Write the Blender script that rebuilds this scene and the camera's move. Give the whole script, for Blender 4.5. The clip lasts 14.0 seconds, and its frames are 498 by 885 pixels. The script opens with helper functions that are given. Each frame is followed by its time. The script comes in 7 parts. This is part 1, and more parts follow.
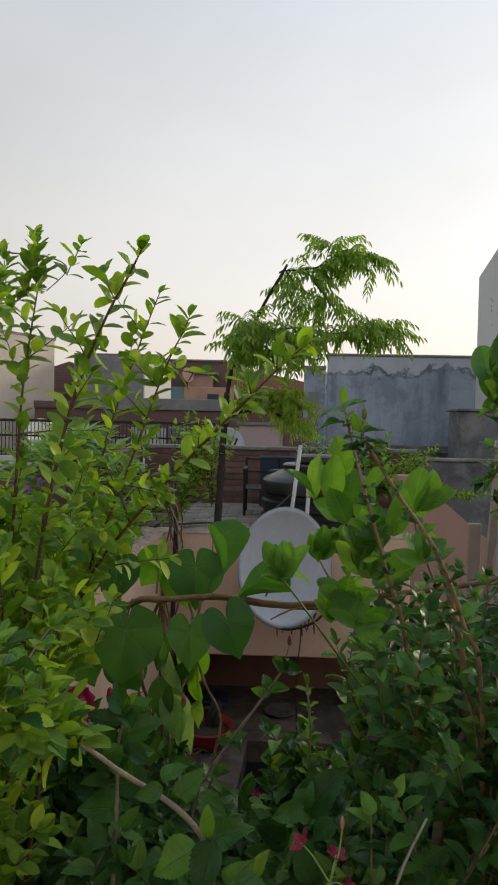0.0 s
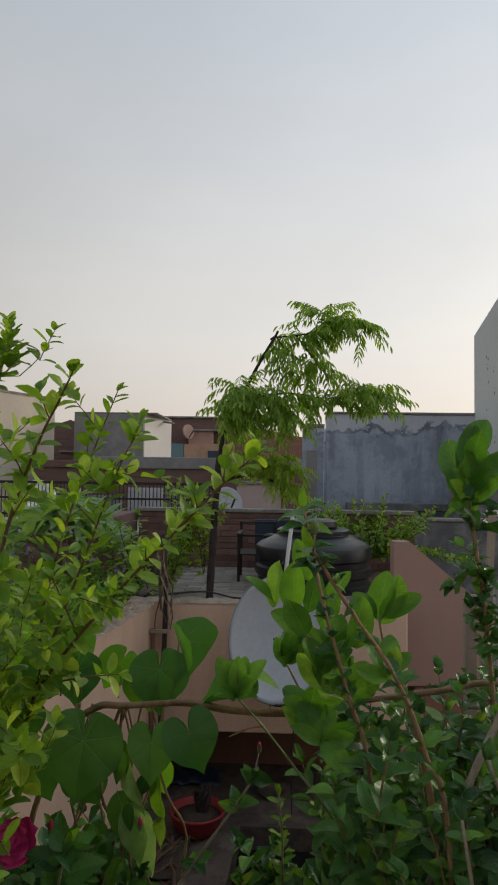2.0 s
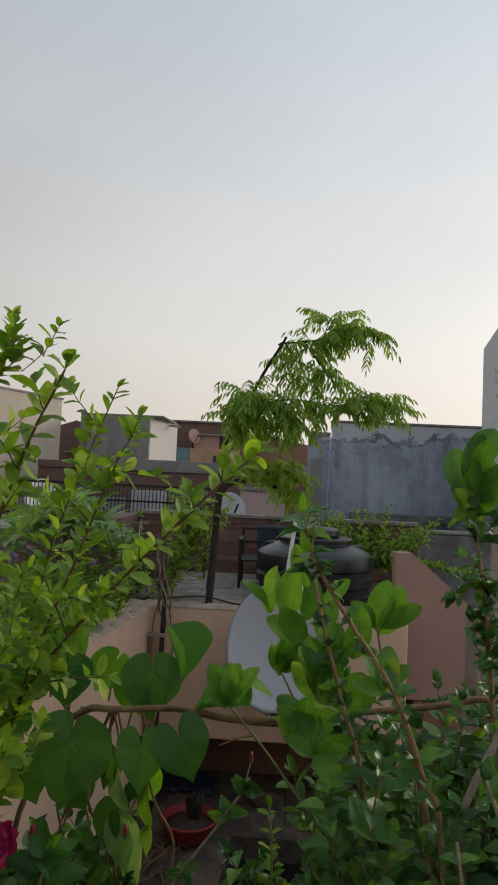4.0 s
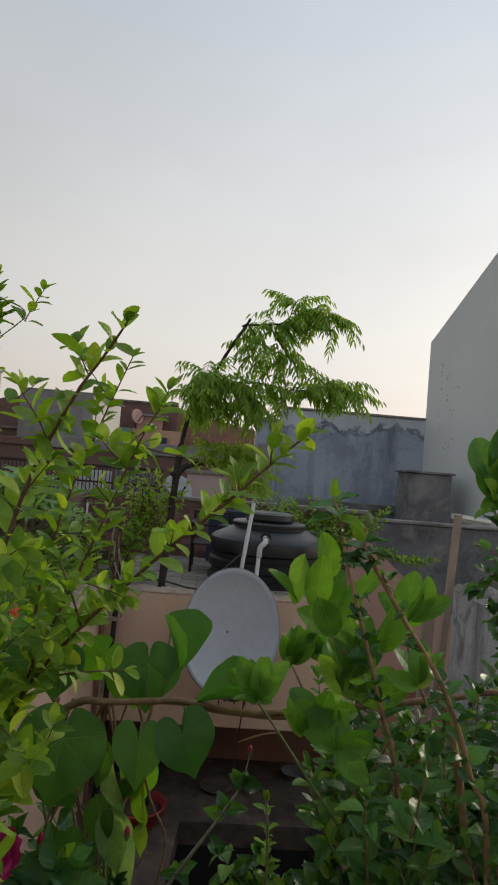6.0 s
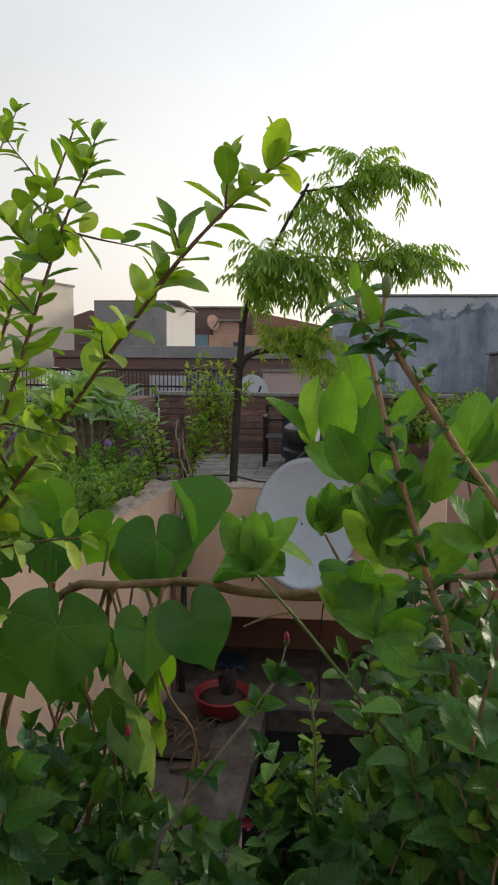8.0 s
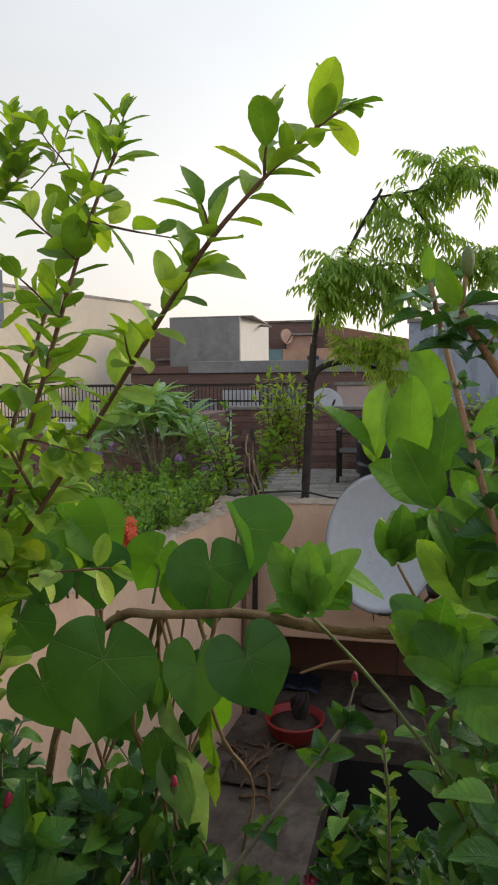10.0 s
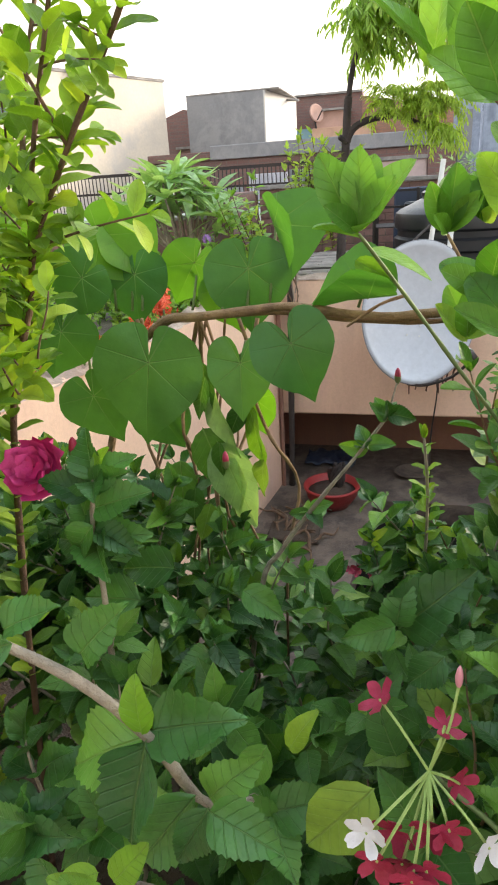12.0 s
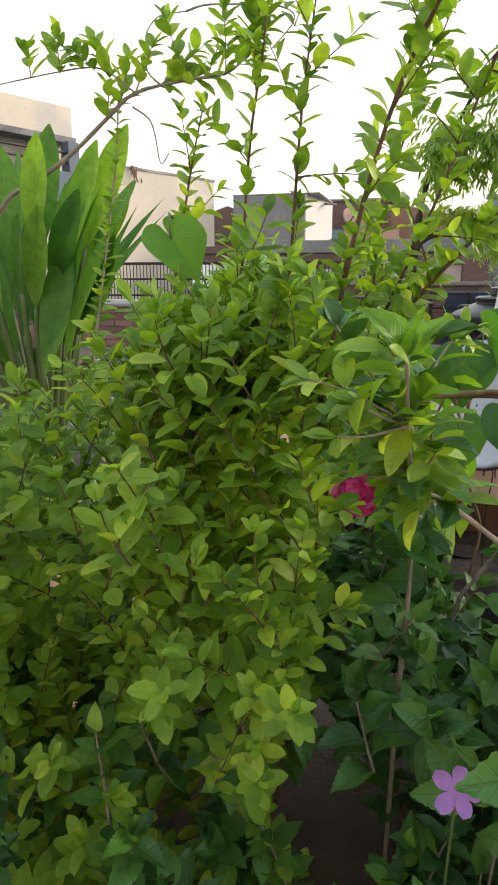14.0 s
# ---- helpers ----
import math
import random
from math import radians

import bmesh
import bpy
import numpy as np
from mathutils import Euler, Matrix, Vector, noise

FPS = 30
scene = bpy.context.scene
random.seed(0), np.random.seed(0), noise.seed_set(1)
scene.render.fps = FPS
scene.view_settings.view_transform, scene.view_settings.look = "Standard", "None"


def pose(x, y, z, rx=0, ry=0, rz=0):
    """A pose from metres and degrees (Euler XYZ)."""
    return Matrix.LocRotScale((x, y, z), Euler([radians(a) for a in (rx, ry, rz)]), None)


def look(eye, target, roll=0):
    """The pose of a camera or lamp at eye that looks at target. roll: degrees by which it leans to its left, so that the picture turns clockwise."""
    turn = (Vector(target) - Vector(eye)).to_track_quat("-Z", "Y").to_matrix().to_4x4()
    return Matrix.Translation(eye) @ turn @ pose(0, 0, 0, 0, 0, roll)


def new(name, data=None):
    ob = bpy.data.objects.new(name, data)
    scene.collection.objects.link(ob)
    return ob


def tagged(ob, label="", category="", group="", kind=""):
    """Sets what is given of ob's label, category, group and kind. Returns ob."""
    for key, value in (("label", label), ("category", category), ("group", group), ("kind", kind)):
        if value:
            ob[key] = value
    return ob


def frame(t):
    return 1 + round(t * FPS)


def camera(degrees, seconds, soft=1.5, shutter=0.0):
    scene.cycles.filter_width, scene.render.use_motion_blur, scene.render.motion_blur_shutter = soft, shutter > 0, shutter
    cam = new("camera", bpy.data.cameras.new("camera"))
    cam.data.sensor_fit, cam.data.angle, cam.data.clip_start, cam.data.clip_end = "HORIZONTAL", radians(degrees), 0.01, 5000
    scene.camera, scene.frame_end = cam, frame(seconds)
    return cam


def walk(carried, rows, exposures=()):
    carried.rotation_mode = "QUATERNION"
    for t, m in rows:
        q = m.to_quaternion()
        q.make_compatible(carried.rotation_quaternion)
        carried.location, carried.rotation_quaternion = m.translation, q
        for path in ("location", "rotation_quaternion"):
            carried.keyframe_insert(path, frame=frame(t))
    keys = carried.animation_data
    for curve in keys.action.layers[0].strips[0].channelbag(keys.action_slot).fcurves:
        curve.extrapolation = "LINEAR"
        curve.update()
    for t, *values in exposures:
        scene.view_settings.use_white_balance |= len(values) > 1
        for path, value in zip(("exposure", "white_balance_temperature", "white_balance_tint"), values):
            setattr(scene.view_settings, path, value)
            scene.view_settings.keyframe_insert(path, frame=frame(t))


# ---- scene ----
cam = camera(42.3, 14.0, soft=2.0)
PATH = [
    (0, (0.164, 0.378, 1.801), (0.097, 2.376, 1.735), 1.2),
    (0.5, (0.188, 0.386, 1.844), (0.178, 2.386, 1.886), 0.2),
    (1, (0.207, 0.378, 1.862), (0.162, 2.376, 1.955), 0.5),
    (1.5, (0.215, 0.417, 1.854), (0.138, 2.415, 1.903), 0.1),
    (2, (0.236, 0.414, 1.882), (0.154, 2.409, 1.98), 0.8),
    (2.5, (0.208, 0.451, 1.888), (-0.019, 2.435, 1.998), 0.9),
    (3, (0.215, 0.447, 1.887), (-0.009, 2.432, 1.967), 1.3),
    (3.5, (0.233, 0.427, 1.877), (0.041, 2.414, 2.003), 2.2),
    (4, (0.243, 0.438, 1.875), (0.142, 2.432, 1.993), 2.7),
    (4.2, (0.247, 0.432, 1.875), (0.168, 2.426, 1.998), 2.2),
    (6.3, (0.1, 0.532, 1.857), (0.292, 2.522, 1.916), 6.3),
    (6.5, (0.11, 0.556, 1.845), (0.385, 2.537, 1.811), 7.1),
    (7, (0.223, 0.631, 1.783), (0.22, 2.618, 1.558), 4.2),
    (9.3, (0.23, 0.831, 1.742), (0.02, 2.809, 1.536), 0.0),
    (9.5, (0.231, 0.834, 1.741), (-0.02, 2.805, 1.512), 0.6),
    (10, (0.239, 0.848, 1.744), (-0.154, 2.802, 1.57), -0.4),
    (10.5, (0.235, 0.843, 1.706), (-0.112, 2.797, 1.455), -1.0),
    (11, (0.214, 0.847, 1.622), (-0.106, 2.721, 1.0), -2.7),
    (11.5, (0.204, 0.839, 1.594), (-0.124, 2.655, 0.825), -2.6),
    (12, (0.228, 0.832, 1.603), (-0.25, 2.625, 0.859), -3.6),
    (12.5, (0.255, 0.788, 1.61), (-0.386, 2.526, 0.856), -4.3),
    (13, (0.225, 0.675, 1.653), (-0.282, 2.526, 1.092), -2.2),
    (13.5, (0.089, 0.559, 1.677), (-0.287, 2.466, 1.204), -0.9),
    (14, (-0.053, 0.484, 1.654), (-0.556, 2.352, 1.145), -0.1),
]
EXPOSURES = [(0.0, 0.02), (0.5, -0.26), (4.2, -0.2), (6.5, -0.18), (7.0, 0.14), (7.2, 0.2), (9.3, 0.4), (10.5, 0.58), (11.0, 1.38), (11.5, 1.56), (12.0, 1.74), (12.5, 1.74), (13.0, 1.54), (13.5, 1.28), (14.0, 1.1)]
walk(cam, [(t, look(eye, target, roll)) for t, eye, target, roll in PATH], EXPOSURES)

# ---- light: hazy evening sky, low veiled sun to the right ----
SUN_AZ, SUN_EL = radians(52), radians(16)      # from +y towards +x
world = bpy.data.worlds.new("evening_sky")
scene.world = world
world.use_nodes = True
wn, wl = world.node_tree.nodes, world.node_tree.links
wn.clear()
sky = wn.new("ShaderNodeTexSky")
sky.sky_type, sky.sun_disc = "NISHITA", False
sky.sun_elevation, sky.sun_rotation = SUN_EL, SUN_AZ
sky.air_density, sky.dust_density, sky.ozone_density = 1.0, 3.0, 2.0
co = wn.new("ShaderNodeTexCoord")
sep = wn.new("ShaderNodeSeparateXYZ")
wl.new(co.outputs["Generated"], sep.inputs[0])
ramp = wn.new("ShaderNodeValToRGB")              # haze: pinkish at the horizon, grey blue above
ramp.color_ramp.elements[0].position, ramp.color_ramp.elements[0].color = 0.0, (8.6, 7.3, 6.4, 1)
ramp.color_ramp.elements[1].position, ramp.color_ramp.elements[1].color = 0.75, (5.6, 6.35, 7.25, 1)
el = ramp.color_ramp.elements.new(0.2)
el.color = (8.4, 8.0, 7.4, 1)
wl.new(sep.outputs["Z"], ramp.inputs[0])
side = wn.new("ShaderNodeVectorMath")
side.operation = "DOT_PRODUCT"
side.inputs[1].default_value = (math.sin(SUN_AZ) * math.cos(SUN_EL), math.cos(SUN_AZ) * math.cos(SUN_EL), math.sin(SUN_EL))
wl.new(co.outputs["Generated"], side.inputs[0])
glow = wn.new("ShaderNodeMapRange")
glow.inputs["From Min"].default_value, glow.inputs["From Max"].default_value = 0.2, 1.0
glow.inputs["To Min"].default_value, glow.inputs["To Max"].default_value = 0.95, 1.5
wl.new(side.outputs["Value"], glow.inputs["Value"])
cl_map = wn.new("ShaderNodeMapping")
cl_map.inputs["Scale"].default_value = (1.0, 1.0, 2.2)
wl.new(co.outputs["Generated"], cl_map.inputs[0])
clouds = wn.new("ShaderNodeTexNoise")
clouds.inputs["Scale"].default_value, clouds.inputs["Detail"].default_value = 1.8, 6
wl.new(cl_map.outputs[0], clouds.inputs["Vector"])
cl_rng = wn.new("ShaderNodeMapRange")
cl_rng.inputs["From Min"].default_value, cl_rng.inputs["From Max"].default_value = 0.3, 0.7
cl_rng.inputs["To Min"].default_value, cl_rng.inputs["To Max"].default_value = 0.93, 1.05
wl.new(clouds.outputs["Fac"], cl_rng.inputs["Value"])
gain = wn.new("ShaderNodeMath")
gain.operation = "MULTIPLY"
wl.new(glow.outputs[0], gain.inputs[0])
wl.new(cl_rng.outputs[0], gain.inputs[1])
hz = wn.new("ShaderNodeVectorMath")
hz.operation = "SCALE"
wl.new(ramp.outputs[0], hz.inputs[0])
wl.new(gain.outputs[0], hz.inputs["Scale"])
mixw = wn.new("ShaderNodeMix")
mixw.data_type = "RGBA"
mixw.inputs["Factor"].default_value = 0.8
wl.new(sky.outputs[0], mixw.inputs["A"])
wl.new(hz.outputs[0], mixw.inputs["B"])
bg = wn.new("ShaderNodeBackground")
bg.inputs["Strength"].default_value = 0.1
wl.new(mixw.outputs["Result"], bg.inputs["Color"])
wo = wn.new("ShaderNodeOutputWorld")
wl.new(bg.outputs[0], wo.inputs["Surface"])

sun_data = bpy.data.lights.new("sun", "SUN")
sun_data.energy, sun_data.angle, sun_data.color = 1.9, radians(14), (1.0, 0.86, 0.7)
sun = new("sun", sun_data)
sun.matrix_basis = look((0, 0, 0), (-math.sin(SUN_AZ) * math.cos(SUN_EL), -math.cos(SUN_AZ) * math.cos(SUN_EL), -math.sin(SUN_EL)))


# ---- materials ----
def nodes_of(name):
    m = bpy.data.materials.new(name)
    m.use_nodes = True
    nt = m.node_tree
    nt.nodes.clear()
    return m, nt.nodes, nt.links


def noise_node(n, l, vec, scale, detail=6, rough=0.6):
    t = n.new("ShaderNodeTexNoise")
    t.inputs["Scale"].default_value, t.inputs["Detail"].default_value, t.inputs["Roughness"].default_value = scale, detail, rough
    l.new(vec, t.inputs["Vector"])
    return t.outputs["Fac"]


def rng(n, l, val, a, b, c=0.0, d=1.0):
    t = n.new("ShaderNodeMapRange")
    for i, v in enumerate((a, b, c, d)):
        t.inputs[1 + i].default_value = v
    l.new(val, t.inputs[0])
    return t.outputs[0]


def mixc(n, l, fac, a, b, mode="MIX"):
    t = n.new("ShaderNodeMix")
    t.data_type, t.blend_type = "RGBA", mode
    for key, v in (("Factor", fac), ("A", a), ("B", b)):
        if isinstance(v, (int, float)):
            t.inputs[key].default_value = v
        elif isinstance(v, tuple):
            t.inputs[key].default_value = (*v, 1)
        else:
            l.new(v, t.inputs[key])
    return t.outputs["Result"]


def surface(name, base, other=None, rough=0.85, scale=3.0, amount=0.5, grain=60.0, bump=0.3, metal=0.0, stain=None, stain_amount=0.5, streaks=False, vary=0.0, spec=0.5, spot=0.0, blotch=None, blotch_amount=0.6, blotch_scale=3.0):
    """Paint, plaster, wood, metal: two colours mixed at a large scale, fine grain, relief, and stains."""
    m, n, l = nodes_of(name)
    out = n.new("ShaderNodeOutputMaterial")
    p = n.new("ShaderNodeBsdfPrincipled")
    l.new(p.outputs[0], out.inputs[0])
    geo = n.new("ShaderNodeNewGeometry").outputs["Position"]
    other = other or tuple(c * 0.75 for c in base)
    big = rng(n, l, noise_node(n, l, geo, scale, 8, 0.65), 0.35, 0.65, 0.0, amount)
    col = mixc(n, l, big, base, other)
    fine = noise_node(n, l, geo, grain, 4, 0.7)
    col = mixc(n, l, rng(n, l, fine, 0.3, 0.7, 0.0, 0.22), col, tuple(c * 0.45 for c in base))
    if stain:
        vec = geo
        if streaks:
            mp = n.new("ShaderNodeMapping")
            mp.inputs["Scale"].default_value = (1.0, 1.0, 0.16)
            l.new(geo, mp.inputs[0])
            vec = mp.outputs[0]
        st = rng(n, l, noise_node(n, l, vec, scale * 1.7, 10, 0.7), 0.48, 0.68, 0.0, stain_amount)
        col = mixc(n, l, st, col, stain)
    if blotch:
        warp = n.new("ShaderNodeTexNoise")
        warp.inputs["Scale"].default_value, warp.inputs["Detail"].default_value = blotch_scale * 0.6, 3
        l.new(geo, warp.inputs["Vector"])
        wv = n.new("ShaderNodeVectorMath")
        wv.operation = "MULTIPLY_ADD"
        l.new(warp.outputs["Color"], wv.inputs[0])
        wv.inputs[1].default_value = (0.5, 0.5, 0.5)
        l.new(geo, wv.inputs[2])
        bl = rng(n, l, noise_node(n, l, wv.outputs[0], blotch_scale, 12, 0.72), 0.5, 0.6, 0.0, blotch_amount)
        col = mixc(n, l, bl, col, blotch)
    if spot:
        sp = rng(n, l, noise_node(n, l, geo, 14, 3, 0.5), 0.66, 0.72, 0.0, spot)
        col = mixc(n, l, sp, col, tuple(c * 0.3 for c in base))
    if vary:
        info = n.new("ShaderNodeObjectInfo").outputs["Random"]
        hs = n.new("ShaderNodeHueSaturation")
        l.new(col, hs.inputs["Color"])
        l.new(rng(n, l, info, 0, 1, 1 - vary, 1 + vary), hs.inputs["Value"])
        col = hs.outputs[0]
    l.new(col, p.inputs["Base Color"])
    l.new(rng(n, l, fine, 0.2, 0.8, max(rough - 0.12, 0.03), min(rough + 0.1, 1)), p.inputs["Roughness"])
    p.inputs["Metallic"].default_value = metal
    p.inputs["Specular IOR Level"].default_value = spec
    if bump:
        b = n.new("ShaderNodeBump")
        b.inputs["Strength"].default_value, b.inputs["Distance"].default_value = bump, 0.01
        l.new(mixc(n, l, 0.5, fine, big), b.inputs["Height"])
        l.new(b.outputs[0], p.inputs["Normal"])
    return m


def leaf_mat(name, dark, light, young, veins="pinnate", rough=0.45, clear=0.32, vein_gain=0.5):
    """A leaf: colour varies from leaf to leaf, paler veins, some light passes through."""
    m, n, l = nodes_of(name)
    out = n.new("ShaderNodeOutputMaterial")
    p = n.new("ShaderNodeBsdfPrincipled")
    tr = n.new("ShaderNodeBsdfTranslucent")
    ms = n.new("ShaderNodeMixShader")
    ms.inputs[0].default_value = clear
    l.new(p.outputs[0], ms.inputs[1])
    l.new(tr.outputs[0], ms.inputs[2])
    l.new(ms.outputs[0], out.inputs[0])
    g = n.new("ShaderNodeNewGeometry")
    add = n.new("ShaderNodeMath")
    add.operation = "ADD"
    l.new(g.outputs["Random Per Island"], add.inputs[0])
    l.new(n.new("ShaderNodeObjectInfo").outputs["Random"], add.inputs[1])
    fr = n.new("ShaderNodeMath")
    fr.operation = "FRACT"
    l.new(add.outputs[0], fr.inputs[0])
    r = n.new("ShaderNodeValToRGB")
    r.color_ramp.elements[0].color = (*dark, 1)
    r.color_ramp.elements[1].position, r.color_ramp.elements[1].color = 0.84, (*light, 1)
    e2 = r.color_ramp.elements.new(0.99)
    e2.color = (*young, 1)
    l.new(fr.outputs[0], r.inputs[0])
    uv = n.new("ShaderNodeTexCoord").outputs["UV"]
    sx = n.new("ShaderNodeSeparateXYZ")
    l.new(uv, sx.inputs[0])

    def mth(op, a, b=None):
        t = n.new("ShaderNodeMath")
        t.operation = op
        for i, v in enumerate((a, b)):
            if v is None:
                continue
            if isinstance(v, (int, float)):
                t.inputs[i].default_value = v
            else:
                l.new(v, t.inputs[i])
        return t.outputs[0]

    ax = mth("ABSOLUTE", sx.outputs[0])
    if veins == "pinnate":
        mid = rng(n, l, ax, 0.008, 0.045, 1, 0)
        ph = mth("FRACT", mth("SUBTRACT", mth("MULTIPLY", sx.outputs[1], 7.0), mth("MULTIPLY", ax, 1.6)))
        rib = rng(n, l, mth("ABSOLUTE", mth("SUBTRACT", ph, 0.5)), 0.01, 0.09, 0.2, 0)
        vein = mth("MAXIMUM", mid, rib)
    else:
        rad = mth("SQRT", mth("ADD", mth("MULTIPLY", sx.outputs[0], sx.outputs[0]), mth("MULTIPLY", sx.outputs[1], sx.outputs[1])))
        ang = mth("ARCTAN2", sx.outputs[0], sx.outputs[1])
        fr2 = mth("ABSOLUTE", mth("SUBTRACT", mth("FRACT", mth("ADD", mth("MULTIPLY", ang, 7 / 6.2832), 0.5)), 0.5))
        vein = rng(n, l, mth("MULTIPLY", fr2, rad), 0.003, 0.011, 1, 0)
        vein = mth("MULTIPLY", vein, rng(n, l, rad, 0.05, 0.5, 1, 0.12))
    geo = g.outputs["Position"]
    patch = rng(n, l, noise_node(n, l, geo, 38, 4), 0.3, 0.7, *((0.75, 1.2) if veins == "pinnate" else (0.9, 1.1)))
    hs = n.new("ShaderNodeHueSaturation")
    l.new(r.outputs[0], hs.inputs["Color"])
    l.new(patch, hs.inputs["Value"])
    col = mixc(n, l, mth("MULTIPLY", vein, vein_gain), hs.outputs[0], (0.34, 0.46, 0.2))
    l.new(col, p.inputs["Base Color"])
    glowc = mixc(n, l, 1.0, col, (1.5, 1.45, 0.5), "MULTIPLY")
    l.new(glowc, tr.inputs["Color"])
    p.inputs["Roughness"].default_value = rough
    p.inputs["Specular IOR Level"].default_value = 0.4
    b = n.new("ShaderNodeBump")
    b.inputs["Strength"].default_value, b.inputs["Distance"].default_value = 0.6, 0.005
    l.new(mth("SUBTRACT", patch, vein), b.inputs["Height"])
    l.new(b.outputs[0], p.inputs["Normal"])
    return m


PEACH = surface("peach_paint", (0.82, 0.58, 0.42), (0.76, 0.52, 0.375), 0.9, 1.5, 0.7, 90, 0.25, stain=(0.5, 0.31, 0.23), stain_amount=0.4, streaks=True)
STAIR_PAINT = surface("dusky_pink_paint", (0.46, 0.29, 0.24), (0.40, 0.25, 0.21), 0.9, 1.5, 0.7, 90, 0.25, stain=(0.3, 0.19, 0.16), stain_amount=0.4, streaks=True)
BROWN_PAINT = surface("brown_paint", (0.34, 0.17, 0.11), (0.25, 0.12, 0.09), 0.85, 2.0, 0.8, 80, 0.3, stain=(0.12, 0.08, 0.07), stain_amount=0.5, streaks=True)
CONCRETE = surface("old_concrete", (0.30, 0.285, 0.265), (0.2, 0.185, 0.17), 0.95, 2.5, 0.9, 70, 0.6, stain=(0.09, 0.08, 0.075), stain_amount=0.7, blotch=(0.4, 0.38, 0.35), blotch_amount=0.4, blotch_scale=5.0)
# near-black base colour: the shaft's deep shade is painted in
SHAFT = surface("shaft_shade_cement", (0.03, 0.028, 0.027), None, 0.97, 2.0, 0.8, 60, 0.3)
CAPPING = surface("dusty_capping", (0.5, 0.39, 0.31), (0.36, 0.28, 0.22), 0.95, 6.0, 1.0, 100, 0.6, stain=(0.2, 0.16, 0.12), stain_amount=0.6)
DUST = surface("dusty_floor", (0.17, 0.13, 0.1), (0.085, 0.065, 0.055), 0.9, 5.0, 1.0, 90, 0.8, stain=(0.045, 0.038, 0.034), stain_amount=0.85, blotch=(0.24, 0.19, 0.15), blotch_amount=0.5, blotch_scale=4.0)
GREY_PLASTER = surface("grey_plaster", (0.27, 0.27, 0.275), (0.21, 0.21, 0.22), 0.92, 1.2, 0.9, 40, 0.25, stain=(0.12, 0.12, 0.125), stain_amount=0.35, streaks=True, blotch=(0.34, 0.335, 0.33), blotch_amount=0.5, blotch_scale=1.6)
BLUE_PLASTER = surface("blue_weathered_plaster", (0.42, 0.47, 0.57), (0.32, 0.37, 0.46), 0.92, 1.6, 1.0, 30, 0.25, stain=(0.1, 0.12, 0.15), stain_amount=0.85, streaks=True, blotch=(0.17, 0.2, 0.25), blotch_amount=0.55, blotch_scale=2.2)


def flaked(m, line, spread, pale, dark):
    """A ragged tide line on a wall: pale flaking paint above it, a dark damp edge along it."""
    n, l = m.node_tree.nodes, m.node_tree.links
    p = [k for k in n if k.type == "BSDF_PRINCIPLED"][0]
    col = p.inputs["Base Color"].links[0].from_socket
    geo = n.new("ShaderNodeNewGeometry").outputs["Position"]
    sx = n.new("ShaderNodeSeparateXYZ")
    l.new(geo, sx.inputs[0])
    off = rng(n, l, noise_node(n, l, geo, 1.9, 9, 0.62), 0.25, 0.75, -spread, spread)
    h = n.new("ShaderNodeMath")
    h.operation = "ADD"
    l.new(sx.outputs[2], h.inputs[0])
    l.new(off, h.inputs[1])
    col = mixc(n, l, rng(n, l, h.outputs[0], line, line + 0.03, 0.0, 0.65), col, pale)
    edge = n.new("ShaderNodeMath")
    edge.operation = "COMPARE"
    l.new(h.outputs[0], edge.inputs[0])
    edge.inputs[1].default_value, edge.inputs[2].default_value = line - 0.03, 0.035
    soft_ = n.new("ShaderNodeMath")
    soft_.operation = "MULTIPLY"
    l.new(edge.outputs[0], soft_.inputs[0])
    l.new(rng(n, l, noise_node(n, l, geo, 3.1, 6, 0.6), 0.4, 0.6, 0.1, 0.8), soft_.inputs[1])
    l.new(mixc(n, l, soft_.outputs[0], col, dark), p.inputs["Base Color"])


flaked(BLUE_PLASTER, 2.50, 0.26, (0.56, 0.59, 0.64), (0.1, 0.115, 0.14))
FRONT_PAINT = surface("front_paint", (0.68, 0.66, 0.62), (0.6, 0.585, 0.555), 0.9, 0.9, 0.7, 40, 0.15, stain=(0.42, 0.41, 0.38), stain_amount=0.4, streaks=True)
WHITE_PAINT = surface("white_wall_paint", (0.68, 0.71, 0.69), (0.62, 0.65, 0.65), 0.9, 0.9, 0.7, 40, 0.1, stain=(0.42, 0.44, 0.45), stain_amount=0.15, streaks=True, spot=0.0)
CREAM = surface("cream_plaster", (0.62, 0.55, 0.45), (0.52, 0.465, 0.39), 0.92, 0.8, 0.9, 30, 0.2, stain=(0.4, 0.37, 0.34), stain_amount=0.5, blotch=(0.42, 0.40, 0.375), blotch_amount=0.75, blotch_scale=0.9)
PALE_SIDE = surface("pale_side_paint", (0.56, 0.55, 0.53), (0.5, 0.49, 0.475), 0.9, 0.9, 0.7, 40, 0.15, stain=(0.42, 0.41, 0.4), stain_amount=0.3, streaks=True)
WORN_WHITE = surface("worn_whitewash", (0.55, 0.56, 0.57), (0.38, 0.38, 0.39), 0.95, 3.0, 1.0, 60, 0.6, stain=(0.08, 0.078, 0.075), stain_amount=0.9, streaks=True, blotch=(0.14, 0.138, 0.135), blotch_amount=0.8, blotch_scale=5.0)
DARK_GREY = surface("dark_stained_cement", (0.208, 0.208, 0.215), (0.130, 0.130, 0.137), 0.95, 2.0, 1.0, 60, 0.5, stain=(0.04, 0.04, 0.04), stain_amount=0.7, blotch=(0.28, 0.275, 0.265), blotch_amount=0.6, blotch_scale=3.5)
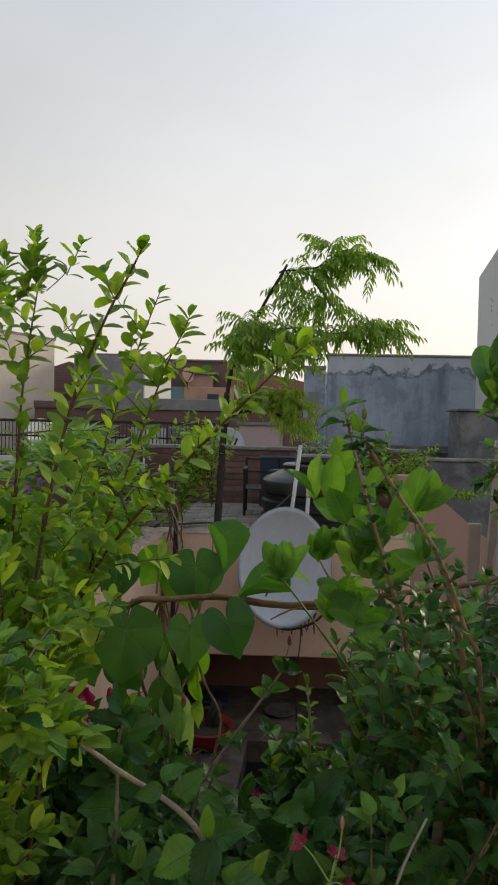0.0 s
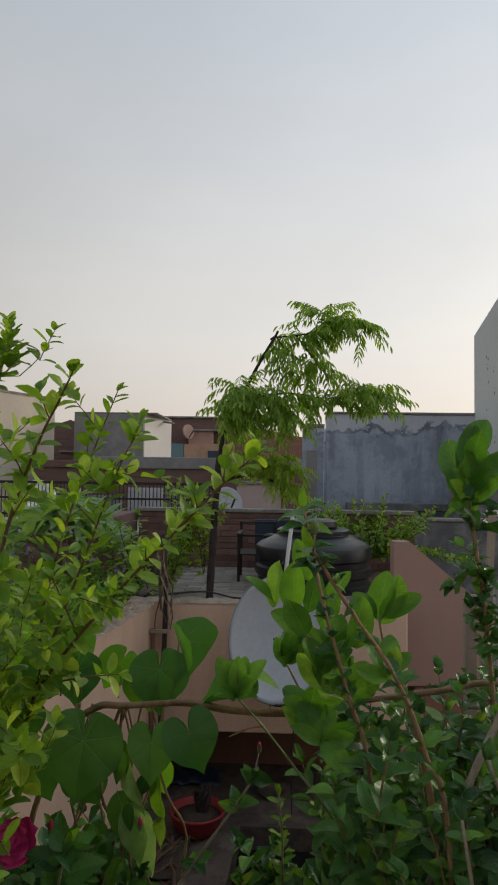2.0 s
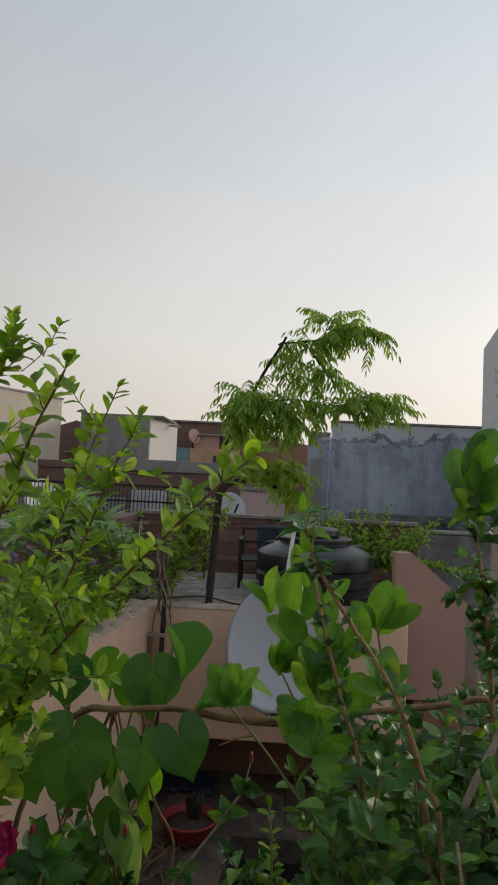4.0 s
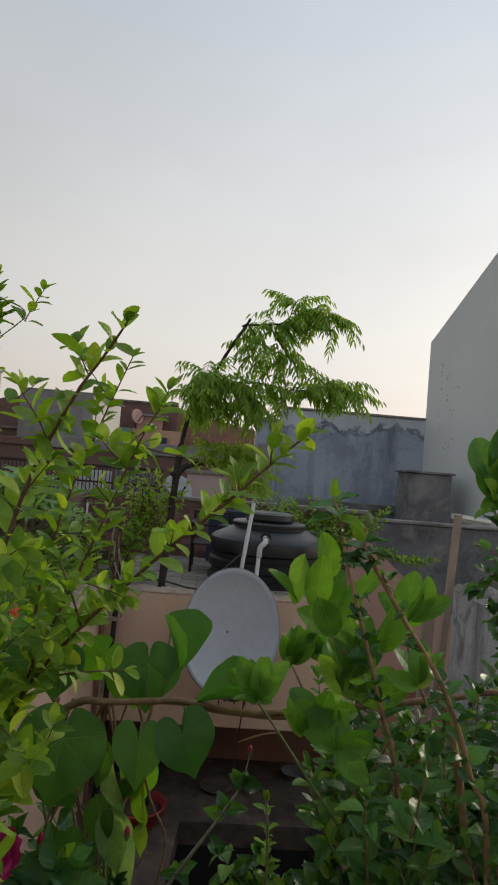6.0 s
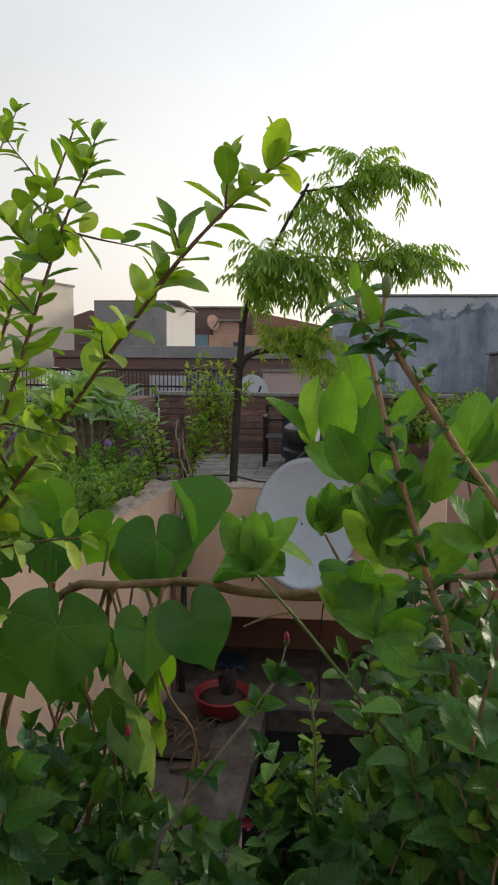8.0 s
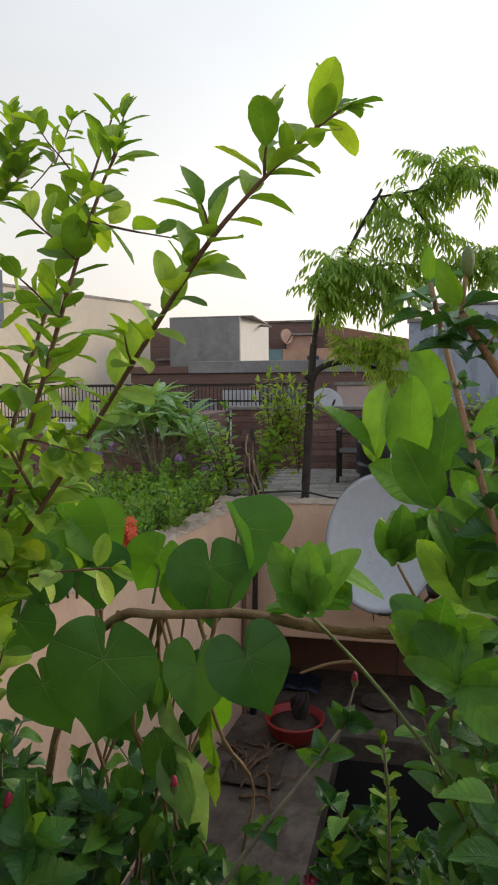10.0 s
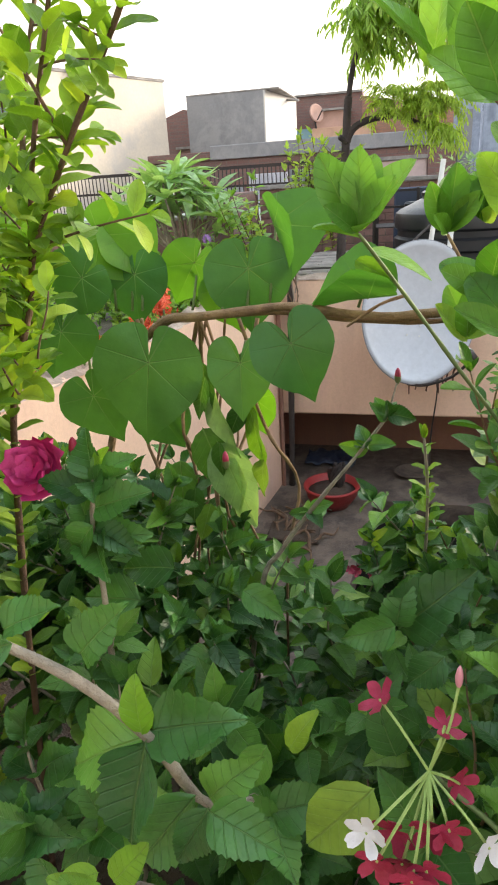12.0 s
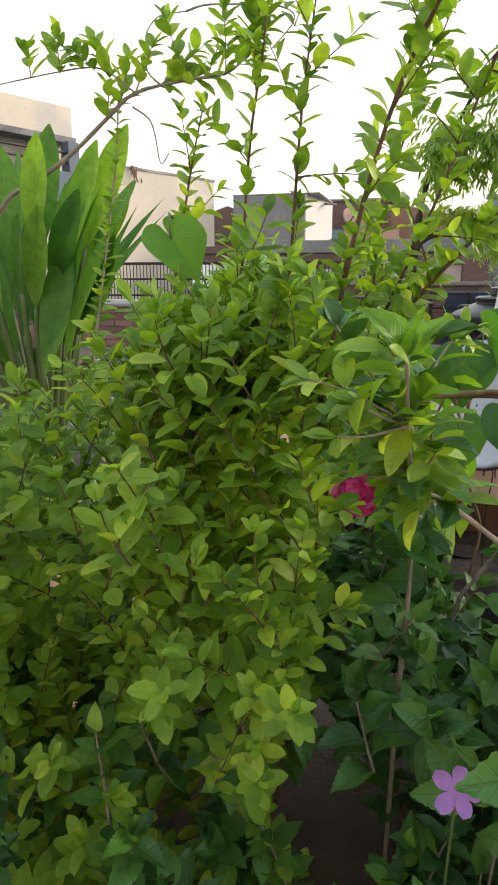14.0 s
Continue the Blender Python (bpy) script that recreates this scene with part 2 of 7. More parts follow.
BRICK = surface("red_brick", (0.27, 0.15, 0.125), (0.2, 0.115, 0.1), 0.93, 9.0, 0.9, 140, 0.6, vary=0.28, stain=(0.13, 0.08, 0.07), stain_amount=0.5)
MORTAR = surface("mortar", (0.26, 0.165, 0.14), (0.19, 0.125, 0.11), 0.97, 8.0, 0.9, 150, 0.6)
def coursed_brick(name, one, two, joint):
    """Brickwork too far off to pick the bricks apart: thin courses, worn and patchy."""
    m, n, l = nodes_of(name)
    out = n.new("ShaderNodeOutputMaterial")
    p = n.new("ShaderNodeBsdfPrincipled")
    l.new(p.outputs[0], out.inputs[0])
    geo = n.new("ShaderNodeNewGeometry").outputs["Position"]
    sp = n.new("ShaderNodeSeparateXYZ")
    l.new(geo, sp.inputs[0])
    cb = n.new("ShaderNodeCombineXYZ")
    ad = n.new("ShaderNodeMath")
    ad.operation = "ADD"
    l.new(sp.outputs[0], ad.inputs[0])
    l.new(sp.outputs[1], ad.inputs[1])
    l.new(ad.outputs[0], cb.inputs[0])
    l.new(sp.outputs[2], cb.inputs[1])
    bt = n.new("ShaderNodeTexBrick")
    bt.inputs["Scale"].default_value = 1.0
    bt.inputs["Brick Width"].default_value, bt.inputs["Row Height"].default_value, bt.inputs["Mortar Size"].default_value = 0.16, 0.055, 0.006
    bt.inputs["Color1"].default_value, bt.inputs["Color2"].default_value, bt.inputs["Mortar"].default_value = (*one, 1), (*two, 1), (*joint, 1)
    l.new(cb.outputs[0], bt.inputs["Vector"])
    col = mixc(n, l, rng(n, l, noise_node(n, l, geo, 2.5, 8), 0.4, 0.65, 0, 0.55), bt.outputs["Color"], joint)
    col = mixc(n, l, rng(n, l, noise_node(n, l, geo, 40, 4), 0.3, 0.7, 0, 0.4), col, tuple(c * 0.5 for c in two))
    l.new(col, p.inputs["Base Color"])
    p.inputs["Roughness"].default_value = 0.95
    bp = n.new("ShaderNodeBump")
    bp.inputs["Strength"].default_value, bp.inputs["Distance"].default_value = 0.6, 0.01
    bp.invert = True
    l.new(bt.outputs["Fac"], bp.inputs["Height"])
    l.new(bp.outputs[0], p.inputs["Normal"])
    return m


FAR_BRICK = coursed_brick("far_brick", (0.235, 0.125, 0.105), (0.18, 0.1, 0.088), (0.17, 0.13, 0.118))
ORANGE_BRICK = coursed_brick("orange_brick", (0.38, 0.19, 0.12), (0.3, 0.15, 0.1), (0.24, 0.17, 0.13))
PAVER = surface("cement_paver", (0.34, 0.30, 0.265), (0.24, 0.21, 0.185), 0.93, 8.0, 0.9, 120, 0.5, vary=0.22, stain=(0.12, 0.11, 0.1), stain_amount=0.5)
RED_TRIM = surface("red_trim_paint", (0.3, 0.055, 0.045), None, 0.6, 4.0, 0.6, 60, 0.1)
PINK_WASH = surface("pink_wash", (0.56, 0.36, 0.29), (0.48, 0.3, 0.24), 0.92, 2.0, 0.8, 50, 0.2, stain=(0.3, 0.2, 0.17), stain_amount=0.4)
ORANGE_WASH = surface("orange_wash", (0.6, 0.39, 0.27), (0.48, 0.29, 0.2), 0.92, 2.0, 0.8, 50, 0.2, stain=(0.22, 0.15, 0.12), stain_amount=0.5)
PALE_PINK = surface("pale_pink_plaster", (0.56, 0.44, 0.42), (0.48, 0.37, 0.35), 0.92, 2.0, 0.8, 50, 0.2, stain=(0.34, 0.28, 0.27), stain_amount=0.4)
TEAL = surface("teal_wash", (0.2, 0.33, 0.36), None, 0.9, 2.0, 0.8, 50, 0.2)
TIN = surface("grey_tin_sheet", (0.3, 0.31, 0.33), (0.22, 0.23, 0.25), 0.55, 3.0, 0.8, 60, 0.2, metal=0.3)
TANK_BLACK = surface("black_plastic", (0.010, 0.0115, 0.014), (0.016, 0.017, 0.02), 0.38, 3.0, 0.8, 50, 0.05, stain=(0.035, 0.035, 0.036), stain_amount=0.3)
DISH_GREY = surface("dish_paint", (0.5, 0.52, 0.56), (0.45, 0.47, 0.51), 0.5, 3.0, 0.6, 40, 0.05, stain=(0.36, 0.37, 0.4), stain_amount=0.3)
PVC = surface("white_pvc", (0.66, 0.65, 0.62), (0.55, 0.54, 0.51), 0.45, 6.0, 0.7, 40, 0.08)
BLACK_IRON = surface("black_iron", (0.03, 0.028, 0.028), (0.055, 0.04, 0.033), 0.6, 9.0, 0.8, 80, 0.2, metal=0.4)
RUST = surface("rusty_iron", (0.15, 0.06, 0.035), (0.07, 0.035, 0.028), 0.85, 20.0, 1.0, 150, 0.4)
RED_PLASTIC = surface("red_plastic", (0.36, 0.03, 0.03), (0.26, 0.03, 0.03), 0.5, 6.0, 0.6, 60, 0.1, stain=(0.2, 0.08, 0.06), stain_amount=0.3)
SOIL = surface("dry_soil", (0.09, 0.065, 0.045), (0.055, 0.04, 0.03), 0.98, 12.0, 1.0, 120, 1.0)
VINE_BARK = surface("vine_bark", (0.36, 0.23, 0.12), (0.2, 0.12, 0.07), 0.85, 30.0, 1.0, 220, 0.6)
BARK = surface("brown_bark", (0.19, 0.105, 0.065), (0.1, 0.055, 0.04), 0.9, 30.0, 1.0, 220, 0.6)
GREY_BARK = surface("grey_bark", (0.4, 0.34, 0.26), (0.22, 0.18, 0.14), 0.9, 30.0, 1.0, 220, 0.6)
DARK_BARK = surface("dark_bark", (0.06, 0.045, 0.04), (0.03, 0.024, 0.022), 0.92, 18.0, 1.0, 160, 0.8)
GREEN_STEM = surface("green_stem", (0.14, 0.2, 0.06), (0.1, 0.14, 0.045), 0.55, 20.0, 0.8, 150, 0.2)
PALE_STEM = surface("pale_green_stem", (0.34, 0.46, 0.13), (0.28, 0.38, 0.1), 0.55, 20.0, 0.8, 150, 0.1)
REED = surface("pale_plank", (0.42, 0.34, 0.27), (0.3, 0.24, 0.19), 0.9, 6.0, 0.9, 120, 0.4)
CLOTH = surface("pale_cloth", (0.6, 0.6, 0.64), (0.5, 0.5, 0.56), 0.95, 6.0, 0.7, 120, 0.3)
PRINT_CLOTH = surface("printed_cloth", (0.4, 0.12, 0.25), (0.12, 0.25, 0.42), 0.95, 9.0, 1.0, 120, 0.3, stain=(0.5, 0.5, 0.56), stain_amount=0.8)
BLUE_PLASTIC = surface("dark_blue_plastic", (0.035, 0.05, 0.09), None, 0.5, 5.0, 0.6, 60, 0.1)
BALCONY_BLUE = surface("slate_blue_paint", (0.13, 0.16, 0.21), (0.1, 0.12, 0.16), 0.85, 2.0, 0.8, 50, 0.2)
GROUND_MAT = surface("street_dust", (0.2, 0.18, 0.16), (0.13, 0.115, 0.1), 0.97, 0.5, 1.0, 20, 0.3)
PINK_PETAL = surface("pink_petal", (0.8, 0.055, 0.3), (0.68, 0.03, 0.24), 0.6, 40.0, 0.8, 150, 0.2)
RED_PETAL = surface("red_petal", (0.26, 0.005, 0.03), (0.42, 0.03, 0.09), 0.6, 40.0, 1.0, 150, 0.2)
BLUSH_PETAL = surface("blush_petal", (0.7, 0.3, 0.36), (0.6, 0.2, 0.26), 0.6, 40.0, 0.6, 150, 0.2)
WHITE_PETAL = surface("white_petal", (0.66, 0.68, 0.72), (0.6, 0.58, 0.6), 0.6, 40.0, 0.6, 150, 0.2)
ORANGE_PETAL = surface("orange_petal", (0.7, 0.1, 0.02), (0.6, 0.05, 0.02), 0.6, 40.0, 0.8, 150, 0.2)
LILAC_PETAL = surface("lilac_petal", (0.34, 0.165, 0.46), (0.27, 0.12, 0.38), 0.6, 40.0, 0.8, 150, 0.2)

SMALL_LEAF = leaf_mat("shrub_leaf", (0.105, 0.225, 0.025), (0.285, 0.45, 0.048), (0.42, 0.55, 0.065), rough=0.48, clear=0.42, vein_gain=0.25)
HEART_LEAF = leaf_mat("heart_leaf", (0.048, 0.155, 0.035), (0.078, 0.21, 0.045), (0.09, 0.23, 0.045), "palm", 0.45, 0.22, 0.3)
HEART_MID = leaf_mat("mid_heart_leaf", (0.055, 0.165, 0.032), (0.06, 0.175, 0.032), (0.065, 0.185, 0.032), "palm", 0.5, 0.42, 0.3)
HEART_YOUNG = leaf_mat("young_heart_leaf", (0.09, 0.235, 0.022), (0.13, 0.3, 0.026), (0.17, 0.35, 0.03), "palm", 0.5, 0.42, 0.25)
HIB_LEAF = leaf_mat("serrate_leaf", (0.022, 0.082, 0.02), (0.085, 0.22, 0.042), (0.17, 0.34, 0.036), rough=0.38, clear=0.2, vein_gain=0.22)
CITRUS_LEAF = leaf_mat("broad_leaf", (0.06, 0.175, 0.024), (0.15, 0.33, 0.042), (0.26, 0.42, 0.06), rough=0.38, clear=0.33, vein_gain=0.25)
CREEPER_LEAF = leaf_mat("creeper_leaf", (0.026, 0.095, 0.017), (0.1, 0.24, 0.032), (0.22, 0.35, 0.05), rough=0.48, clear=0.25, vein_gain=0.25)
YOUNG_LEAF = leaf_mat("lime_leaf", (0.12, 0.27, 0.02), (0.2, 0.365, 0.03), (0.28, 0.39, 0.04), rough=0.42, clear=0.32, vein_gain=0.2)
NEEM_LEAF = leaf_mat("feather_leaf", (0.19, 0.32, 0.055), (0.3, 0.46, 0.085), (0.38, 0.5, 0.1), rough=0.5, clear=0.5, vein_gain=0.1)
NEEM_YOUNG = leaf_mat("pale_feather_leaf", (0.24, 0.37, 0.045), (0.36, 0.5, 0.07), (0.36, 0.48, 0.07), rough=0.55, clear=0.45, vein_gain=0.1)
LANCE_LEAF = leaf_mat("lance_leaf", (0.24, 0.4, 0.17), (0.36, 0.53, 0.27), (0.46, 0.6, 0.34), rough=0.45, clear=0.38, vein_gain=0.3)
PADDLE_LEAF = leaf_mat("paddle_leaf", (0.042, 0.14, 0.02), (0.115, 0.27, 0.038), (0.22, 0.4, 0.05), rough=0.45, clear=0.35, vein_gain=0.15)
DRY_LEAF = surface("dry_vine", (0.2, 0.12, 0.07), (0.11, 0.07, 0.045), 0.95, 30.0, 1.0, 150, 0.5)


# ---- building blocks ----
def mesh_of(name, bm, mat=None, smooth=False):
    me = bpy.data.meshes.new(name)
    bm.normal_update()
    bm.to_mesh(me)
    bm.free()
    if mat:
        me.materials.append(mat)
    if smooth:
        for f in me.polygons:
            f.use_smooth = True
        if smooth is not True:
            me.set_sharp_from_angle(angle=radians(smooth))
    return me


def hang(ob, parent):
    ob.parent = parent
    back = parent.matrix_basis.inverted()
    if parent.parent:
        back = back @ parent.matrix_parent_inverse.inverted() @ parent.parent.matrix_basis.inverted()
    ob.matrix_parent_inverse = back
    return ob


def part(name, bm, material, parent, label="", smooth=False):
    """One mesh object, in world coordinates, under a thing or a part."""
    ob = new(name, mesh_of(name, bm, material, smooth))
    hang(ob, parent)
    return tagged(ob, label) if label else ob


def thing(name, at, label, category, group="", kind=""):
    ob = new(name)
    ob.empty_display_size = 0.05
    ob.matrix_basis = Matrix.Translation(at)
    return tagged(ob, label, category, group, kind)


def solid(name, bm, mat, label, category, kind="structure", smooth=False):
    return tagged(new(name, mesh_of(name, bm, mat, smooth)), label, category, "", kind)


def box(bm, x0, x1, y0, y1, z0, z1, bev=0.0, m=None):
    res = bmesh.ops.create_cube(bm, size=1.0)
    vs = res["verts"]
    bmesh.ops.scale(bm, vec=(x1 - x0, y1 - y0, z1 - z0), verts=vs)
    bmesh.ops.translate(bm, vec=((x0 + x1) / 2, (y0 + y1) / 2, (z0 + z1) / 2), verts=vs)
    if m is not None:
        bmesh.ops.transform(bm, matrix=m, verts=vs)
    if bev:
        es = list({e for v in vs for e in v.link_edges})
        bmesh.ops.bevel(bm, geom=es, offset=bev, segments=1, affect="EDGES")
    return bm


def bx(*a, **k):
    return box(bmesh.new(), *a, **k)


def prism(bm, poly, y0, y1):
    """A polygon of (x, z) drawn out from y0 to y1."""
    a = [bm.verts.new((x, y0, z)) for x, z in poly]
    b = [bm.verts.new((x, y1, z)) for x, z in poly]
    bm.faces.new(a)
    bm.faces.new(b[::-1])
    for i in range(len(a)):
        j = (i + 1) % len(a)
        bm.faces.new((a[j], a[i], b[i], b[j]))
    return bm


def slab(bm, foot, z0, z1):
    """A footprint of (x, y) drawn up from z0 to z1 (z1 may be a list)."""
    zs = z1 if isinstance(z1, (list, tuple)) else [z1] * len(foot)
    a = [bm.verts.new((x, y, z0)) for x, y in foot]
    b = [bm.verts.new((x, y, z)) for (x, y), z in zip(foot, zs)]
    bm.faces.new(a[::-1])
    bm.faces.new(b)
    for i in range(len(a)):
        j = (i + 1) % len(a)
        bm.faces.new((a[i], a[j], b[j], b[i]))
    return bm


def tube(bm, pts, r0, r1=None, sides=6, knobs=0.0):
    """A tapered round bar along points."""
    r1 = r0 if r1 is None else r1
    pts = [Vector(p) for p in pts]
    rings = []
    for i, p in enumerate(pts):
        d = (pts[min(i + 1, len(pts) - 1)] - pts[max(i - 1, 0)]).normalized()
        u = d.orthogonal().normalized() if i == 0 else (rings[-1][1] - d * rings[-1][1].dot(d)).normalized()
        v = d.cross(u)
        r = r0 + (r1 - r0) * i / max(len(pts) - 1, 1)
        if knobs:
            r *= 1 + knobs * (random.random() - 0.5)
        rings.append(([bm.verts.new(p + r * (math.cos(2 * math.pi * k / sides) * u + math.sin(2 * math.pi * k / sides) * v)) for k in range(sides)], u))
    for (a, _), (b, _) in zip(rings, rings[1:]):
        for k in range(sides):
            bm.faces.new((a[k], a[(k + 1) % sides], b[(k + 1) % sides], b[k]))
    bm.faces.new(rings[0][0][::-1])
    bm.faces.new(rings[-1][0])
    return bm


def smooth_line(pts, steps=4):
    """More points along a curve through the given ones."""
    pts = [Vector(p) for p in pts]
    out = []
    for i in range(len(pts) - 1):
        a, b, c, d = pts[max(i - 1, 0)], pts[i], pts[i + 1], pts[min(i + 2, len(pts) - 1)]
        for k in range(steps):
            t = k / steps
            out.append(0.5 * ((2 * b) + (c - a) * t + (2 * a - 5 * b + 4 * c - d) * t * t + (3 * b - a - 3 * c + d) * t ** 3))
    return out + [pts[-1]]


def lathe(bm, profile, centre=(0, 0, 0), sides=32, close=True):
    """A turned shape from (radius, height) pairs."""
    rings = [[bm.verts.new((centre[0] + r * math.cos(2 * math.pi * k / sides), centre[1] + r * math.sin(2 * math.pi * k / sides), centre[2] + z)) for k in range(sides)] for r, z in profile]
    for a, b in zip(rings, rings[1:]):
        for k in range(sides):
            bm.faces.new((a[k], a[(k + 1) % sides], b[(k + 1) % sides], b[k]))
    if close:
        bm.faces.new(rings[0][::-1])
        bm.faces.new(rings[-1])
    return bm


# ---- leaves ----
def leaf_shape(length, width, profile, rows=6, fold=0.35, droop=0.5, serrate=0.0, twist=0.0, wave=0.0, half=1):
    """A leaf blade along +y from the stalk, upper side +z, cupped across; returns verts, faces, uvs."""
    v, f, uv = [], [], []
    ph, skew = random.uniform(0, 6), random.uniform(-0.08, 0.08)
    cols = [k / half for k in range(-half, half + 1)]
    for i in range(rows + 1):
        t = i / rows if serrate else 0.5 - 0.5 * math.cos(math.pi * i / rows)
        w = profile(t) * width / 2
        if serrate and rows * 0.2 < i < rows:
            # teeth that point forward: a slow swell, then a notch
            if i % 2:
                w *= 1 + serrate
                t += 0.55 / rows
            else:
                w *= 1 - serrate
        y = length * (t - 0.12 * droop * t * t)
        z = -droop * length * 0.45 * t * t
        tw = twist * t
        for s in cols:
            a = abs(s)
            x = s * w * math.cos(fold) + skew * length * t * t
            dz = a * w * math.sin(fold) * (1.25 - 0.25 * a) + wave * width * a * a * math.sin(9 * t + ph + (1.7 if s < 0 else 0))
            v.append((x * math.cos(tw) - dz * math.sin(tw), y - 0.05 * width * (1 - a) * (t < 0.9), z + x * math.sin(tw) + dz * math.cos(tw)))
            uv.append((s * max(w / width * 2, 0.05), t))
    c = len(cols)
    for i in range(rows):
        for s in range(c - 1):
            a = i * c + s
            f.append((a, a + 1, a + c + 1, a + c))
    return v, f, uv


def heart_shape(size, fold=0.2, droop=0.4, curl=0.0, wide=False):
    table = [(0, .95), (5, .84), (14, .73), (33, .65), (60, .61), (90, .59), (115, .56), (135, .51), (150, .47), (165, .43), (173, .38), (177.5, .24), (180, .08)]
    if wide:
        table = [(0, .95), (5, .83), (14, .71), (33, .62), (60, .58), (90, .57), (120, .57), (140, .55), (152, .51), (160, .43), (167, .30), (174, .15), (180, .05)]
    half = [0, 3, 7, 13, 20, 28, 37, 47, 58, 70, 82, 94, 106, 118, 129, 139, 147, 154, 161, 168, 174, 180]
    angs = half + [360 - a for a in reversed(half[1:-1])]
    rad = []
    for a in angs:
        a = min(a, 360 - a)
        for (a0, r0), (a1, r1) in zip(table, table[1:]):
            if a0 <= a <= a1:
                rad.append(r0 + (r1 - r0) * (a - a0) / (a1 - a0))
                break
    p1, p2 = random.uniform(0, 6), random.uniform(0, 6)
    rad = [r * (1 + 0.03 * math.sin(2 * radians(a) + p1) + 0.012 * math.sin(7 * radians(a) + p2)) for a, r in zip(angs, rad)]
    w1, w2, ph = random.uniform(0.015, 0.04), random.uniform(0.01, 0.025), random.uniform(0, 6)
    v, uv, f = [(0, 0, 0)], [(0, 0)], []
    rings = (0.3, 0.6, 0.85, 1.0)
    for q in rings:
        for a, r in zip(angs, rad):
            th = radians(a)
            x, y = size * r * q * math.sin(th), size * r * q * math.cos(th)
            z = fold * abs(x) * 0.8 - droop * y * y / size + size * q * q * (w1 * math.sin(3 * th + ph) + w2 * math.sin(7 * th + 2 * ph)) + curl * x
            v.append((x, y, z))
            uv.append((r * q * math.sin(th), r * q * math.cos(th)))
    k = len(angs)
    for i in range(k):
        f.append((0, 1 + (i + 1) % k, 1 + i))
        for j in range(len(rings) - 1):
            a, b = 1 + j * k + i, 1 + j * k + (i + 1) % k
            f.append((a, b, b + k, a + k))
    return v, f, uv


def leaf_mesh(name, shape, mat):
    v, f, uv = shape
    me = bpy.data.meshes.new(name)
    me.from_pydata(v, [], f)
    lay = me.uv_layers.new()
    for lp in me.loops:
        lay.data[lp.index].uv = uv[lp.vertex_index]
    for p in me.polygons:
        p.use_smooth = True
    me.materials.append(mat)
    return me


def oval(t):
    return max(0.0, math.sin(math.pi * t ** 1.02)) ** 0.58 if 0 < t < 1 else 0.05


def egg(t):
    return max(0.0, math.sin(math.pi * t ** 0.74)) ** 0.62 if 0 < t < 1 else 0.06


def pointed(t):
    return max(0.0, math.sin(math.pi * t ** 0.64)) ** 0.85 if 0 < t < 1 else 0.04


def obovate(t):
    return max(0.0, math.sin(math.pi * t ** 1.15)) ** 0.7 if 0 < t < 1 else 0.05


def lance(t):
    return max(0.0, math.sin(math.pi * t ** 0.85)) ** 1.2 if 0 < t < 1 else 0.03


def leaf_set(name, n, mat, length, width, profile, rows=6, serrate=0.0, fold=(0.06, 0.42), droop=(0.05, 0.75), wave=0.05, half=1):
    """Several leaf meshes of one kind, curled and folded by different amounts, of length 1."""
    return [leaf_shape(1.0, width / length, profile, rows, random.uniform(*fold), random.uniform(*droop), serrate, random.uniform(-0.4, 0.4), random.uniform(0, wave), half) for _ in range(n)], mat, name


KINDS = {
    "small": leaf_set("leaf", 7, SMALL_LEAF, 1.0, 0.57, oval, 6),
    "serrate": leaf_set("leaf", 9, HIB_LEAF, 1.0, 0.7, pointed, 22, 0.05, (0.15, 0.65), (0.15, 0.9), 0.1, 2),
    "broad": leaf_set("leaf", 9, CITRUS_LEAF, 1.0, 0.55, oval, 11, 0, (0.12, 0.6), (0.0, 0.5), 0.08, 2),
    "creeper": leaf_set("leaf", 8, CREEPER_LEAF, 1.0, 0.56, pointed, 8, 0, (0.05, 0.35), (0.1, 0.7), 0.08, 1),
    "young": leaf_set("leaf", 7, YOUNG_LEAF, 1.0, 0.5, egg, 8, 0, (0.15, 0.6), (0.1, 0.7), 0.09, 1),
    "lance": leaf_set("leaf", 6, LANCE_LEAF, 1.0, 0.25, lance, 6),
    "droop": leaf_set("leaf", 6, NEEM_YOUNG, 1.0, 0.36, lance, 7, 0, (0.05, 0.3), (0.2, 0.9)),
    "strap": leaf_set("leaf", 6, PADDLE_LEAF, 1.0, 0.26, obovate, 10, 0, (0.1, 0.4), (0.02, 0.3)),
    "pale": leaf_set("leaf", 4, LANCE_LEAF, 1.0, 0.46, pointed, 9, 0, (0.15, 0.5), (0.1, 0.5), 0.12, 1),
    "blade": leaf_set("leaf", 5, PADDLE_LEAF, 1.0, 0.07, lance, 8, 0, (0.1, 0.5), (0.1, 0.6)),
}
LEAF_DATA = {}


def leaf_data(kind, i):
    if (kind, i) not in LEAF_DATA:
        shapes, mat, name = KINDS[kind]
        LEAF_DATA[kind, i] = leaf_mesh(kind + "_leaf", shapes[i], mat)
    return LEAF_DATA[kind, i]


def leaf_pose(at, along, up, size):
    y = Vector(along).normalized()
    up = Vector(up)
    x = y.cross(up)
    x = x.normalized() if x.length > 1e-4 else y.orthogonal().normalized()
    z = x.cross(y)
    m = Matrix((x, y, z)).transposed().to_4x4() @ Matrix.Scale(size, 4)
    m.translation = Vector(at)
    return m


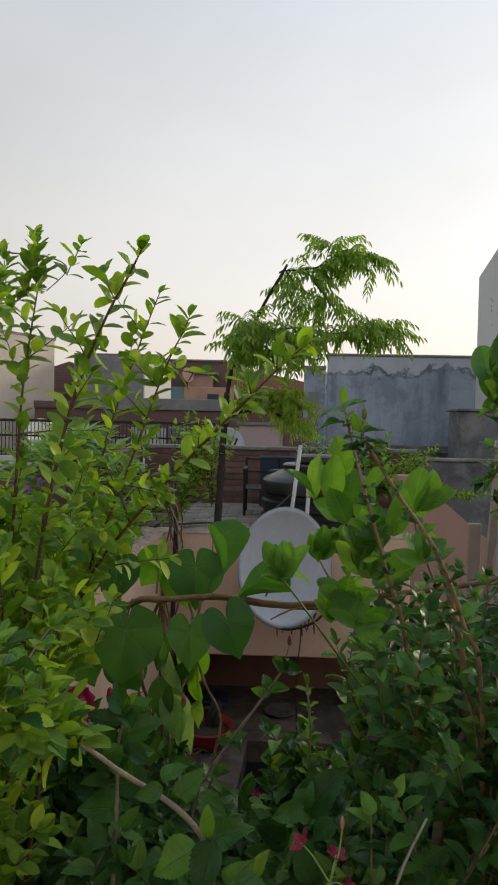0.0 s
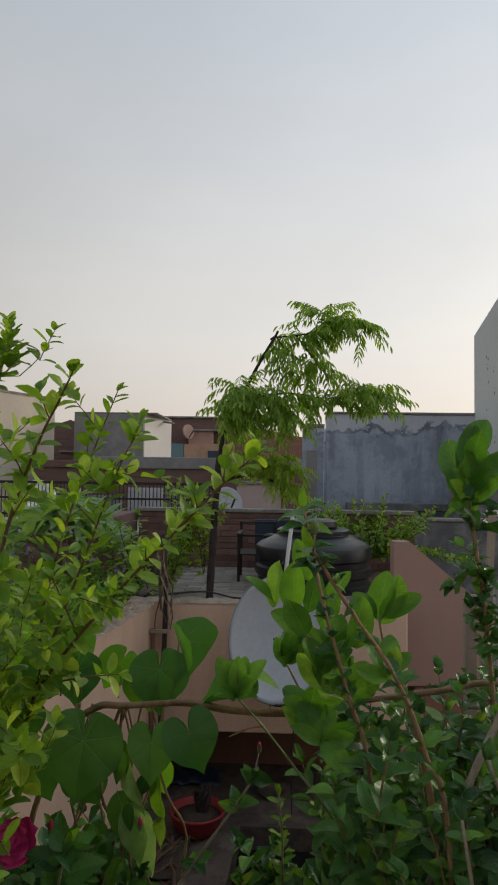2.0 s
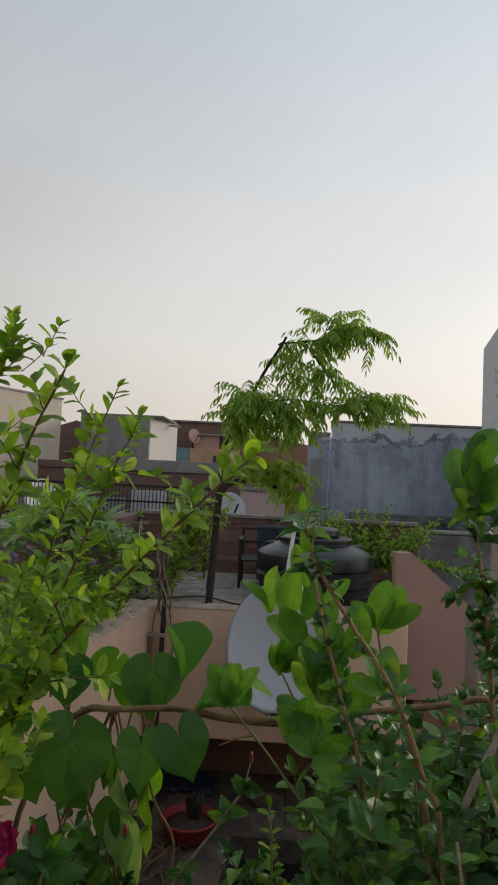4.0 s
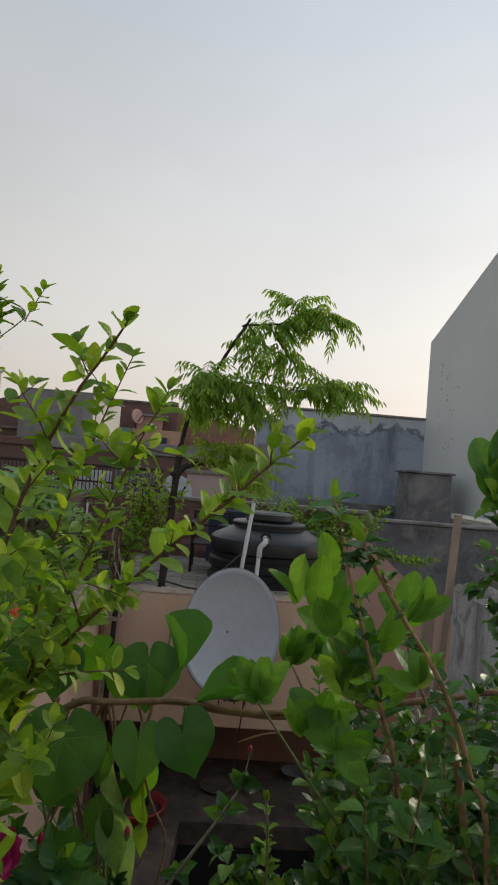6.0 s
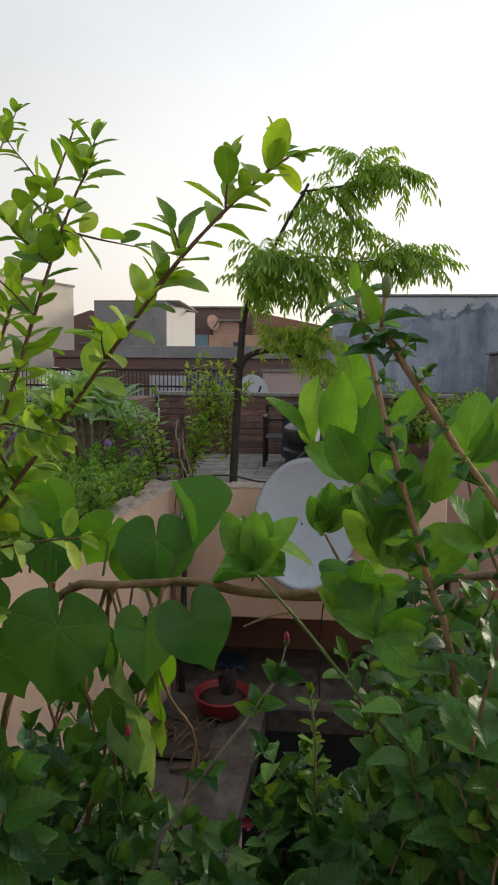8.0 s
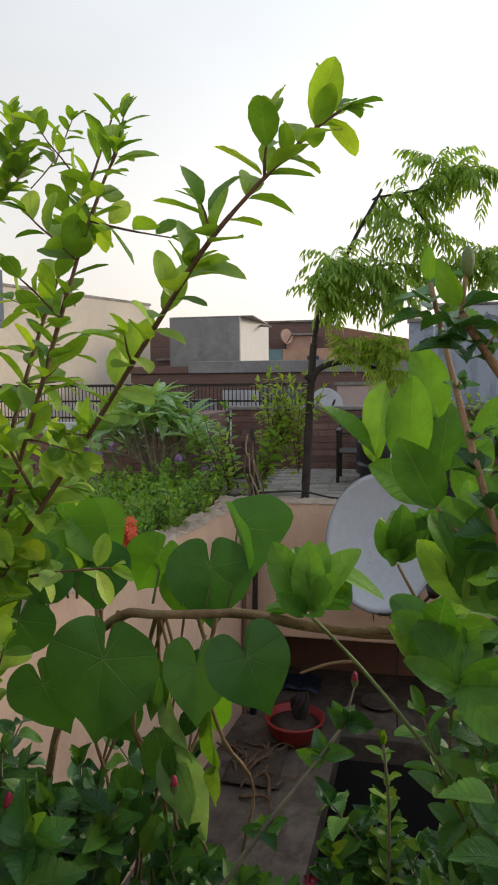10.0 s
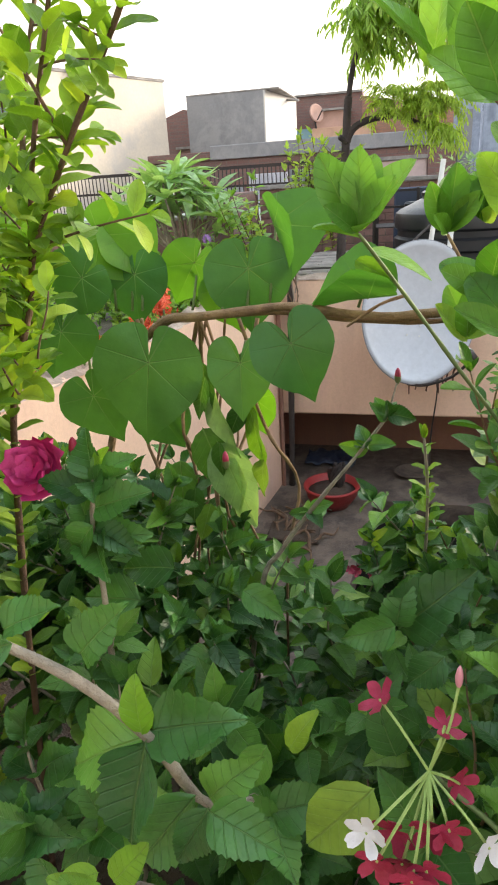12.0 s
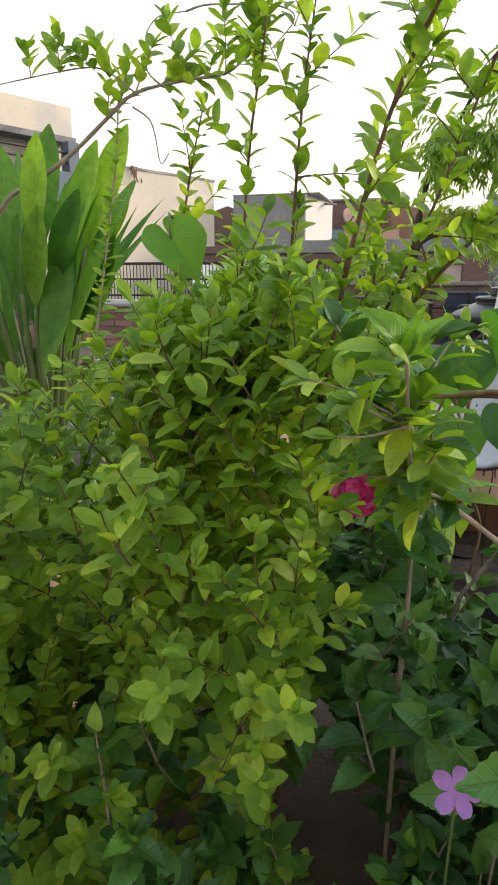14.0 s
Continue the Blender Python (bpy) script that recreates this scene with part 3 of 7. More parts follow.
class Plant:
    """Gathers stems and leaves of one plant, then makes them parts of one thing."""

    def __init__(self, name, at, label, category, bark, group=""):
        self.ob = thing(name, at, label, category, group)
        self.bark, self.stems, self.leaves = bark, [], []

    def stem(self, pts, r0, r1, steps=4):
        line = smooth_line(pts, steps)
        self.stems.append((line, r0, r1))
        return line

    def leaf(self, kind, at, along, up, size):
        self.leaves.append((kind, random.randrange(len(KINDS[kind][0])), leaf_pose(at, along, up, size)))

    def dress(self, line, kind, gap, size, start=0.0, spread=1.0, pairs=True, lift=0.5):
        """Leaves along a stem, in opposite pairs that turn from node to node, smaller to the tip."""
        total = sum((b - a).length for a, b in zip(line, line[1:]))
        s, turn, run = total * start, random.uniform(0, 3), 0.0
        for a, b in zip(line, line[1:]):
            seg = (b - a).length
            d = (b - a).normalized()
            while s <= run + seg:
                p = a + d * (s - run)
                q = s / total
                u = d.orthogonal().normalized()
                for k in range(2 if pairs else 1):
                    if random.random() < 0.12:
                        continue
                    w = Matrix.Rotation(turn + k * math.pi + random.uniform(-0.4, 0.4), 3, d) @ u
                    out = (w * spread + d * lift + Vector((0, 0, 0.15)) + Vector([random.uniform(-0.25, 0.25) for _ in range(3)])).normalized()
                    up = (d * 0.6 + Vector((0, -0.25, 0.9)) + Vector([random.uniform(-0.4, 0.4) for _ in range(3)]))
                    sz = size * random.uniform(0.7, 1.15) * (1 - 0.35 * q ** 3)
                    self.leaf(kind, p + out * sz * 0.08, out, up, sz)
                turn += 1.571 + random.uniform(-0.6, 0.6)
                s += gap * random.uniform(0.75, 1.25)
            run += seg
        tip = line[-1]
        d = (line[-1] - line[-2]).normalized()
        for k in range(3):
            out = (d + 0.5 * Vector([random.uniform(-1, 1) for _ in range(3)])).normalized()
            self.leaf(kind, tip, out, Vector((0, -0.4, 1)), size * random.uniform(0.45, 0.75))

    def twig(self, a, direction, length, kind, gap, size, r=0.002, bend=0.25, **k):
        a, d = Vector(a), Vector(direction).normalized()
        pts = [a]
        for i in range(4):
            d = (d + bend * Vector([random.uniform(-1, 1) for _ in range(3)]) * 0.5).normalized()
            pts.append(pts[-1] + d * length / 4)
        line = self.stem(pts, r, r * 0.5, 2)
        self.dress(line, kind, gap, size, **k)
        return line

    def finish(self, singles=280, stem_name="stem"):
        for line, r0, r1 in self.stems[:40]:
            part(stem_name, tube(bmesh.new(), line, r0, r1, 6, 0.25), self.bark, self.ob, smooth=True)
        if len(self.stems) > 40:
            bm = bmesh.new()
            for line, r0, r1 in self.stems[40:]:
                tube(bm, line, r0, r1, 4)
            tagged(part("twig_mass", bm, self.bark, self.ob, smooth=True), kind="stuff")
        random.shuffle(self.leaves)
        for kind, i, m in self.leaves[:singles]:
            ob = new("leaf", leaf_data(kind, i))
            hang(ob, self.ob)
            ob.matrix_basis = m
        rest = {}
        for kind, i, m in self.leaves[singles:]:
            rest.setdefault(kind, []).append((i, m))
        for kind, items in rest.items():
            shapes, mat, _ = KINDS[kind]
            v, f, uv = [], [], []
            for i, m in items:
                sv, sf, su = shapes[i]
                o = len(v)
                v += [tuple(m @ Vector(p)) for p in sv]
                f += [tuple(o + k for k in q) for q in sf]
                uv += su
            ob = new("foliage", leaf_mesh("foliage", (v, f, uv), mat))
            hang(ob, self.ob)
            tagged(ob, kind="stuff")
        return self.ob


# ---- the roofs and walls ----
DECK, WALL_Y = 1.10, 4.15

solid("ground", slab(bmesh.new(), [(-900, -900), (900, -900), (900, 900), (-900, 900)], -6.5, -6.0), GROUND_MAT, "dusty street ground far below the roofs", "ground")

# light well: peach wall ahead with its overhang, peach wall at the side, ledge with an open shaft
bm = box(bmesh.new(), -0.62, 1.0, WALL_Y, WALL_Y + 0.12, 0.41, 1.135, 0.008)
solid("wall_north", bm, PEACH, "peach painted parapet wall with an overhanging lip", "wall")
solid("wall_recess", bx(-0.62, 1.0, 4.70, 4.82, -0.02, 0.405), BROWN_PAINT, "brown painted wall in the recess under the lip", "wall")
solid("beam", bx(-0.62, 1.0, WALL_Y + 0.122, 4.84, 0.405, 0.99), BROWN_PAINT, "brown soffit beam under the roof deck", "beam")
west = [(-0.45, WALL_Y), (-0.85, 1.2), (-1.25, -1.2), (-1.37, -1.2), (-0.97, 1.2), (-0.57, WALL_Y + 0.1)]
bm = slab(bmesh.new(), west, -1.2, 1.13)
solid("wall_west", bm, PEACH, "peach painted side wall of the light well, soil along its top", "wall")


def rough_strip(a, b, width, z, high, step=0.012):
    """A crumbling strip of cement along the top of a wall, from a to b."""
    bm = bmesh.new()
    a, b = Vector(a), Vector(b)
    d = (b - a).normalized()
    side_ = Vector((-d.y, d.x))
    n = int((b - a).length / step)
    rows = []
    for i in range(n + 1):
        p = a + d * (b - a).length * i / n
        row = []
        for j in range(8):
            q = j / 7
            off = width * (q - 0.5) + (0.012 * noise.noise(Vector((i * 0.31, j * 2.1, 5))) if j in (0, 7) else 0)
            h = 0.0 if j in (0, 7) else high * (0.45 + 0.9 * noise.noise(Vector((p.x * 14, p.y * 14, q * 3))) + 0.35 * noise.noise(Vector((p.x * 55, p.y * 55, q * 9))))
            w_ = p + side_ * off
            row.append(bm.verts.new((w_.x, w_.y, z + max(h, 0.0))))
        rows.append(row)
    for r0, r1 in zip(rows, rows[1:]):
        for j in range(7):
            bm.faces.new((r0[j], r0[j + 1], r1[j + 1], r1[j]))
    bmesh.ops.recalc_face_normals(bm, faces=bm.faces)
    return bm


solid("wall_north_capping", rough_strip((-0.6, WALL_Y + 0.06), (1.0, WALL_Y + 0.06), 0.13, 1.134, 0.022), CAPPING, "crumbling cement capping on the peach parapet", "capping", smooth=True)
bm = rough_strip((-0.51, WALL_Y), (-1.2, -0.95), 0.13, 1.129, 0.026)
solid("wall_capping", bm, CAPPING, "crumbling cement capping on the side wall", "capping")
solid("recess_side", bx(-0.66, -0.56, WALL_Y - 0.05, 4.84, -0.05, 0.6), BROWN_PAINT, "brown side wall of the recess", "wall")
bm = slab(bmesh.new(), [(-1.1, 0.6), (0.0, 0.6), (0.0, 3.0), (0.07, 3.95), (1.15, 3.95), (1.15, 4.85), (-1.1, 4.85)], -0.12, 0.0)
solid("ledge", bm, DUST, "dusty cement ledge with an open shaft beside it", "floor")
# shaft walls and floor; the darkness inside comes from their colour
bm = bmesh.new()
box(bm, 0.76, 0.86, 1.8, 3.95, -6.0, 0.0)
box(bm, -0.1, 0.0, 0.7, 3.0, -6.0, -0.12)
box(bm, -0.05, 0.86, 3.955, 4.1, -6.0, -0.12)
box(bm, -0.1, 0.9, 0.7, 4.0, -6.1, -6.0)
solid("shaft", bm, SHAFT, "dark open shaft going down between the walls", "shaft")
solid("wall_shaft_east", bx(0.86, 1.2, 1.5, 4.13, -0.6, 0.02), BROWN_PAINT, "low brown wall beside the shaft", "wall")
solid("wall_stub", bx(0.90, 1.0, 3.3, WALL_Y - 0.003, 0.0, 0.40, 0.006), BROWN_PAINT, "short brown wall end beside the shaft", "wall")

# the neighbours' roof deck
bm = box(bmesh.new(), -0.57, 0.995, WALL_Y + 0.122, 5.86, 1.0, DECK - 0.012)
box(bm, 0.995, 1.55, 4.53, 5.86, 1.0, DECK - 0.012)
solid("roof_deck", bm, MORTAR, "mortar bed under the roof pavers", "floor")
solid("roof_deck_side", slab(bmesh.new(), [(-0.60, WALL_Y + 0.12), (-1.36, -1.2), (-7, -1.2), (-7, 5.25), (-0.585, 5.25)], -1.0, DECK - 0.01), DUST, "dusty cement roof beside the light well", "floor")
solid("roof_next", slab(bmesh.new(), [(-9, 5.3), (-0.98, 5.3), (-0.98, 5.9), (1.5, 5.9), (1.5, 10.4), (-9, 10.4)], -2.0, 1.22), DUST, "dusty roof behind the brick parapet", "floor")

# weathered walls to the right
bm = slab(bmesh.new(), [(1.22, 3.38), (1.17, 2.3), (1.12, 0.4), (1.27, 0.4), (1.32, 2.3), (1.37, 3.38)], -1.5, [1.40, 1.41, 1.42, 1.42, 1.41, 1.40])
solid("wall_east", bm, WORN_WHITE, "worn whitewashed cement wall with black streaks", "wall")
bm = rough_strip((1.295, 3.37), (1.195, 0.42), 0.17, 1.40, 0.05)
solid("broken_capping", bm, CONCRETE, "broken rough cement edge on the worn wall", "capping")
bm = prism(bmesh.new(), [(0.965, 0.62), (2.6, 0.62), (2.6, 0.66), (1.72, 0.935), (1.06, 1.482), (0.965, 1.482)], 4.40, 4.52)
solid("stair_wall", bm, STAIR_PAINT, "dusky pink wall sloping down beside the stair", "wall")
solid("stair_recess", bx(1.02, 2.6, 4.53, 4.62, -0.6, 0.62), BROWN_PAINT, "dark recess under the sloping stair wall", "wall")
solid("wall_grey", bx(1.42, 3.6, 7.0, 7.14, -2.0, 1.43, 0.01), DARK_GREY, "dark stained grey cement boundary wall", "wall")
solid("wall_grey_capping", bx(1.40, 3.62, 6.98, 7.16, 1.432, 1.462, 0.006), CONCRETE, "cement capping of the grey wall", "capping")
solid("roof_right", bx(1.0, 9, 4.64, 6.98, -2, 0.55), CONCRETE, "lower cement roof beyond the stair wall", "floor")
solid("roof_right_far", bx(1.52, 9, 7.16, 12, -2, 1.2), CONCRETE, "cement roof before the blue wall", "floor")
bm = box(bmesh.new(), 2.38, 2.9, 8.0, 8.5, 1.2, 1.97, 0.012)
box(bm, 2.35, 2.93, 7.97, 8.53, 1.972, 2.0, 0.006)
solid("pillar", bm, DARK_GREY, "short mossy grey cement pillar", "pillar")

# blue weathered wall
b = thing("blue_house", (2.0, 9.24, 1.2), "blue weathered plastered house wall with dark rain streaks", "house")
part("wall", bx(0.93, 2.94, 9.24, 9.4, 1.2, 2.72, 0.01), BLUE_PLASTER, b)
part("coping", bx(0.91, 2.94, 9.22, 9.42, 2.722, 2.752, 0.006), CONCRETE, b)
part("ledge", bx(1.2, 2.9, 9.05, 9.238, 1.42, 1.52, 0.01), DARK_GREY, b, "black stained cement ledge")
part("side_wall", bx(0.62, 0.925, 9.5, 9.65, 1.2, 2.55, 0.01), BLUE_PLASTER, b)
part("side_ledge", bx(0.60, 0.925, 9.48, 9.67, 2.552, 2.6), CONCRETE, b)
part("rear_wall", bx(0.93, 2.94, 11.8, 11.95, 1.2, 2.7), BLUE_PLASTER, b)

# white house with a sloping stair parapet
w = thing("white_house", (3.2, 8.2, 0), "pale grey white house with red trim and a sloping stair parapet", "house")
A, B = Vector((2.93, 9.238, 0)), Vector((3.27, 7.6, 0))
n_ = Vector((0.14, 0.03, 0))
bm = bmesh.new()
prof = [(A, -2.0), (B, -2.0), (B, 4.72), (B * 0.93 + A * 0.07, 4.74), (B * 0.86 + A * 0.14, 4.68), (A, 3.81)]
fa = [bm.verts.new((p.x, p.y, z)) for p, z in prof]
fb = [bm.verts.new((p.x + n_.x, p.y + n_.y, z)) for p, z in prof]
bm.faces.new(fa)
bm.faces.new(fb[::-1])
for i in range(len(fa)):
    j = (i + 1) % len(fa)
    bm.faces.new((fa[j], fa[i], fb[i], fb[j]))
bmesh.ops.recalc_face_normals(bm, faces=bm.faces)
part("side_wall", bm, WHITE_PAINT, w)
FY = 7.605                                           # front with an arched opening
arch = [(4.05 + 0.48 * math.cos(a), 2.42 + 0.28 * math.sin(a)) for a in [math.pi * (1 - k / 12) for k in range(13)]]
for name, poly in (("front_pier", [(3.41, -2.0), (3.57, -2.0), (3.57, 2.42), (3.41, 2.42)]), ("front_wall", [(4.53, -2.0), (7.0, -2.0), (7.0, 2.42), (4.53, 2.42)]), ("window_parapet", [(3.57, -2.0), (4.53, -2.0), (4.53, 1.55), (3.57, 1.55)]),
                   ("upper_wall", [(3.41, 2.42)] + arch + [(7.0, 2.42), (7.0, 4.17), (3.41, 4.17)])):
    bm = bmesh.new()
    prism(bm, poly, FY, FY + 0.14)
    part(name, bm, FRONT_PAINT, w)
bm = bmesh.new()
for k in range(12):
    (x0, z0), (x1, z1) = arch[k], arch[k + 1]
    c = Vector((4.05, 0, 2.42))
    q = [Vector((x0, 0, z0)), Vector((x1, 0, z1))]
    o = [c + (p - c) * 1.16 for p in q]
    vs = [bm.verts.new((p.x, FY - 0.05, p.z)) for p in (q[0], q[1], o[1], o[0])] + [bm.verts.new((p.x, FY - 0.002, p.z)) for p in (q[0], q[1], o[1], o[0])]
    for f in ((0, 1, 2, 3), (7, 6, 5, 4), (0, 4, 5, 1), (2, 6, 7, 3), (1, 5, 6, 2), (3, 7, 4, 0)):
        bm.faces.new([vs[i] for i in f])
part("arch_trim", bm, RED_TRIM, w, "red painted arch moulding")
bm = box(bmesh.new(), 3.36, 7.0, FY - 0.09, FY - 0.002, 3.30, 3.36, 0.01)
box(bm, 3.33, 7.0, FY - 0.12, FY - 0.002, 3.362, 3.40, 0.01)
part("string_course", bm, RED_TRIM, w, "red painted cornice")
part("sill_trim", bx(3.5, 7.0, FY - 0.06, FY - 0.002, 1.44, 1.54, 0.01), RED_TRIM, w, "red painted sill")
part("window_dark", bx(3.5, 4.6, FY + 0.145, FY + 0.2, 1.5, 2.8), BLUE_PLASTIC, w, "dark window behind the arch")
part("window_mullion", bx(4.02, 4.06, FY + 0.06, FY + 0.1, 1.55, 2.68), RED_TRIM, w)
part("roof", bx(3.42, 7.0, FY + 0.142, 9.1, 4.0, 4.12), CONCRETE, w)
rail = part("terrace_railing", bx(3.44, 7.0, FY + 0.03, FY + 0.07, 4.68, 4.72), BLACK_IRON, w, "thin metal terrace railing")
for k in range(34):
    x = 3.47 + k * 0.105
    part("bar", tube(bmesh.new(), [(x, FY + 0.05, 4.172), (x, FY + 0.05, 4.68)], 0.005, sides=5), BLACK_IRON, rail)
part("parapet_panel", prism(bmesh.new(), [(3.44, 4.172), (3.9, 4.172), (3.62, 4.4), (3.44, 4.46)], FY + 0.1, FY + 0.13), DARK_GREY, w)
for k in range(22):                                  # chipped paint marks
    q = 0.18 + 0.3 * random.random()
    p = A.lerp(B, q) + Vector((-0.0025, -0.0007, 0))
    z = 2.2 + 1.35 * random.random()
    d = (B - A).normalized()
    s, h = 0.004 + 0.008 * random.random(), 0.008 + 0.018 * random.random()
    bm = bmesh.new()
    bm.faces.new([bm.verts.new(p + d * a * s + Vector((0, 0, z + c2 * h))) for a, c2 in ((-1, -0.6), (0.4, -1), (1, 0.3), (-0.2, 1))])
    part("chip", bm, DARK_GREY, w)

# houses behind
h = thing("grey_box_house", (-2.7, 12.5, 1.2), "unpainted grey plastered roof room with one white side", "house")
part("wall", slab(bmesh.new(), [(-3.37, 11.79), (-2.125, 11.79), (-2.125, 13.4), (-3.37, 13.4)], -6.0, 2.93), GREY_PLASTER, h)
part("white_side", slab(bmesh.new(), [(-2.122, 11.79), (-2.10, 11.79), (-1.88, 13.4), (-2.122, 13.4)], 1.2, 2.93), PALE_SIDE, h, "white painted side wall")
part("roof_edge", bx(-3.372, -1.87, 11.786, 13.42, 2.932, 2.955, 0.004), CONCRETE, h)
part("drain_pipe", tube(bmesh.new(), [(-1.98, 12.9, 2.88), (-1.72, 12.7, 2.84)], 0.02), CONCRETE, h)

lw = thing("brick_parapet_house", (-1, 10.5, 1.2), "low brick house wall with a grey cement parapet band", "house")
part("brick_wall", bx(-3.6, 0.75, 10.5, 10.7, 1.2, 1.945, 0.01), FAR_BRICK, lw)
part("parapet", bx(-2.65, 0.78, 10.46, 10.72, 1.947, 2.13, 0.008), GREY_PLASTER, lw, "grey cement parapet")
part("coping", bx(-3.6, -2.652, 10.46, 10.72, 1.947, 2.06, 0.008), FAR_BRICK, lw)
part("rear", bx(-3.6, 0.75, 10.73, 11.7, 1.2, 1.9), DUST, lw)

fh = thing("far_brick_house", (-0.6, 15.6, 1.2), "far red brick house with pink and orange walls", "house")
part("brick_wall", bx(-3.9, -0.9, 15.6, 16.0, -6.0, 3.19), FAR_BRICK, fh)
part("coping", bx(-3.95, -0.9, 15.55, 16.02, 3.192, 3.23), CONCRETE, fh)
part("brick_gable", slab(bmesh.new(), [(-0.9, 15.6), (0.95, 15.6), (0.95, 17), (-0.9, 17)], 1.2, [3.12, 2.75, 2.75, 3.12]), ORANGE_BRICK, fh, "orange brick gable wall")
part("pink_wall", bx(-1.80, -1.22, 15.2, 15.58, 2.55, 2.86, 0.01), PINK_WASH, fh, "pink washed wall")
part("orange_wall", bx(-1.86, -0.7, 15.1, 15.19, 1.6, 2.56, 0.01), ORANGE_WASH, fh, "stained orange wall")
part("teal_wall", bx(-2.3, -1.87, 15.1, 15.3, 1.6, 2.56), TEAL, fh, "teal washed wall")
part("slab_roof", bx(-1.86, -1.1, 15.1, 15.6, 2.862, 2.90), CONCRETE, fh)
part("window", bx(-1.3, -1.05, 15.05, 15.098, 2.1, 2.4), BLUE_PLASTIC, fh)

lh = thing("cream_house", (-4.3, 10.0, 0), "cream plastered windowless house wall", "house")
bm = slab(bmesh.new(), [(-3.60, 11.42), (-4.95, 8.5), (-7.6, 9.7), (-6.2, 12.6)], -2.0, 3.12)
part("wall", bm, CREAM, lh)
part("coping", slab(bmesh.new(), [(-3.58, 11.44), (-4.95, 8.47), (-7.63, 9.69), (-6.2, 12.63)], 3.122, 3.16), CONCRETE, lh)
bm = bmesh.new()
for k in range(9):
    tube(bm, [(-4.33 + 0.03 * random.random(), 9.8 + 0.05 * k, 3.17), (-4.3 + 0.05 * random.random(), 9.78 + 0.05 * k, 3.06 - 0.12 * random.random())], 0.02, 0.01, 5)
part("dry_grass_tuft", bm, DRY_LEAF, lh, "dry grass tuft at the roof edge")

gh = thing("brick_shed", (-3.5, 13.5, 1.2), "small dark brick roof hut with a pitched top", "house")
part("wall", prism(bmesh.new(), [(-4.6, -6.0), (-3.52, -6.0), (-3.52, 2.75), (-4.0, 2.95), (-4.6, 2.75)], 13.5, 14.5), FAR_BRICK, gh)
part("coping", bx(-4.2, -3.5, 13.44, 13.495, 2.28, 2.32), CONCRETE, gh)

bh = thing("balcony_house", (-4.6, 7.5, -6.0), "beige upper storey house with a slate blue balcony", "house")
part("wall", slab(bmesh.new(), [(-4.2, 7.7), (-4.9, 6.1), (-9.0, 7.6), (-8.2, 9.2)], -6.0, 3.12), CREAM, bh)
part("roof_band", slab(bmesh.new(), [(-4.0, 7.55), (-4.75, 5.8), (-9.2, 7.4), (-8.3, 9.3)], 3.125, 3.43), CREAM, bh, "beige roof band over the balcony")
part("soffit", slab(bmesh.new(), [(-3.97, 7.57), (-4.73, 5.77), (-4.95, 5.86), (-4.19, 7.68)], 3.06, 3.122), DARK_GREY, bh, "dark roof edge")
part("balcony_front", slab(bmesh.new(), [(-3.9, 7.5), (-4.65, 5.75), (-4.71, 5.78), (-3.96, 7.53)], 2.5, 2.74), BALCONY_BLUE, bh, "slate blue balcony front")
part("balcony_floor", slab(bmesh.new(), [(-3.9, 7.5), (-4.65, 5.75), (-4.9, 5.9), (-4.19, 7.66)], 2.42, 2.495), BALCONY_BLUE, bh)
part("post", slab(bmesh.new(), [(-3.9, 7.5), (-3.95, 7.36), (-4.08, 7.42), (-4.03, 7.56)], 2.742, 3.058), BALCONY_BLUE, bh)
for z in (2.84, 2.94):
    part("rail_bar", tube(bmesh.new(), [(-3.95, 7.45, z), (-4.66, 5.8, z)], 0.014), BLACK_IRON, bh)

hu = thing("pink_hut", (0.1, 8.6, 1.22), "small pale pink plastered roof hut", "hut")
part("wall", bx(-0.25, 0.33, 8.6, 9.1, 1.22, 1.75, 0.01), PALE_PINK, hu, "pale pink wall")
part("brick_end", bx(0.332, 0.62, 8.55, 9.1, 1.22, 1.86, 0.01), FAR_BRICK, hu)
part("slab_roof", bx(-0.28, 0.36, 8.57, 9.12, 1.752, 1.79), CONCRETE, hu)
part("post", bx(0.64, 0.78, 8.8, 8.95, 1.22, 2.2), GREY_PLASTER, hu, "grey cement post")

# metal sheets and railing on the next roof
for k, (x0, x1, zt, mat, lab) in enumerate([(-1.55, -1.12, 1.70, CLOTH, "pale weathered board leaning on the roof"), (-1.1, -0.62, 1.72, TIN, "grey tin sheet leaning on the roof"), (-2.3, -1.62, 1.60, TIN, "grey tin sheet leaning on the roof")]):
    t_ = thing("roof_sheet", (x0, 8.2, 1.22), lab, "sheet")
    bm = bmesh.new()
    ridge = [(x0 + (x1 - x0) * q / 40, 8.2 + 0.012 * math.sin(q * 1.57)) for q in range(41)]
    slab(bm, ridge + [(x, y + 0.006) for x, y in reversed(ridge)], 1.22, zt)
    part("sheet", bm, mat, t_)
rl = thing("roof_railing", (-2.0, 7.5, 1.3), "black metal bar railing on a low white parapet", "railing")
part("base", bx(-4.6, -0.45, 7.44, 7.56, 1.22, 1.36, 0.008), WHITE_PAINT, rl, "low whitewashed parapet")
part("top_rail", bx(-4.6, -0.45, 7.485, 7.515, 1.745, 1.775), BLACK_IRON, rl)
part("middle_rail", bx(-4.6, -0.45, 7.49, 7.51, 1.58, 1.60), BLACK_IRON, rl)
part("bottom_rail", bx(-4.6, -0.45, 7.49, 7.51, 1.40, 1.42), BLACK_IRON, rl)
bar_me = mesh_of("bar", tube(bmesh.new(), [(0, 0, 1.362), (0, 0, 1.745)], 0.0055, sides=5), BLACK_IRON)
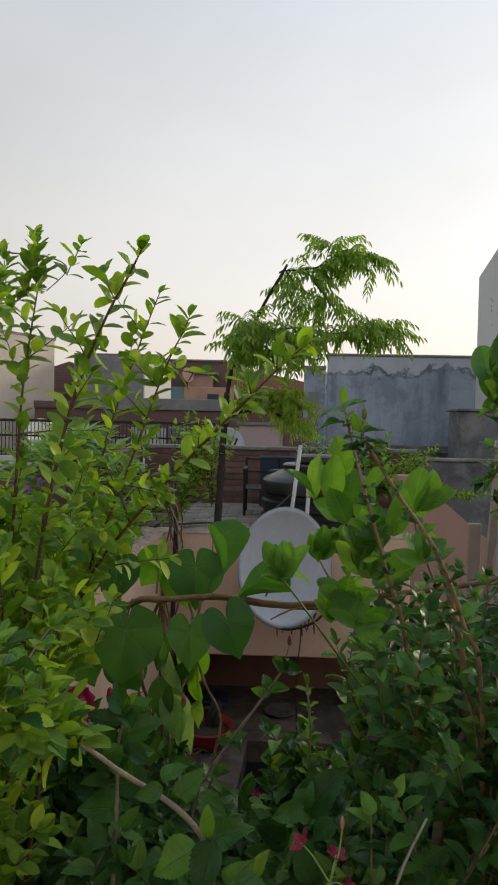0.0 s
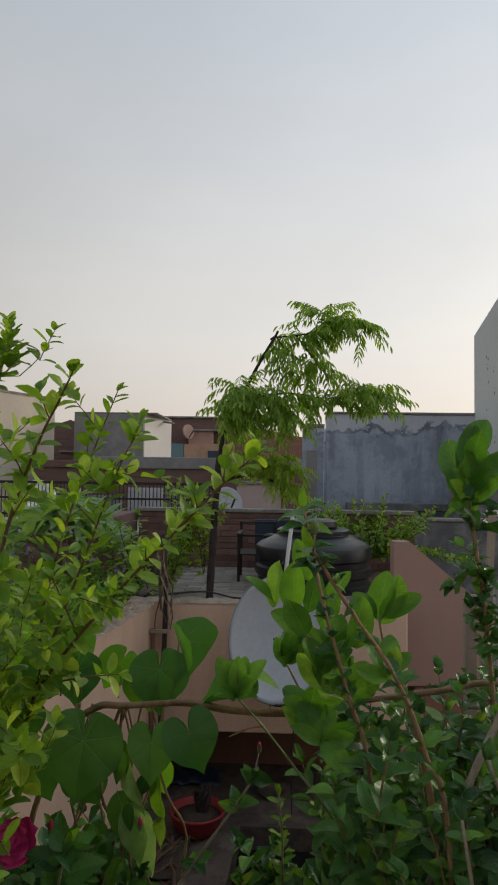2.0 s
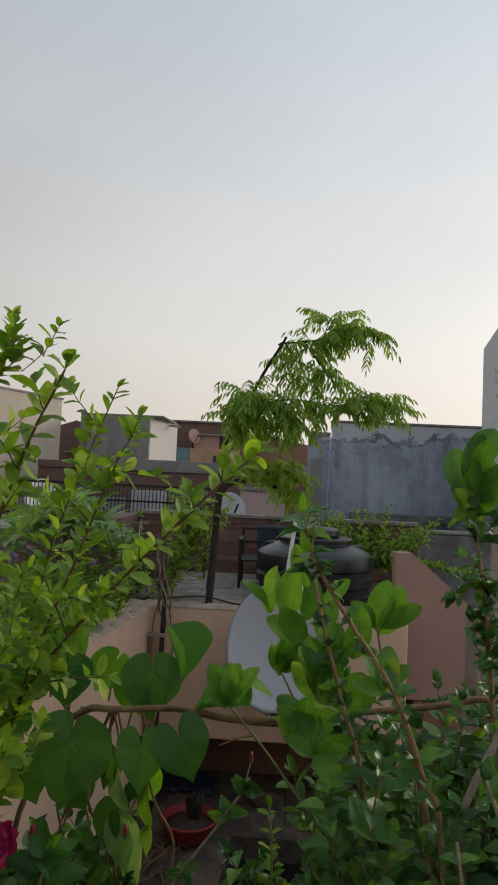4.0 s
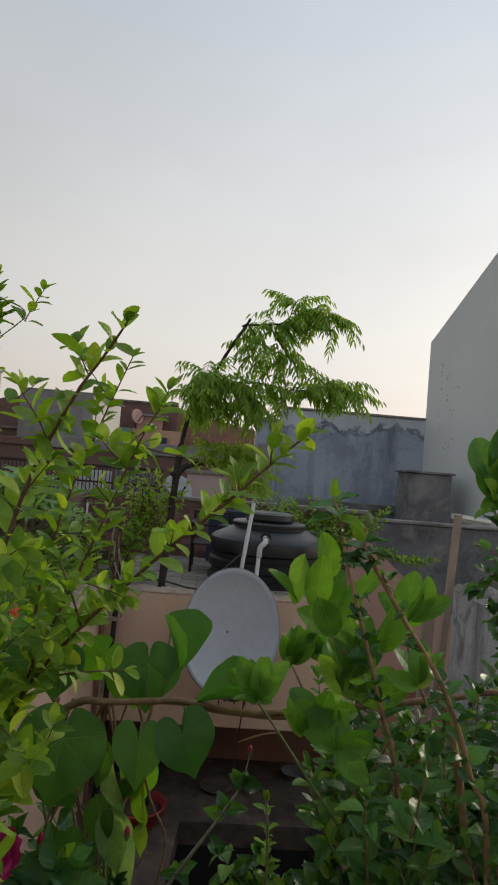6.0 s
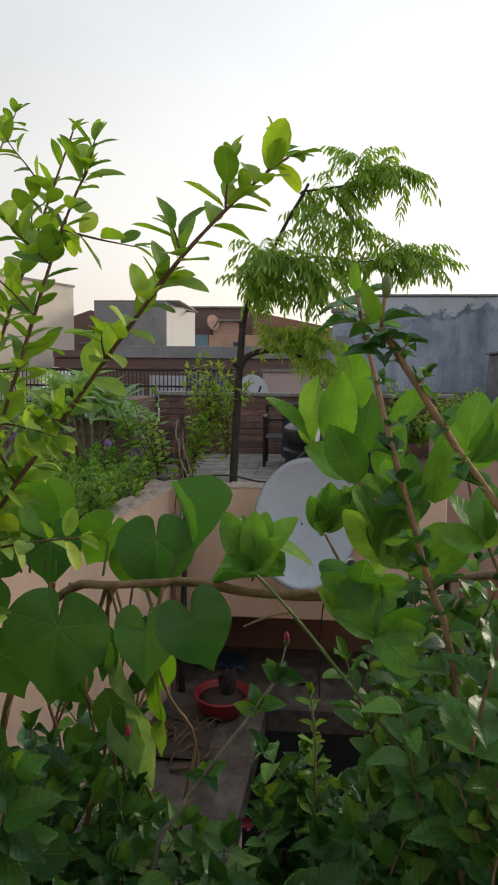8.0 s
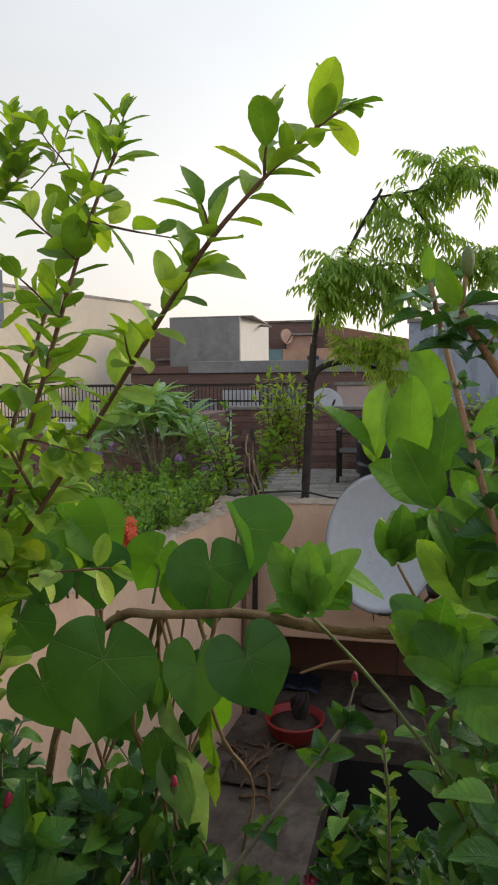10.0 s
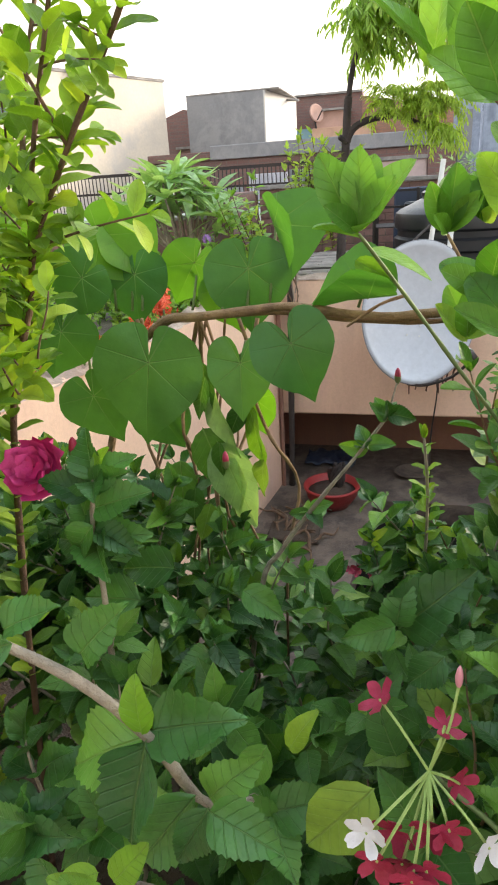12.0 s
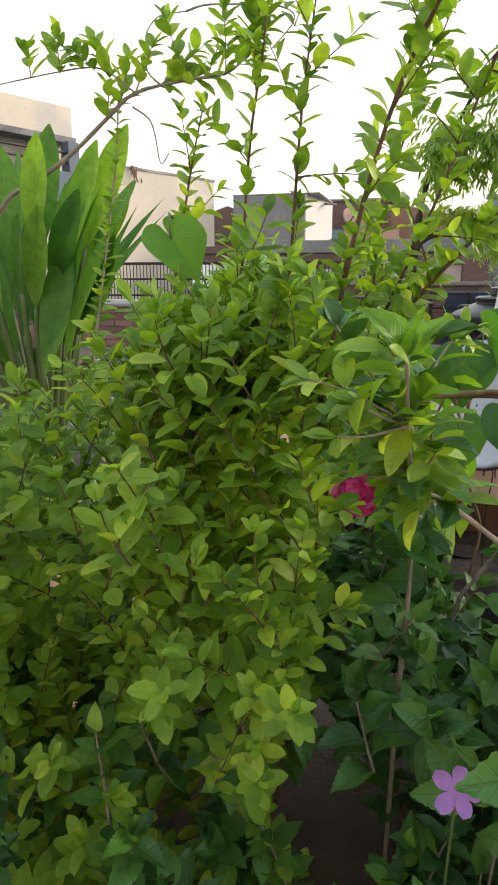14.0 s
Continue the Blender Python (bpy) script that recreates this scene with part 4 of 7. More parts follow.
for k in range(100):
    ob = new("bar", bar_me)
    hang(ob, rl)
    ob.matrix_basis = Matrix.Translation((-4.58 + k * 0.0414, 7.475, 0))

# ---- things on the deck ----
# water tank
TX, TY, TR = 0.51, 5.0, 0.405
tk = thing("water_tank", (TX, TY, DECK - 0.36), "black ribbed plastic water tank on the roof", "tank")
prof = [(0.30, 0.0), (TR, 0.02)]
for k in range(5):
    z = 0.04 + k * 0.113
    prof += [(TR, z), (TR - 0.02, z + 0.014), (TR - 0.02, z + 0.046), (TR, z + 0.06)]
prof += [(TR, 0.612), (TR - 0.008, 0.632), (TR - 0.03, 0.65), (TR - 0.07, 0.667), (TR - 0.1, 0.68), (0.27, 0.698), (0.25, 0.706), (0.245, 0.72), (0.245, 0.738), (0.23, 0.745), (0.2, 0.748)]
prof = [(r, z + 0.02) for r, z in prof]
part("body", lathe(bmesh.new(), prof, (TX, TY, DECK - 0.36), 72), TANK_BLACK, tk, smooth=24)
part("lid", lathe(bmesh.new(), [(0.16, 0.768), (0.168, 0.785), (0.162, 0.82), (0.13, 0.832)], (TX, TY, DECK - 0.36), 36), TANK_BLACK, tk)
part("rim", lathe(bmesh.new(), [(0.24, 0.728), (0.255, 0.738), (0.255, 0.758), (0.24, 0.767)], (TX, TY, DECK - 0.36), 40), TANK_BLACK, tk)
for a in (0.5, 2.6):
    m = Matrix.Translation((TX + 0.33 * math.cos(a), TY + 0.33 * math.sin(a), DECK + 0.31)) @ Matrix.Rotation(a, 4, "Z")
    part("lug", box(bmesh.new(), -0.05, 0.06, -0.05, 0.05, -0.03, 0.035, 0.012, m), TANK_BLACK, tk)
part("outlet_collar", tube(bmesh.new(), [(0.465, 4.73, 1.425), (0.465, 4.66, 1.425)], 0.035, sides=14), TANK_BLACK, tk)
solid("tank_plinth", bx(0.1, 0.92, 4.6, 5.4, 0.6, DECK - 0.362), CONCRETE, "cement base under the tank", "plinth")
pp = thing("water_pipe", (0.35, 4.36, 1.1), "white plastic water pipes rising beside the tank", "pipe")
part("riser", tube(bmesh.new(), [(0.27, 4.30, 0.75), (0.285, 4.31, 1.1), (0.35, 4.36, 1.66)], 0.0125, sides=10), PVC, pp, smooth=True)
part("elbow", tube(bmesh.new(), smooth_line([(0.405, 4.36, 1.34), (0.41, 4.36, 1.40), (0.44, 4.4, 1.425), (0.46, 4.68, 1.425)], 4), 0.0165, sides=10), PVC, pp, smooth=True)
part("drop", tube(bmesh.new(), [(0.375, 4.32, 0.75), (0.405, 4.36, 1.36)], 0.0125, sides=10), PVC, pp, smooth=True)
part("clamp", bx(0.28, 0.40, 4.315, 4.33, 1.08, 1.095), BLACK_IRON, pp)
part("coupling", tube(bmesh.new(), [(0.455, 4.5, 1.425), (0.457, 4.54, 1.425)], 0.022, sides=10), CONCRETE, pp, smooth=True)

# satellite dish on the parapet
dn = Vector((0.28, -0.92, 0.27)).normalized()
dish = thing("satellite_dish", (0.27, WALL_Y, 0.95), "grey oval satellite dish bracketed to the peach wall", "dish")
zx = dn.cross(Vector((0, 0, 1))).normalized()
zy = zx.cross(dn)
lean = Matrix.Rotation(radians(-10), 3, dn)
zx, zy = lean @ -zx, lean @ zy
DC = Vector((0.262, 3.93, 1.0))
bm = bmesh.new()
rings = []
for back in (0, 1):
    for q in ((0.02, 0.25, 0.5, 0.75, 0.93, 1.0) if not back else (1.0, 0.93, 0.75, 0.5, 0.25, 0.02)):
        dep = -0.075 * (1 - q * q) - (0.008 if back else 0.0) + (0.006 if q == 1.0 and not back else 0)
        rings.append([bm.verts.new(DC + zx * 0.268 * q * math.cos(a) + zy * 0.33 * q * math.sin(a) + dn * dep) for a in [2 * math.pi * k / 48 for k in range(48)]])
for a, b2 in zip(rings, rings[1:]):
    for k in range(48):
        bm.faces.new((a[k], a[(k + 1) % 48], b2[(k + 1) % 48], b2[k]))
bmesh.ops.recalc_face_normals(bm, faces=bm.faces)
part("reflector", bm, DISH_GREY, dish, smooth=True)
bm = bmesh.new()
loop = [DC + zx * 0.27 * math.cos(2 * math.pi * k / 48) + zy * 0.332 * math.sin(2 * math.pi * k / 48) for k in range(49)]
part("rim", tube(bm, loop, 0.0035, sides=6), TIN, dish, "dull metal rim", smooth=True)
low = DC - zy * 0.33
feed = low + dn * 0.22 + zx * 0.2 + Vector((0, 0, 0.13))
part("arm", tube(bmesh.new(), smooth_line([low - dn * 0.05, low + dn * 0.05 + zx * 0.05, low + dn * 0.15 + zx * 0.14 + Vector((0, 0, 0.05)), feed - dn * 0.02], 4), 0.007, sides=8), BLACK_IRON, dish, smooth=True)
lnb = part("receiver", tube(bmesh.new(), [feed, feed - dn * 0.05 + zy * 0.03], 0.028, 0.022, 12), BLACK_IRON, dish, "dark receiver head", smooth=True)
part("receiver_cap", tube(bmesh.new(), [feed - dn * 0.051 + zy * 0.031, feed - dn * 0.066 + zy * 0.04], 0.025, 0.02, 12), PVC, lnb)
part("mount", tube(bmesh.new(), [DC - dn * 0.09, Vector((0.30, WALL_Y, 0.9))], 0.02, sides=8), BLACK_IRON, dish)
for k in range(4):
    p = DC + zx * (0.03 if k % 2 else -0.03) - zy * (0.05 + 0.05 * (k // 2)) - dn * 0.068
    part("bolt", tube(bmesh.new(), [p, p + dn * 0.006], 0.005, sides=8), PVC, dish)
for k in range(8):
    x = 0.23 + 0.03 * k + 0.01 * random.random()
    part("rusty_tail", tube(bmesh.new(), smooth_line([(x, 4.0, 0.72), (x + 0.01 * random.uniform(-1, 1), 4.02, 0.68), (x + 0.02 * random.uniform(-1, 1), 4.03, 0.62 - 0.05 * random.random())], 3), 0.007, 0.003, 5), RUST, dish)
part("cable", tube(bmesh.new(), smooth_line([tuple(low - dn * 0.03), (0.36, 4.1, 0.62), (0.345, 4.12, 0.3), (0.35, 4.05, 0.02)], 5), 0.004, sides=5), BLACK_IRON, dish)

# metal chair
ch = thing("metal_chair", (-0.02, 5.35, DECK), "black iron tube chair against the brick wall", "chair")
for x, y, z in ((-0.02, 5.1, 0.34), (0.24, 5.1, 0.34), (-0.02, 5.42, 0.42), (0.24, 5.42, 0.42)):
    part("leg", tube(bmesh.new(), [(x, y, DECK), (x, y, DECK + z)], 0.011, sides=7), BLACK_IRON, ch)
part("seat", bx(-0.03, 0.25, 5.09, 5.43, DECK + 0.2, DECK + 0.208, 0.002), BLACK_IRON, ch)
for z in (0.3, 0.4):
    part("back_rail", bx(-0.03, 0.25, 5.415, 5.43, DECK + z, DECK + z + 0.015), BLACK_IRON, ch)
part("armrest", bx(-0.035, -0.005, 5.08, 5.43, DECK + 0.335, DECK + 0.355, 0.004), BLACK_IRON, ch)
pn = thing("plastic_board", (0.2, 5.6, DECK), "dark blue plastic board leaning on the brick wall", "board")
part("sheet", bx(0.08, 0.62, 5.66, 5.70, DECK, DECK + 0.42, 0.01), BLUE_PLASTIC, pn)

# pole, boards and planks beside the worn wall
po = thing("wooden_pole", (1.2, 3.3, 0.0), "pale wooden batten leaning at the wall end", "pole")
part("batten", tube(bmesh.new(), [(1.16, 3.42, 0.0), (1.17, 3.42, 0.6), (1.235, 3.42, 1.73)], 0.024, 0.02, 4), REED, po)
part("crosspiece", tube(bmesh.new(), [(1.22, 3.45, 1.72), (1.42, 3.5, 1.70)], 0.016, sides=5), PVC, po)
pk = thing("plank", (1.1, 3.9, 0.0), "tall pale wooden plank beside the stair recess", "plank")
part("board", box(bmesh.new(), 1.13, 1.19, 3.5, 3.53, 0.0, 1.33, 0.004), REED, pk)
dr = thing("board_door", (0.98, 4.3, 0.0), "brown board in the stair recess", "board")
part("board", bx(1.16, 1.46, 4.46, 4.50, 0.0, 0.60, 0.006), BROWN_PAINT, dr)
part("frame", bx(1.10, 1.155, 4.44, 4.50, 0.0, 0.60, 0.004), REED, dr)
for k in range(3):
    part("slat", bx(1.0, 1.1, 4.45, 4.48, 0.18 + 0.14 * k, 0.22 + 0.14 * k, 0.003), BLUE_PLASTIC, dr)

# tub, cloth and grille beyond the worn wall
tb = thing("black_tub", (2.98, 5.5, 0.55), "black plastic tub on the lower roof", "tub")
part("body", lathe(bmesh.new(), [(0.22, 0.0), (0.28, 0.47), (0.30, 0.48), (0.30, 0.51), (0.27, 0.51), (0.21, 0.05)], (2.98, 5.5, 0.55), 28), TANK_BLACK, tb, smooth=True)
gr = thing("window_grille", (2.6, 5.6, 1.0), "metal grille panel with a drying cloth", "grille")
for k in range(14):
    x = 2.78 + k * 0.075
    part("bar", tube(bmesh.new(), [(x, 6.0, 0.55), (x, 6.0, 1.55)], 0.007, sides=5), TIN, gr)
for z in (1.54, 1.3, 1.22, 0.6):
    part("rail", bx(2.76, 3.8, 5.99, 6.01, z, z + 0.018), TIN, gr)
for k in range(13):
    x = 2.8175 + k * 0.075
    lp = [(x + 0.03 * math.cos(a), 6.0, 1.27 + 0.03 * math.sin(a)) for a in [2 * math.pi * q / 10 for q in range(11)]]
    part("ring", tube(bmesh.new(), lp, 0.005, sides=4), TIN, gr)


def cloth(name, label, x0, x1, y, ztop, drop, mat, waves=5):
    o = thing(name, ((x0 + x1) / 2, y, ztop), label, "cloth")
    bm = bmesh.new()
    grid = []
    for i in range(19):
        q = i / 18
        col = []
        for j in range(10):
            s = j / 9
            col.append(bm.verts.new((x0 + (x1 - x0) * q + 0.01 * math.sin(9 * s + i), y - 0.03 - 0.03 * s * math.sin(q * waves * 6.28) - 0.03 * s, ztop - drop * s * (1 + 0.12 * math.sin(q * 7)))))
        grid.append(col)
    for i in range(18):
        for j in range(9):
            bm.faces.new((grid[i][j], grid[i + 1][j], grid[i + 1][j + 1], grid[i][j + 1]))
    bmesh.ops.solidify(bm, geom=bm.faces[:], thickness=0.004)
    part("fabric", bm, mat, o, smooth=True)
    return o


cloth("drying_cloth", "pink blue printed cloth hung over a grille", 2.84, 3.5, 6.005, 1.225, 0.3, PRINT_CLOTH)
cloth("sheet_cloth", "pale grey cloth hung over a grille", 2.76, 3.4, 5.985, 1.245, 0.1, CLOTH)

# second dish, far dish
def small_dish(at, r, facing, label, mat):
    o = thing("roof_dish", at, label, "dish", "dishes on the far roofs")
    bm = bmesh.new()
    f = Vector(facing).normalized()
    u = f.orthogonal().normalized()
    v = f.cross(u)
    c = Vector(at) + Vector((0, 0, r + 0.1))
    rr = []
    for back in (0, 1):
        for q in ((0.03, 0.5, 0.85, 1.0) if not back else (1.0, 0.85, 0.5, 0.03)):
            rr.append([bm.verts.new(c + (u * math.cos(2 * math.pi * k / 24) + v * math.sin(2 * math.pi * k / 24)) * r * q + f * (0.2 * r * q * q - 0.03 * back)) for k in range(24)])
    for a, b3 in zip(rr, rr[1:]):
        for k in range(24):
            bm.faces.new((a[k], a[(k + 1) % 24], b3[(k + 1) % 24], b3[k]))
    bmesh.ops.recalc_face_normals(bm, faces=bm.faces)
    part("reflector", bm, mat, o, smooth=True)
    part("post", tube(bmesh.new(), [Vector(at), c - f * 0.05], 0.02, sides=6), BLACK_IRON, o)
    part("arm", tube(bmesh.new(), [c - Vector((0, 0, r)), c + f * r * 1.1], 0.012, sides=5), BLACK_IRON, o)
    return o


small_dish((-0.35, 8.3, 1.22), 0.2, (0.5, -0.8, 0.3), "small grey satellite dish on the next roof", DISH_GREY)
small_dish((-2.55, 7.9, 1.22), 0.23, (0.7, -0.6, 0.25), "white satellite dish behind the bar railing", WHITE_PAINT)
small_dish((-1.76, 15.0, 2.55), 0.17, (0.75, -0.6, 0.2), "small pink white dish on a far roof", PINK_WASH)

# stake with a dry vine at the wall corner, cord across the deck
sk = thing("stake", (-0.385, 4.1, 0.0), "dark wooden stake tied with dry vine and cord", "stake")
part("post", tube(bmesh.new(), smooth_line([(-0.40, 4.09, 0.0), (-0.385, 4.09, 0.7), (-0.378, 4.1, 1.16), (-0.40, 4.1, 1.53)], 4), 0.017, 0.012, 7, 0.3), DARK_BARK, sk, smooth=True)
part("down_pipe", tube(bmesh.new(), [(-0.445, 4.08, 0.0), (-0.44, 4.08, 1.0)], 0.012, sides=7), BROWN_PAINT, sk)
for k in range(9):
    x = -0.40 + random.uniform(-0.03, 0.03)
    pts = [(x, 4.08, 1.5 - 0.02 * k)]
    for q in range(4):
        pts.append((pts[-1][0] + random.uniform(-0.03, 0.045), 4.08 + random.uniform(-0.03, 0.02), pts[-1][2] - 0.09))
    part("dry_vine", tube(bmesh.new(), smooth_line(pts, 3), 0.005, 0.003, 5), REED if k % 3 == 0 else DRY_LEAF, sk)
part("clip", bx(-0.46, -0.36, 4.06, 4.075, 0.98, 1.0), REED, sk)
cd = thing("cord", (0.1, 4.3, 1.15), "dark cord strung low across the deck", "cord")
part("strand", tube(bmesh.new(), smooth_line([(-0.38, 4.1, 1.19), (-0.18, 4.35, 1.165), (0.02, 4.25, 1.15), (0.1, 4.15, 1.2), (0.30, 4.33, 1.36)], 6), 0.006, sides=5, knobs=0.3), BLACK_IRON, cd)

# red bowl and clutter on the ledge
bw = thing("red_bowl_planter", (-0.15, 3.88, 0.0), "red plastic bowl planter with dry soil and stalks", "planter")
part("bowl", lathe(bmesh.new(), [(0.085, 0.0), (0.13, 0.06), (0.142, 0.105), (0.148, 0.11), (0.148, 0.12), (0.136, 0.12), (0.12, 0.07), (0.08, 0.03)], (-0.15, 3.88, 0.0), 32), RED_PLASTIC, bw, smooth=True)
part("soil", lathe(bmesh.new(), [(0.0005, 0.04), (0.124, 0.085), (0.06, 0.1), (0.0005, 0.105)], (-0.15, 3.88, 0.0), 20, False), SOIL, bw, smooth=True)
bm = bmesh.new()
for k in range(26):
    a, q = random.uniform(0, 6.28), random.uniform(0.01, 0.045)
    tube(bm, smooth_line([(-0.13 + q * 0.4 * math.cos(a), 3.9 + q * 0.4 * math.sin(a), 0.095), (-0.13 + q * math.cos(a), 3.9 + q * math.sin(a), 0.15), (-0.125 + q * math.cos(a + 1), 3.9 + q * math.sin(a + 1), 0.2 + 0.03 * random.random())], 3), 0.012, 0.008, 5)
tagged(part("dry_stump", bm, DARK_BARK, bw, "dark dry plant stump", smooth=True), kind="stuff")
sa = thing("saucer", (0.28, 4.25, 0.0), "small pale dish standing on the ledge", "saucer")
part("plate", lathe(bmesh.new(), [(0.05, 0.0), (0.10, 0.025), (0.105, 0.03), (0.09, 0.028), (0.04, 0.008)], (0.26, 4.3, 0.0), 24), DUST, sa, smooth=True)
s2 = thing("steel_plate", (0.75, 4.45, 0.0), "dark metal bowl under the overhang", "bowl")
part("plate", lathe(bmesh.new(), [(0.04, 0.0), (0.085, 0.04), (0.09, 0.045), (0.08, 0.04), (0.03, 0.008)], (0.74, 4.5, 0.0), 24), DARK_GREY, s2, smooth=True)
for k in range(14):
    x, y = -0.38 + 0.2 * random.random(), 3.35 + 0.4 * random.random()
    rt = thing("dry_root", (x, y, 0.01), "dry grey root lying on the dusty ledge", "root", "dry roots on the ledge")
    a = random.uniform(0, 3)
    pts = [(x, y, 0.012)]
    for q in range(4):
        a += random.uniform(-0.8, 0.8)
        pts.append((pts[-1][0] + 0.05 * math.cos(a), pts[-1][1] + 0.05 * math.sin(a), 0.012 + 0.03 * random.random()))
    part("root", tube(bmesh.new(), smooth_line(pts, 3), 0.009, 0.004, 6, 0.4), DRY_LEAF, rt, smooth=True)
    for q in range(2):
        p = Vector(pts[1 + q])
        part("rootlet", tube(bmesh.new(), [p, p + Vector((random.uniform(-0.06, 0.06), random.uniform(-0.06, 0.06), 0.0))], 0.005, 0.002, 5), DRY_LEAF, rt)
mt = thing("sack_mat", (-0.3, 3.6, 0.0), "flattened dark sack lying on the ledge", "sack")
bm = bmesh.new()
bmesh.ops.create_grid(bm, x_segments=14, y_segments=14, size=0.5)
for v in bm.verts:
    v.co = Vector((-0.29 + v.co.x * 0.26 + 0.02 * noise.noise(v.co * 3), 3.62 + v.co.y * 0.34, 0.016 + 0.02 * abs(noise.noise(v.co * 5))))
bmesh.ops.solidify(bm, geom=bm.faces[:], thickness=0.005)
part("fabric", bm, SOIL, mt, smooth=True)
rag = thing("dark_rag", (-0.25, 4.4, 0.0), "dark blue rag lying under the overhang", "rag")
bm = bmesh.new()
bmesh.ops.create_grid(bm, x_segments=14, y_segments=8, size=0.5)
for v in bm.verts:
    v.co = Vector((-0.22 + v.co.x * 0.3, 4.45 + v.co.y * 0.2, 0.03 + 0.035 * noise.noise(v.co * 6)))
bmesh.ops.solidify(bm, geom=bm.faces[:], thickness=0.006)
part("fabric", bm, BLUE_PLASTIC, rag, smooth=True)

# crumpled sheet drawn up against a leaning board on the side deck
lb = thing("leaning_board", (-1.25, 2.62, DECK), "rusty brown metal board leaning on the side roof", "board")
slope = Matrix.Translation((-1.12, 2.60, DECK)) @ Matrix.Rotation(-0.5, 4, "Y") @ Matrix.Rotation(-0.3, 4, "X")
part("board", box(bmesh.new(), -0.3, 0.0, 0.0, 0.008, 0.0, 0.30, 0.002, slope), RUST, lb)
part("edge_strip", box(bmesh.new(), 0.001, 0.016, -0.004, 0.012, 0.0, 0.31, 0.002, slope), DISH_GREY, lb, "pale grey metal edge strip")
cs = thing("crumpled_sheet", (-1.2, 2.55, DECK), "crumpled white plastic sheet lying against the board", "sheet")
bm = bmesh.new()
bmesh.ops.create_grid(bm, x_segments=26, y_segments=22, size=0.5)
for v in bm.verts:
    q = v.co.copy()
    peak = math.exp(-((q.x + 0.02) ** 2 + (q.y - 0.2) ** 2) * 16)
    v.co = Vector((-1.2 + q.x * 0.26, 2.53 + q.y * 0.13, DECK + 0.012 + 0.085 * peak + 0.02 * abs(noise.noise(q * 6)) + 0.012 * noise.noise(q * 15)))
bmesh.ops.solidify(bm, geom=bm.faces[:], thickness=0.004)
part("sheet", bm, CLOTH, cs, smooth=True)


# ---- the tree on the deck ----
tree = thing("pruned_tree", (-0.165, 4.48, DECK), "slender pruned tree with feathery drooping leaves, growing on the roof deck", "tree")
part("trunk", tube(bmesh.new(), smooth_line([(-0.168, 4.48, DECK - 0.02), (-0.155, 4.48, 1.35), (-0.144, 4.5, 1.6), (-0.134, 4.5, 1.79), (-0.126, 4.5, 1.93), (-0.12, 4.5, 1.98)], 4), 0.025, 0.019, 9, 0.2), DARK_BARK, tree, smooth=True)
limbs = [([(-0.128, 4.5, 1.91), (-0.108, 4.5, 2.06), (-0.081, 4.5, 2.167), (-0.02, 4.5, 2.30), (0.042, 4.5, 2.422), (0.1, 4.5, 2.54), (0.165, 4.5, 2.659), (0.222, 4.5, 2.755), (0.245, 4.5, 2.80)], 0.0145, 0.0075),
         ([(-0.134, 4.5, 1.77), (-0.10, 4.5, 1.83), (-0.03, 4.5, 1.865), (0.05, 4.5, 1.875), (0.122, 4.5, 1.873), (0.24, 4.48, 1.83), (0.34, 4.5, 1.80)], 0.022, 0.007),
         ([(-0.134, 4.49, 1.77), (-0.165, 4.47, 1.80)], 0.014, 0.012),
         ([(0.22, 4.5, 2.76), (0.195, 4.5, 2.745)], 0.008, 0.006)]
# boughs that carry the feathery leaves: course, thickness, number of leaves
boughs = [([(0.222, 4.5, 2.76), (0.33, 4.49, 2.765), (0.469, 4.48, 2.79), (0.60, 4.5, 2.87), (0.70, 4.52, 2.91)], 0.006, 32),
          ([(0.48, 4.48, 2.79), (0.50, 4.46, 2.87), (0.53, 4.45, 2.94)], 0.004, 13),
          ([(0.60, 4.5, 2.87), (0.72, 4.46, 2.87), (0.79, 4.45, 2.84)], 0.004, 15),
          ([(0.36, 4.49, 2.77), (0.43, 4.52, 2.68), (0.50, 4.54, 2.60), (0.56, 4.55, 2.52)], 0.005, 20),
          ([(0.23, 4.5, 2.77), (0.30, 4.47, 2.66), (0.34, 4.45, 2.55)], 0.004, 12),
          ([(0.05, 4.5, 2.44), (0.18, 4.5, 2.39), (0.35, 4.5, 2.40), (0.57, 4.5, 2.37), (0.76, 4.5, 2.44), (0.90, 4.5, 2.43)], 0.0055, 52),
          ([(0.76, 4.5, 2.45), (0.84, 4.46, 2.41), (0.91, 4.45, 2.38)], 0.004, 14),
          ([(0.03, 4.5, 2.40), (0.0, 4.44, 2.42), (-0.01, 4.40, 2.40)], 0.005, 24),
          ([(-0.02, 4.5, 2.30), (-0.03, 4.44, 2.33), (-0.04, 4.38, 2.31)], 0.005, 20),
          ([(0.04, 4.48, 2.42), (0.14, 4.44, 2.38), (0.26, 4.42, 2.33), (0.34, 4.42, 2.27)], 0.006, 34),
          ([(-0.08, 4.52, 2.2), (0.03, 4.55, 2.26), (0.18, 4.58, 2.26)], 0.005, 22)]
for pts, r0, r1 in limbs + [(pts, r, r * 0.35) for pts, r, _ in boughs]:
    part("limb", tube(bmesh.new(), smooth_line(pts, 4), r0, r1, 7, 0.2), DARK_BARK, tree, smooth=True)


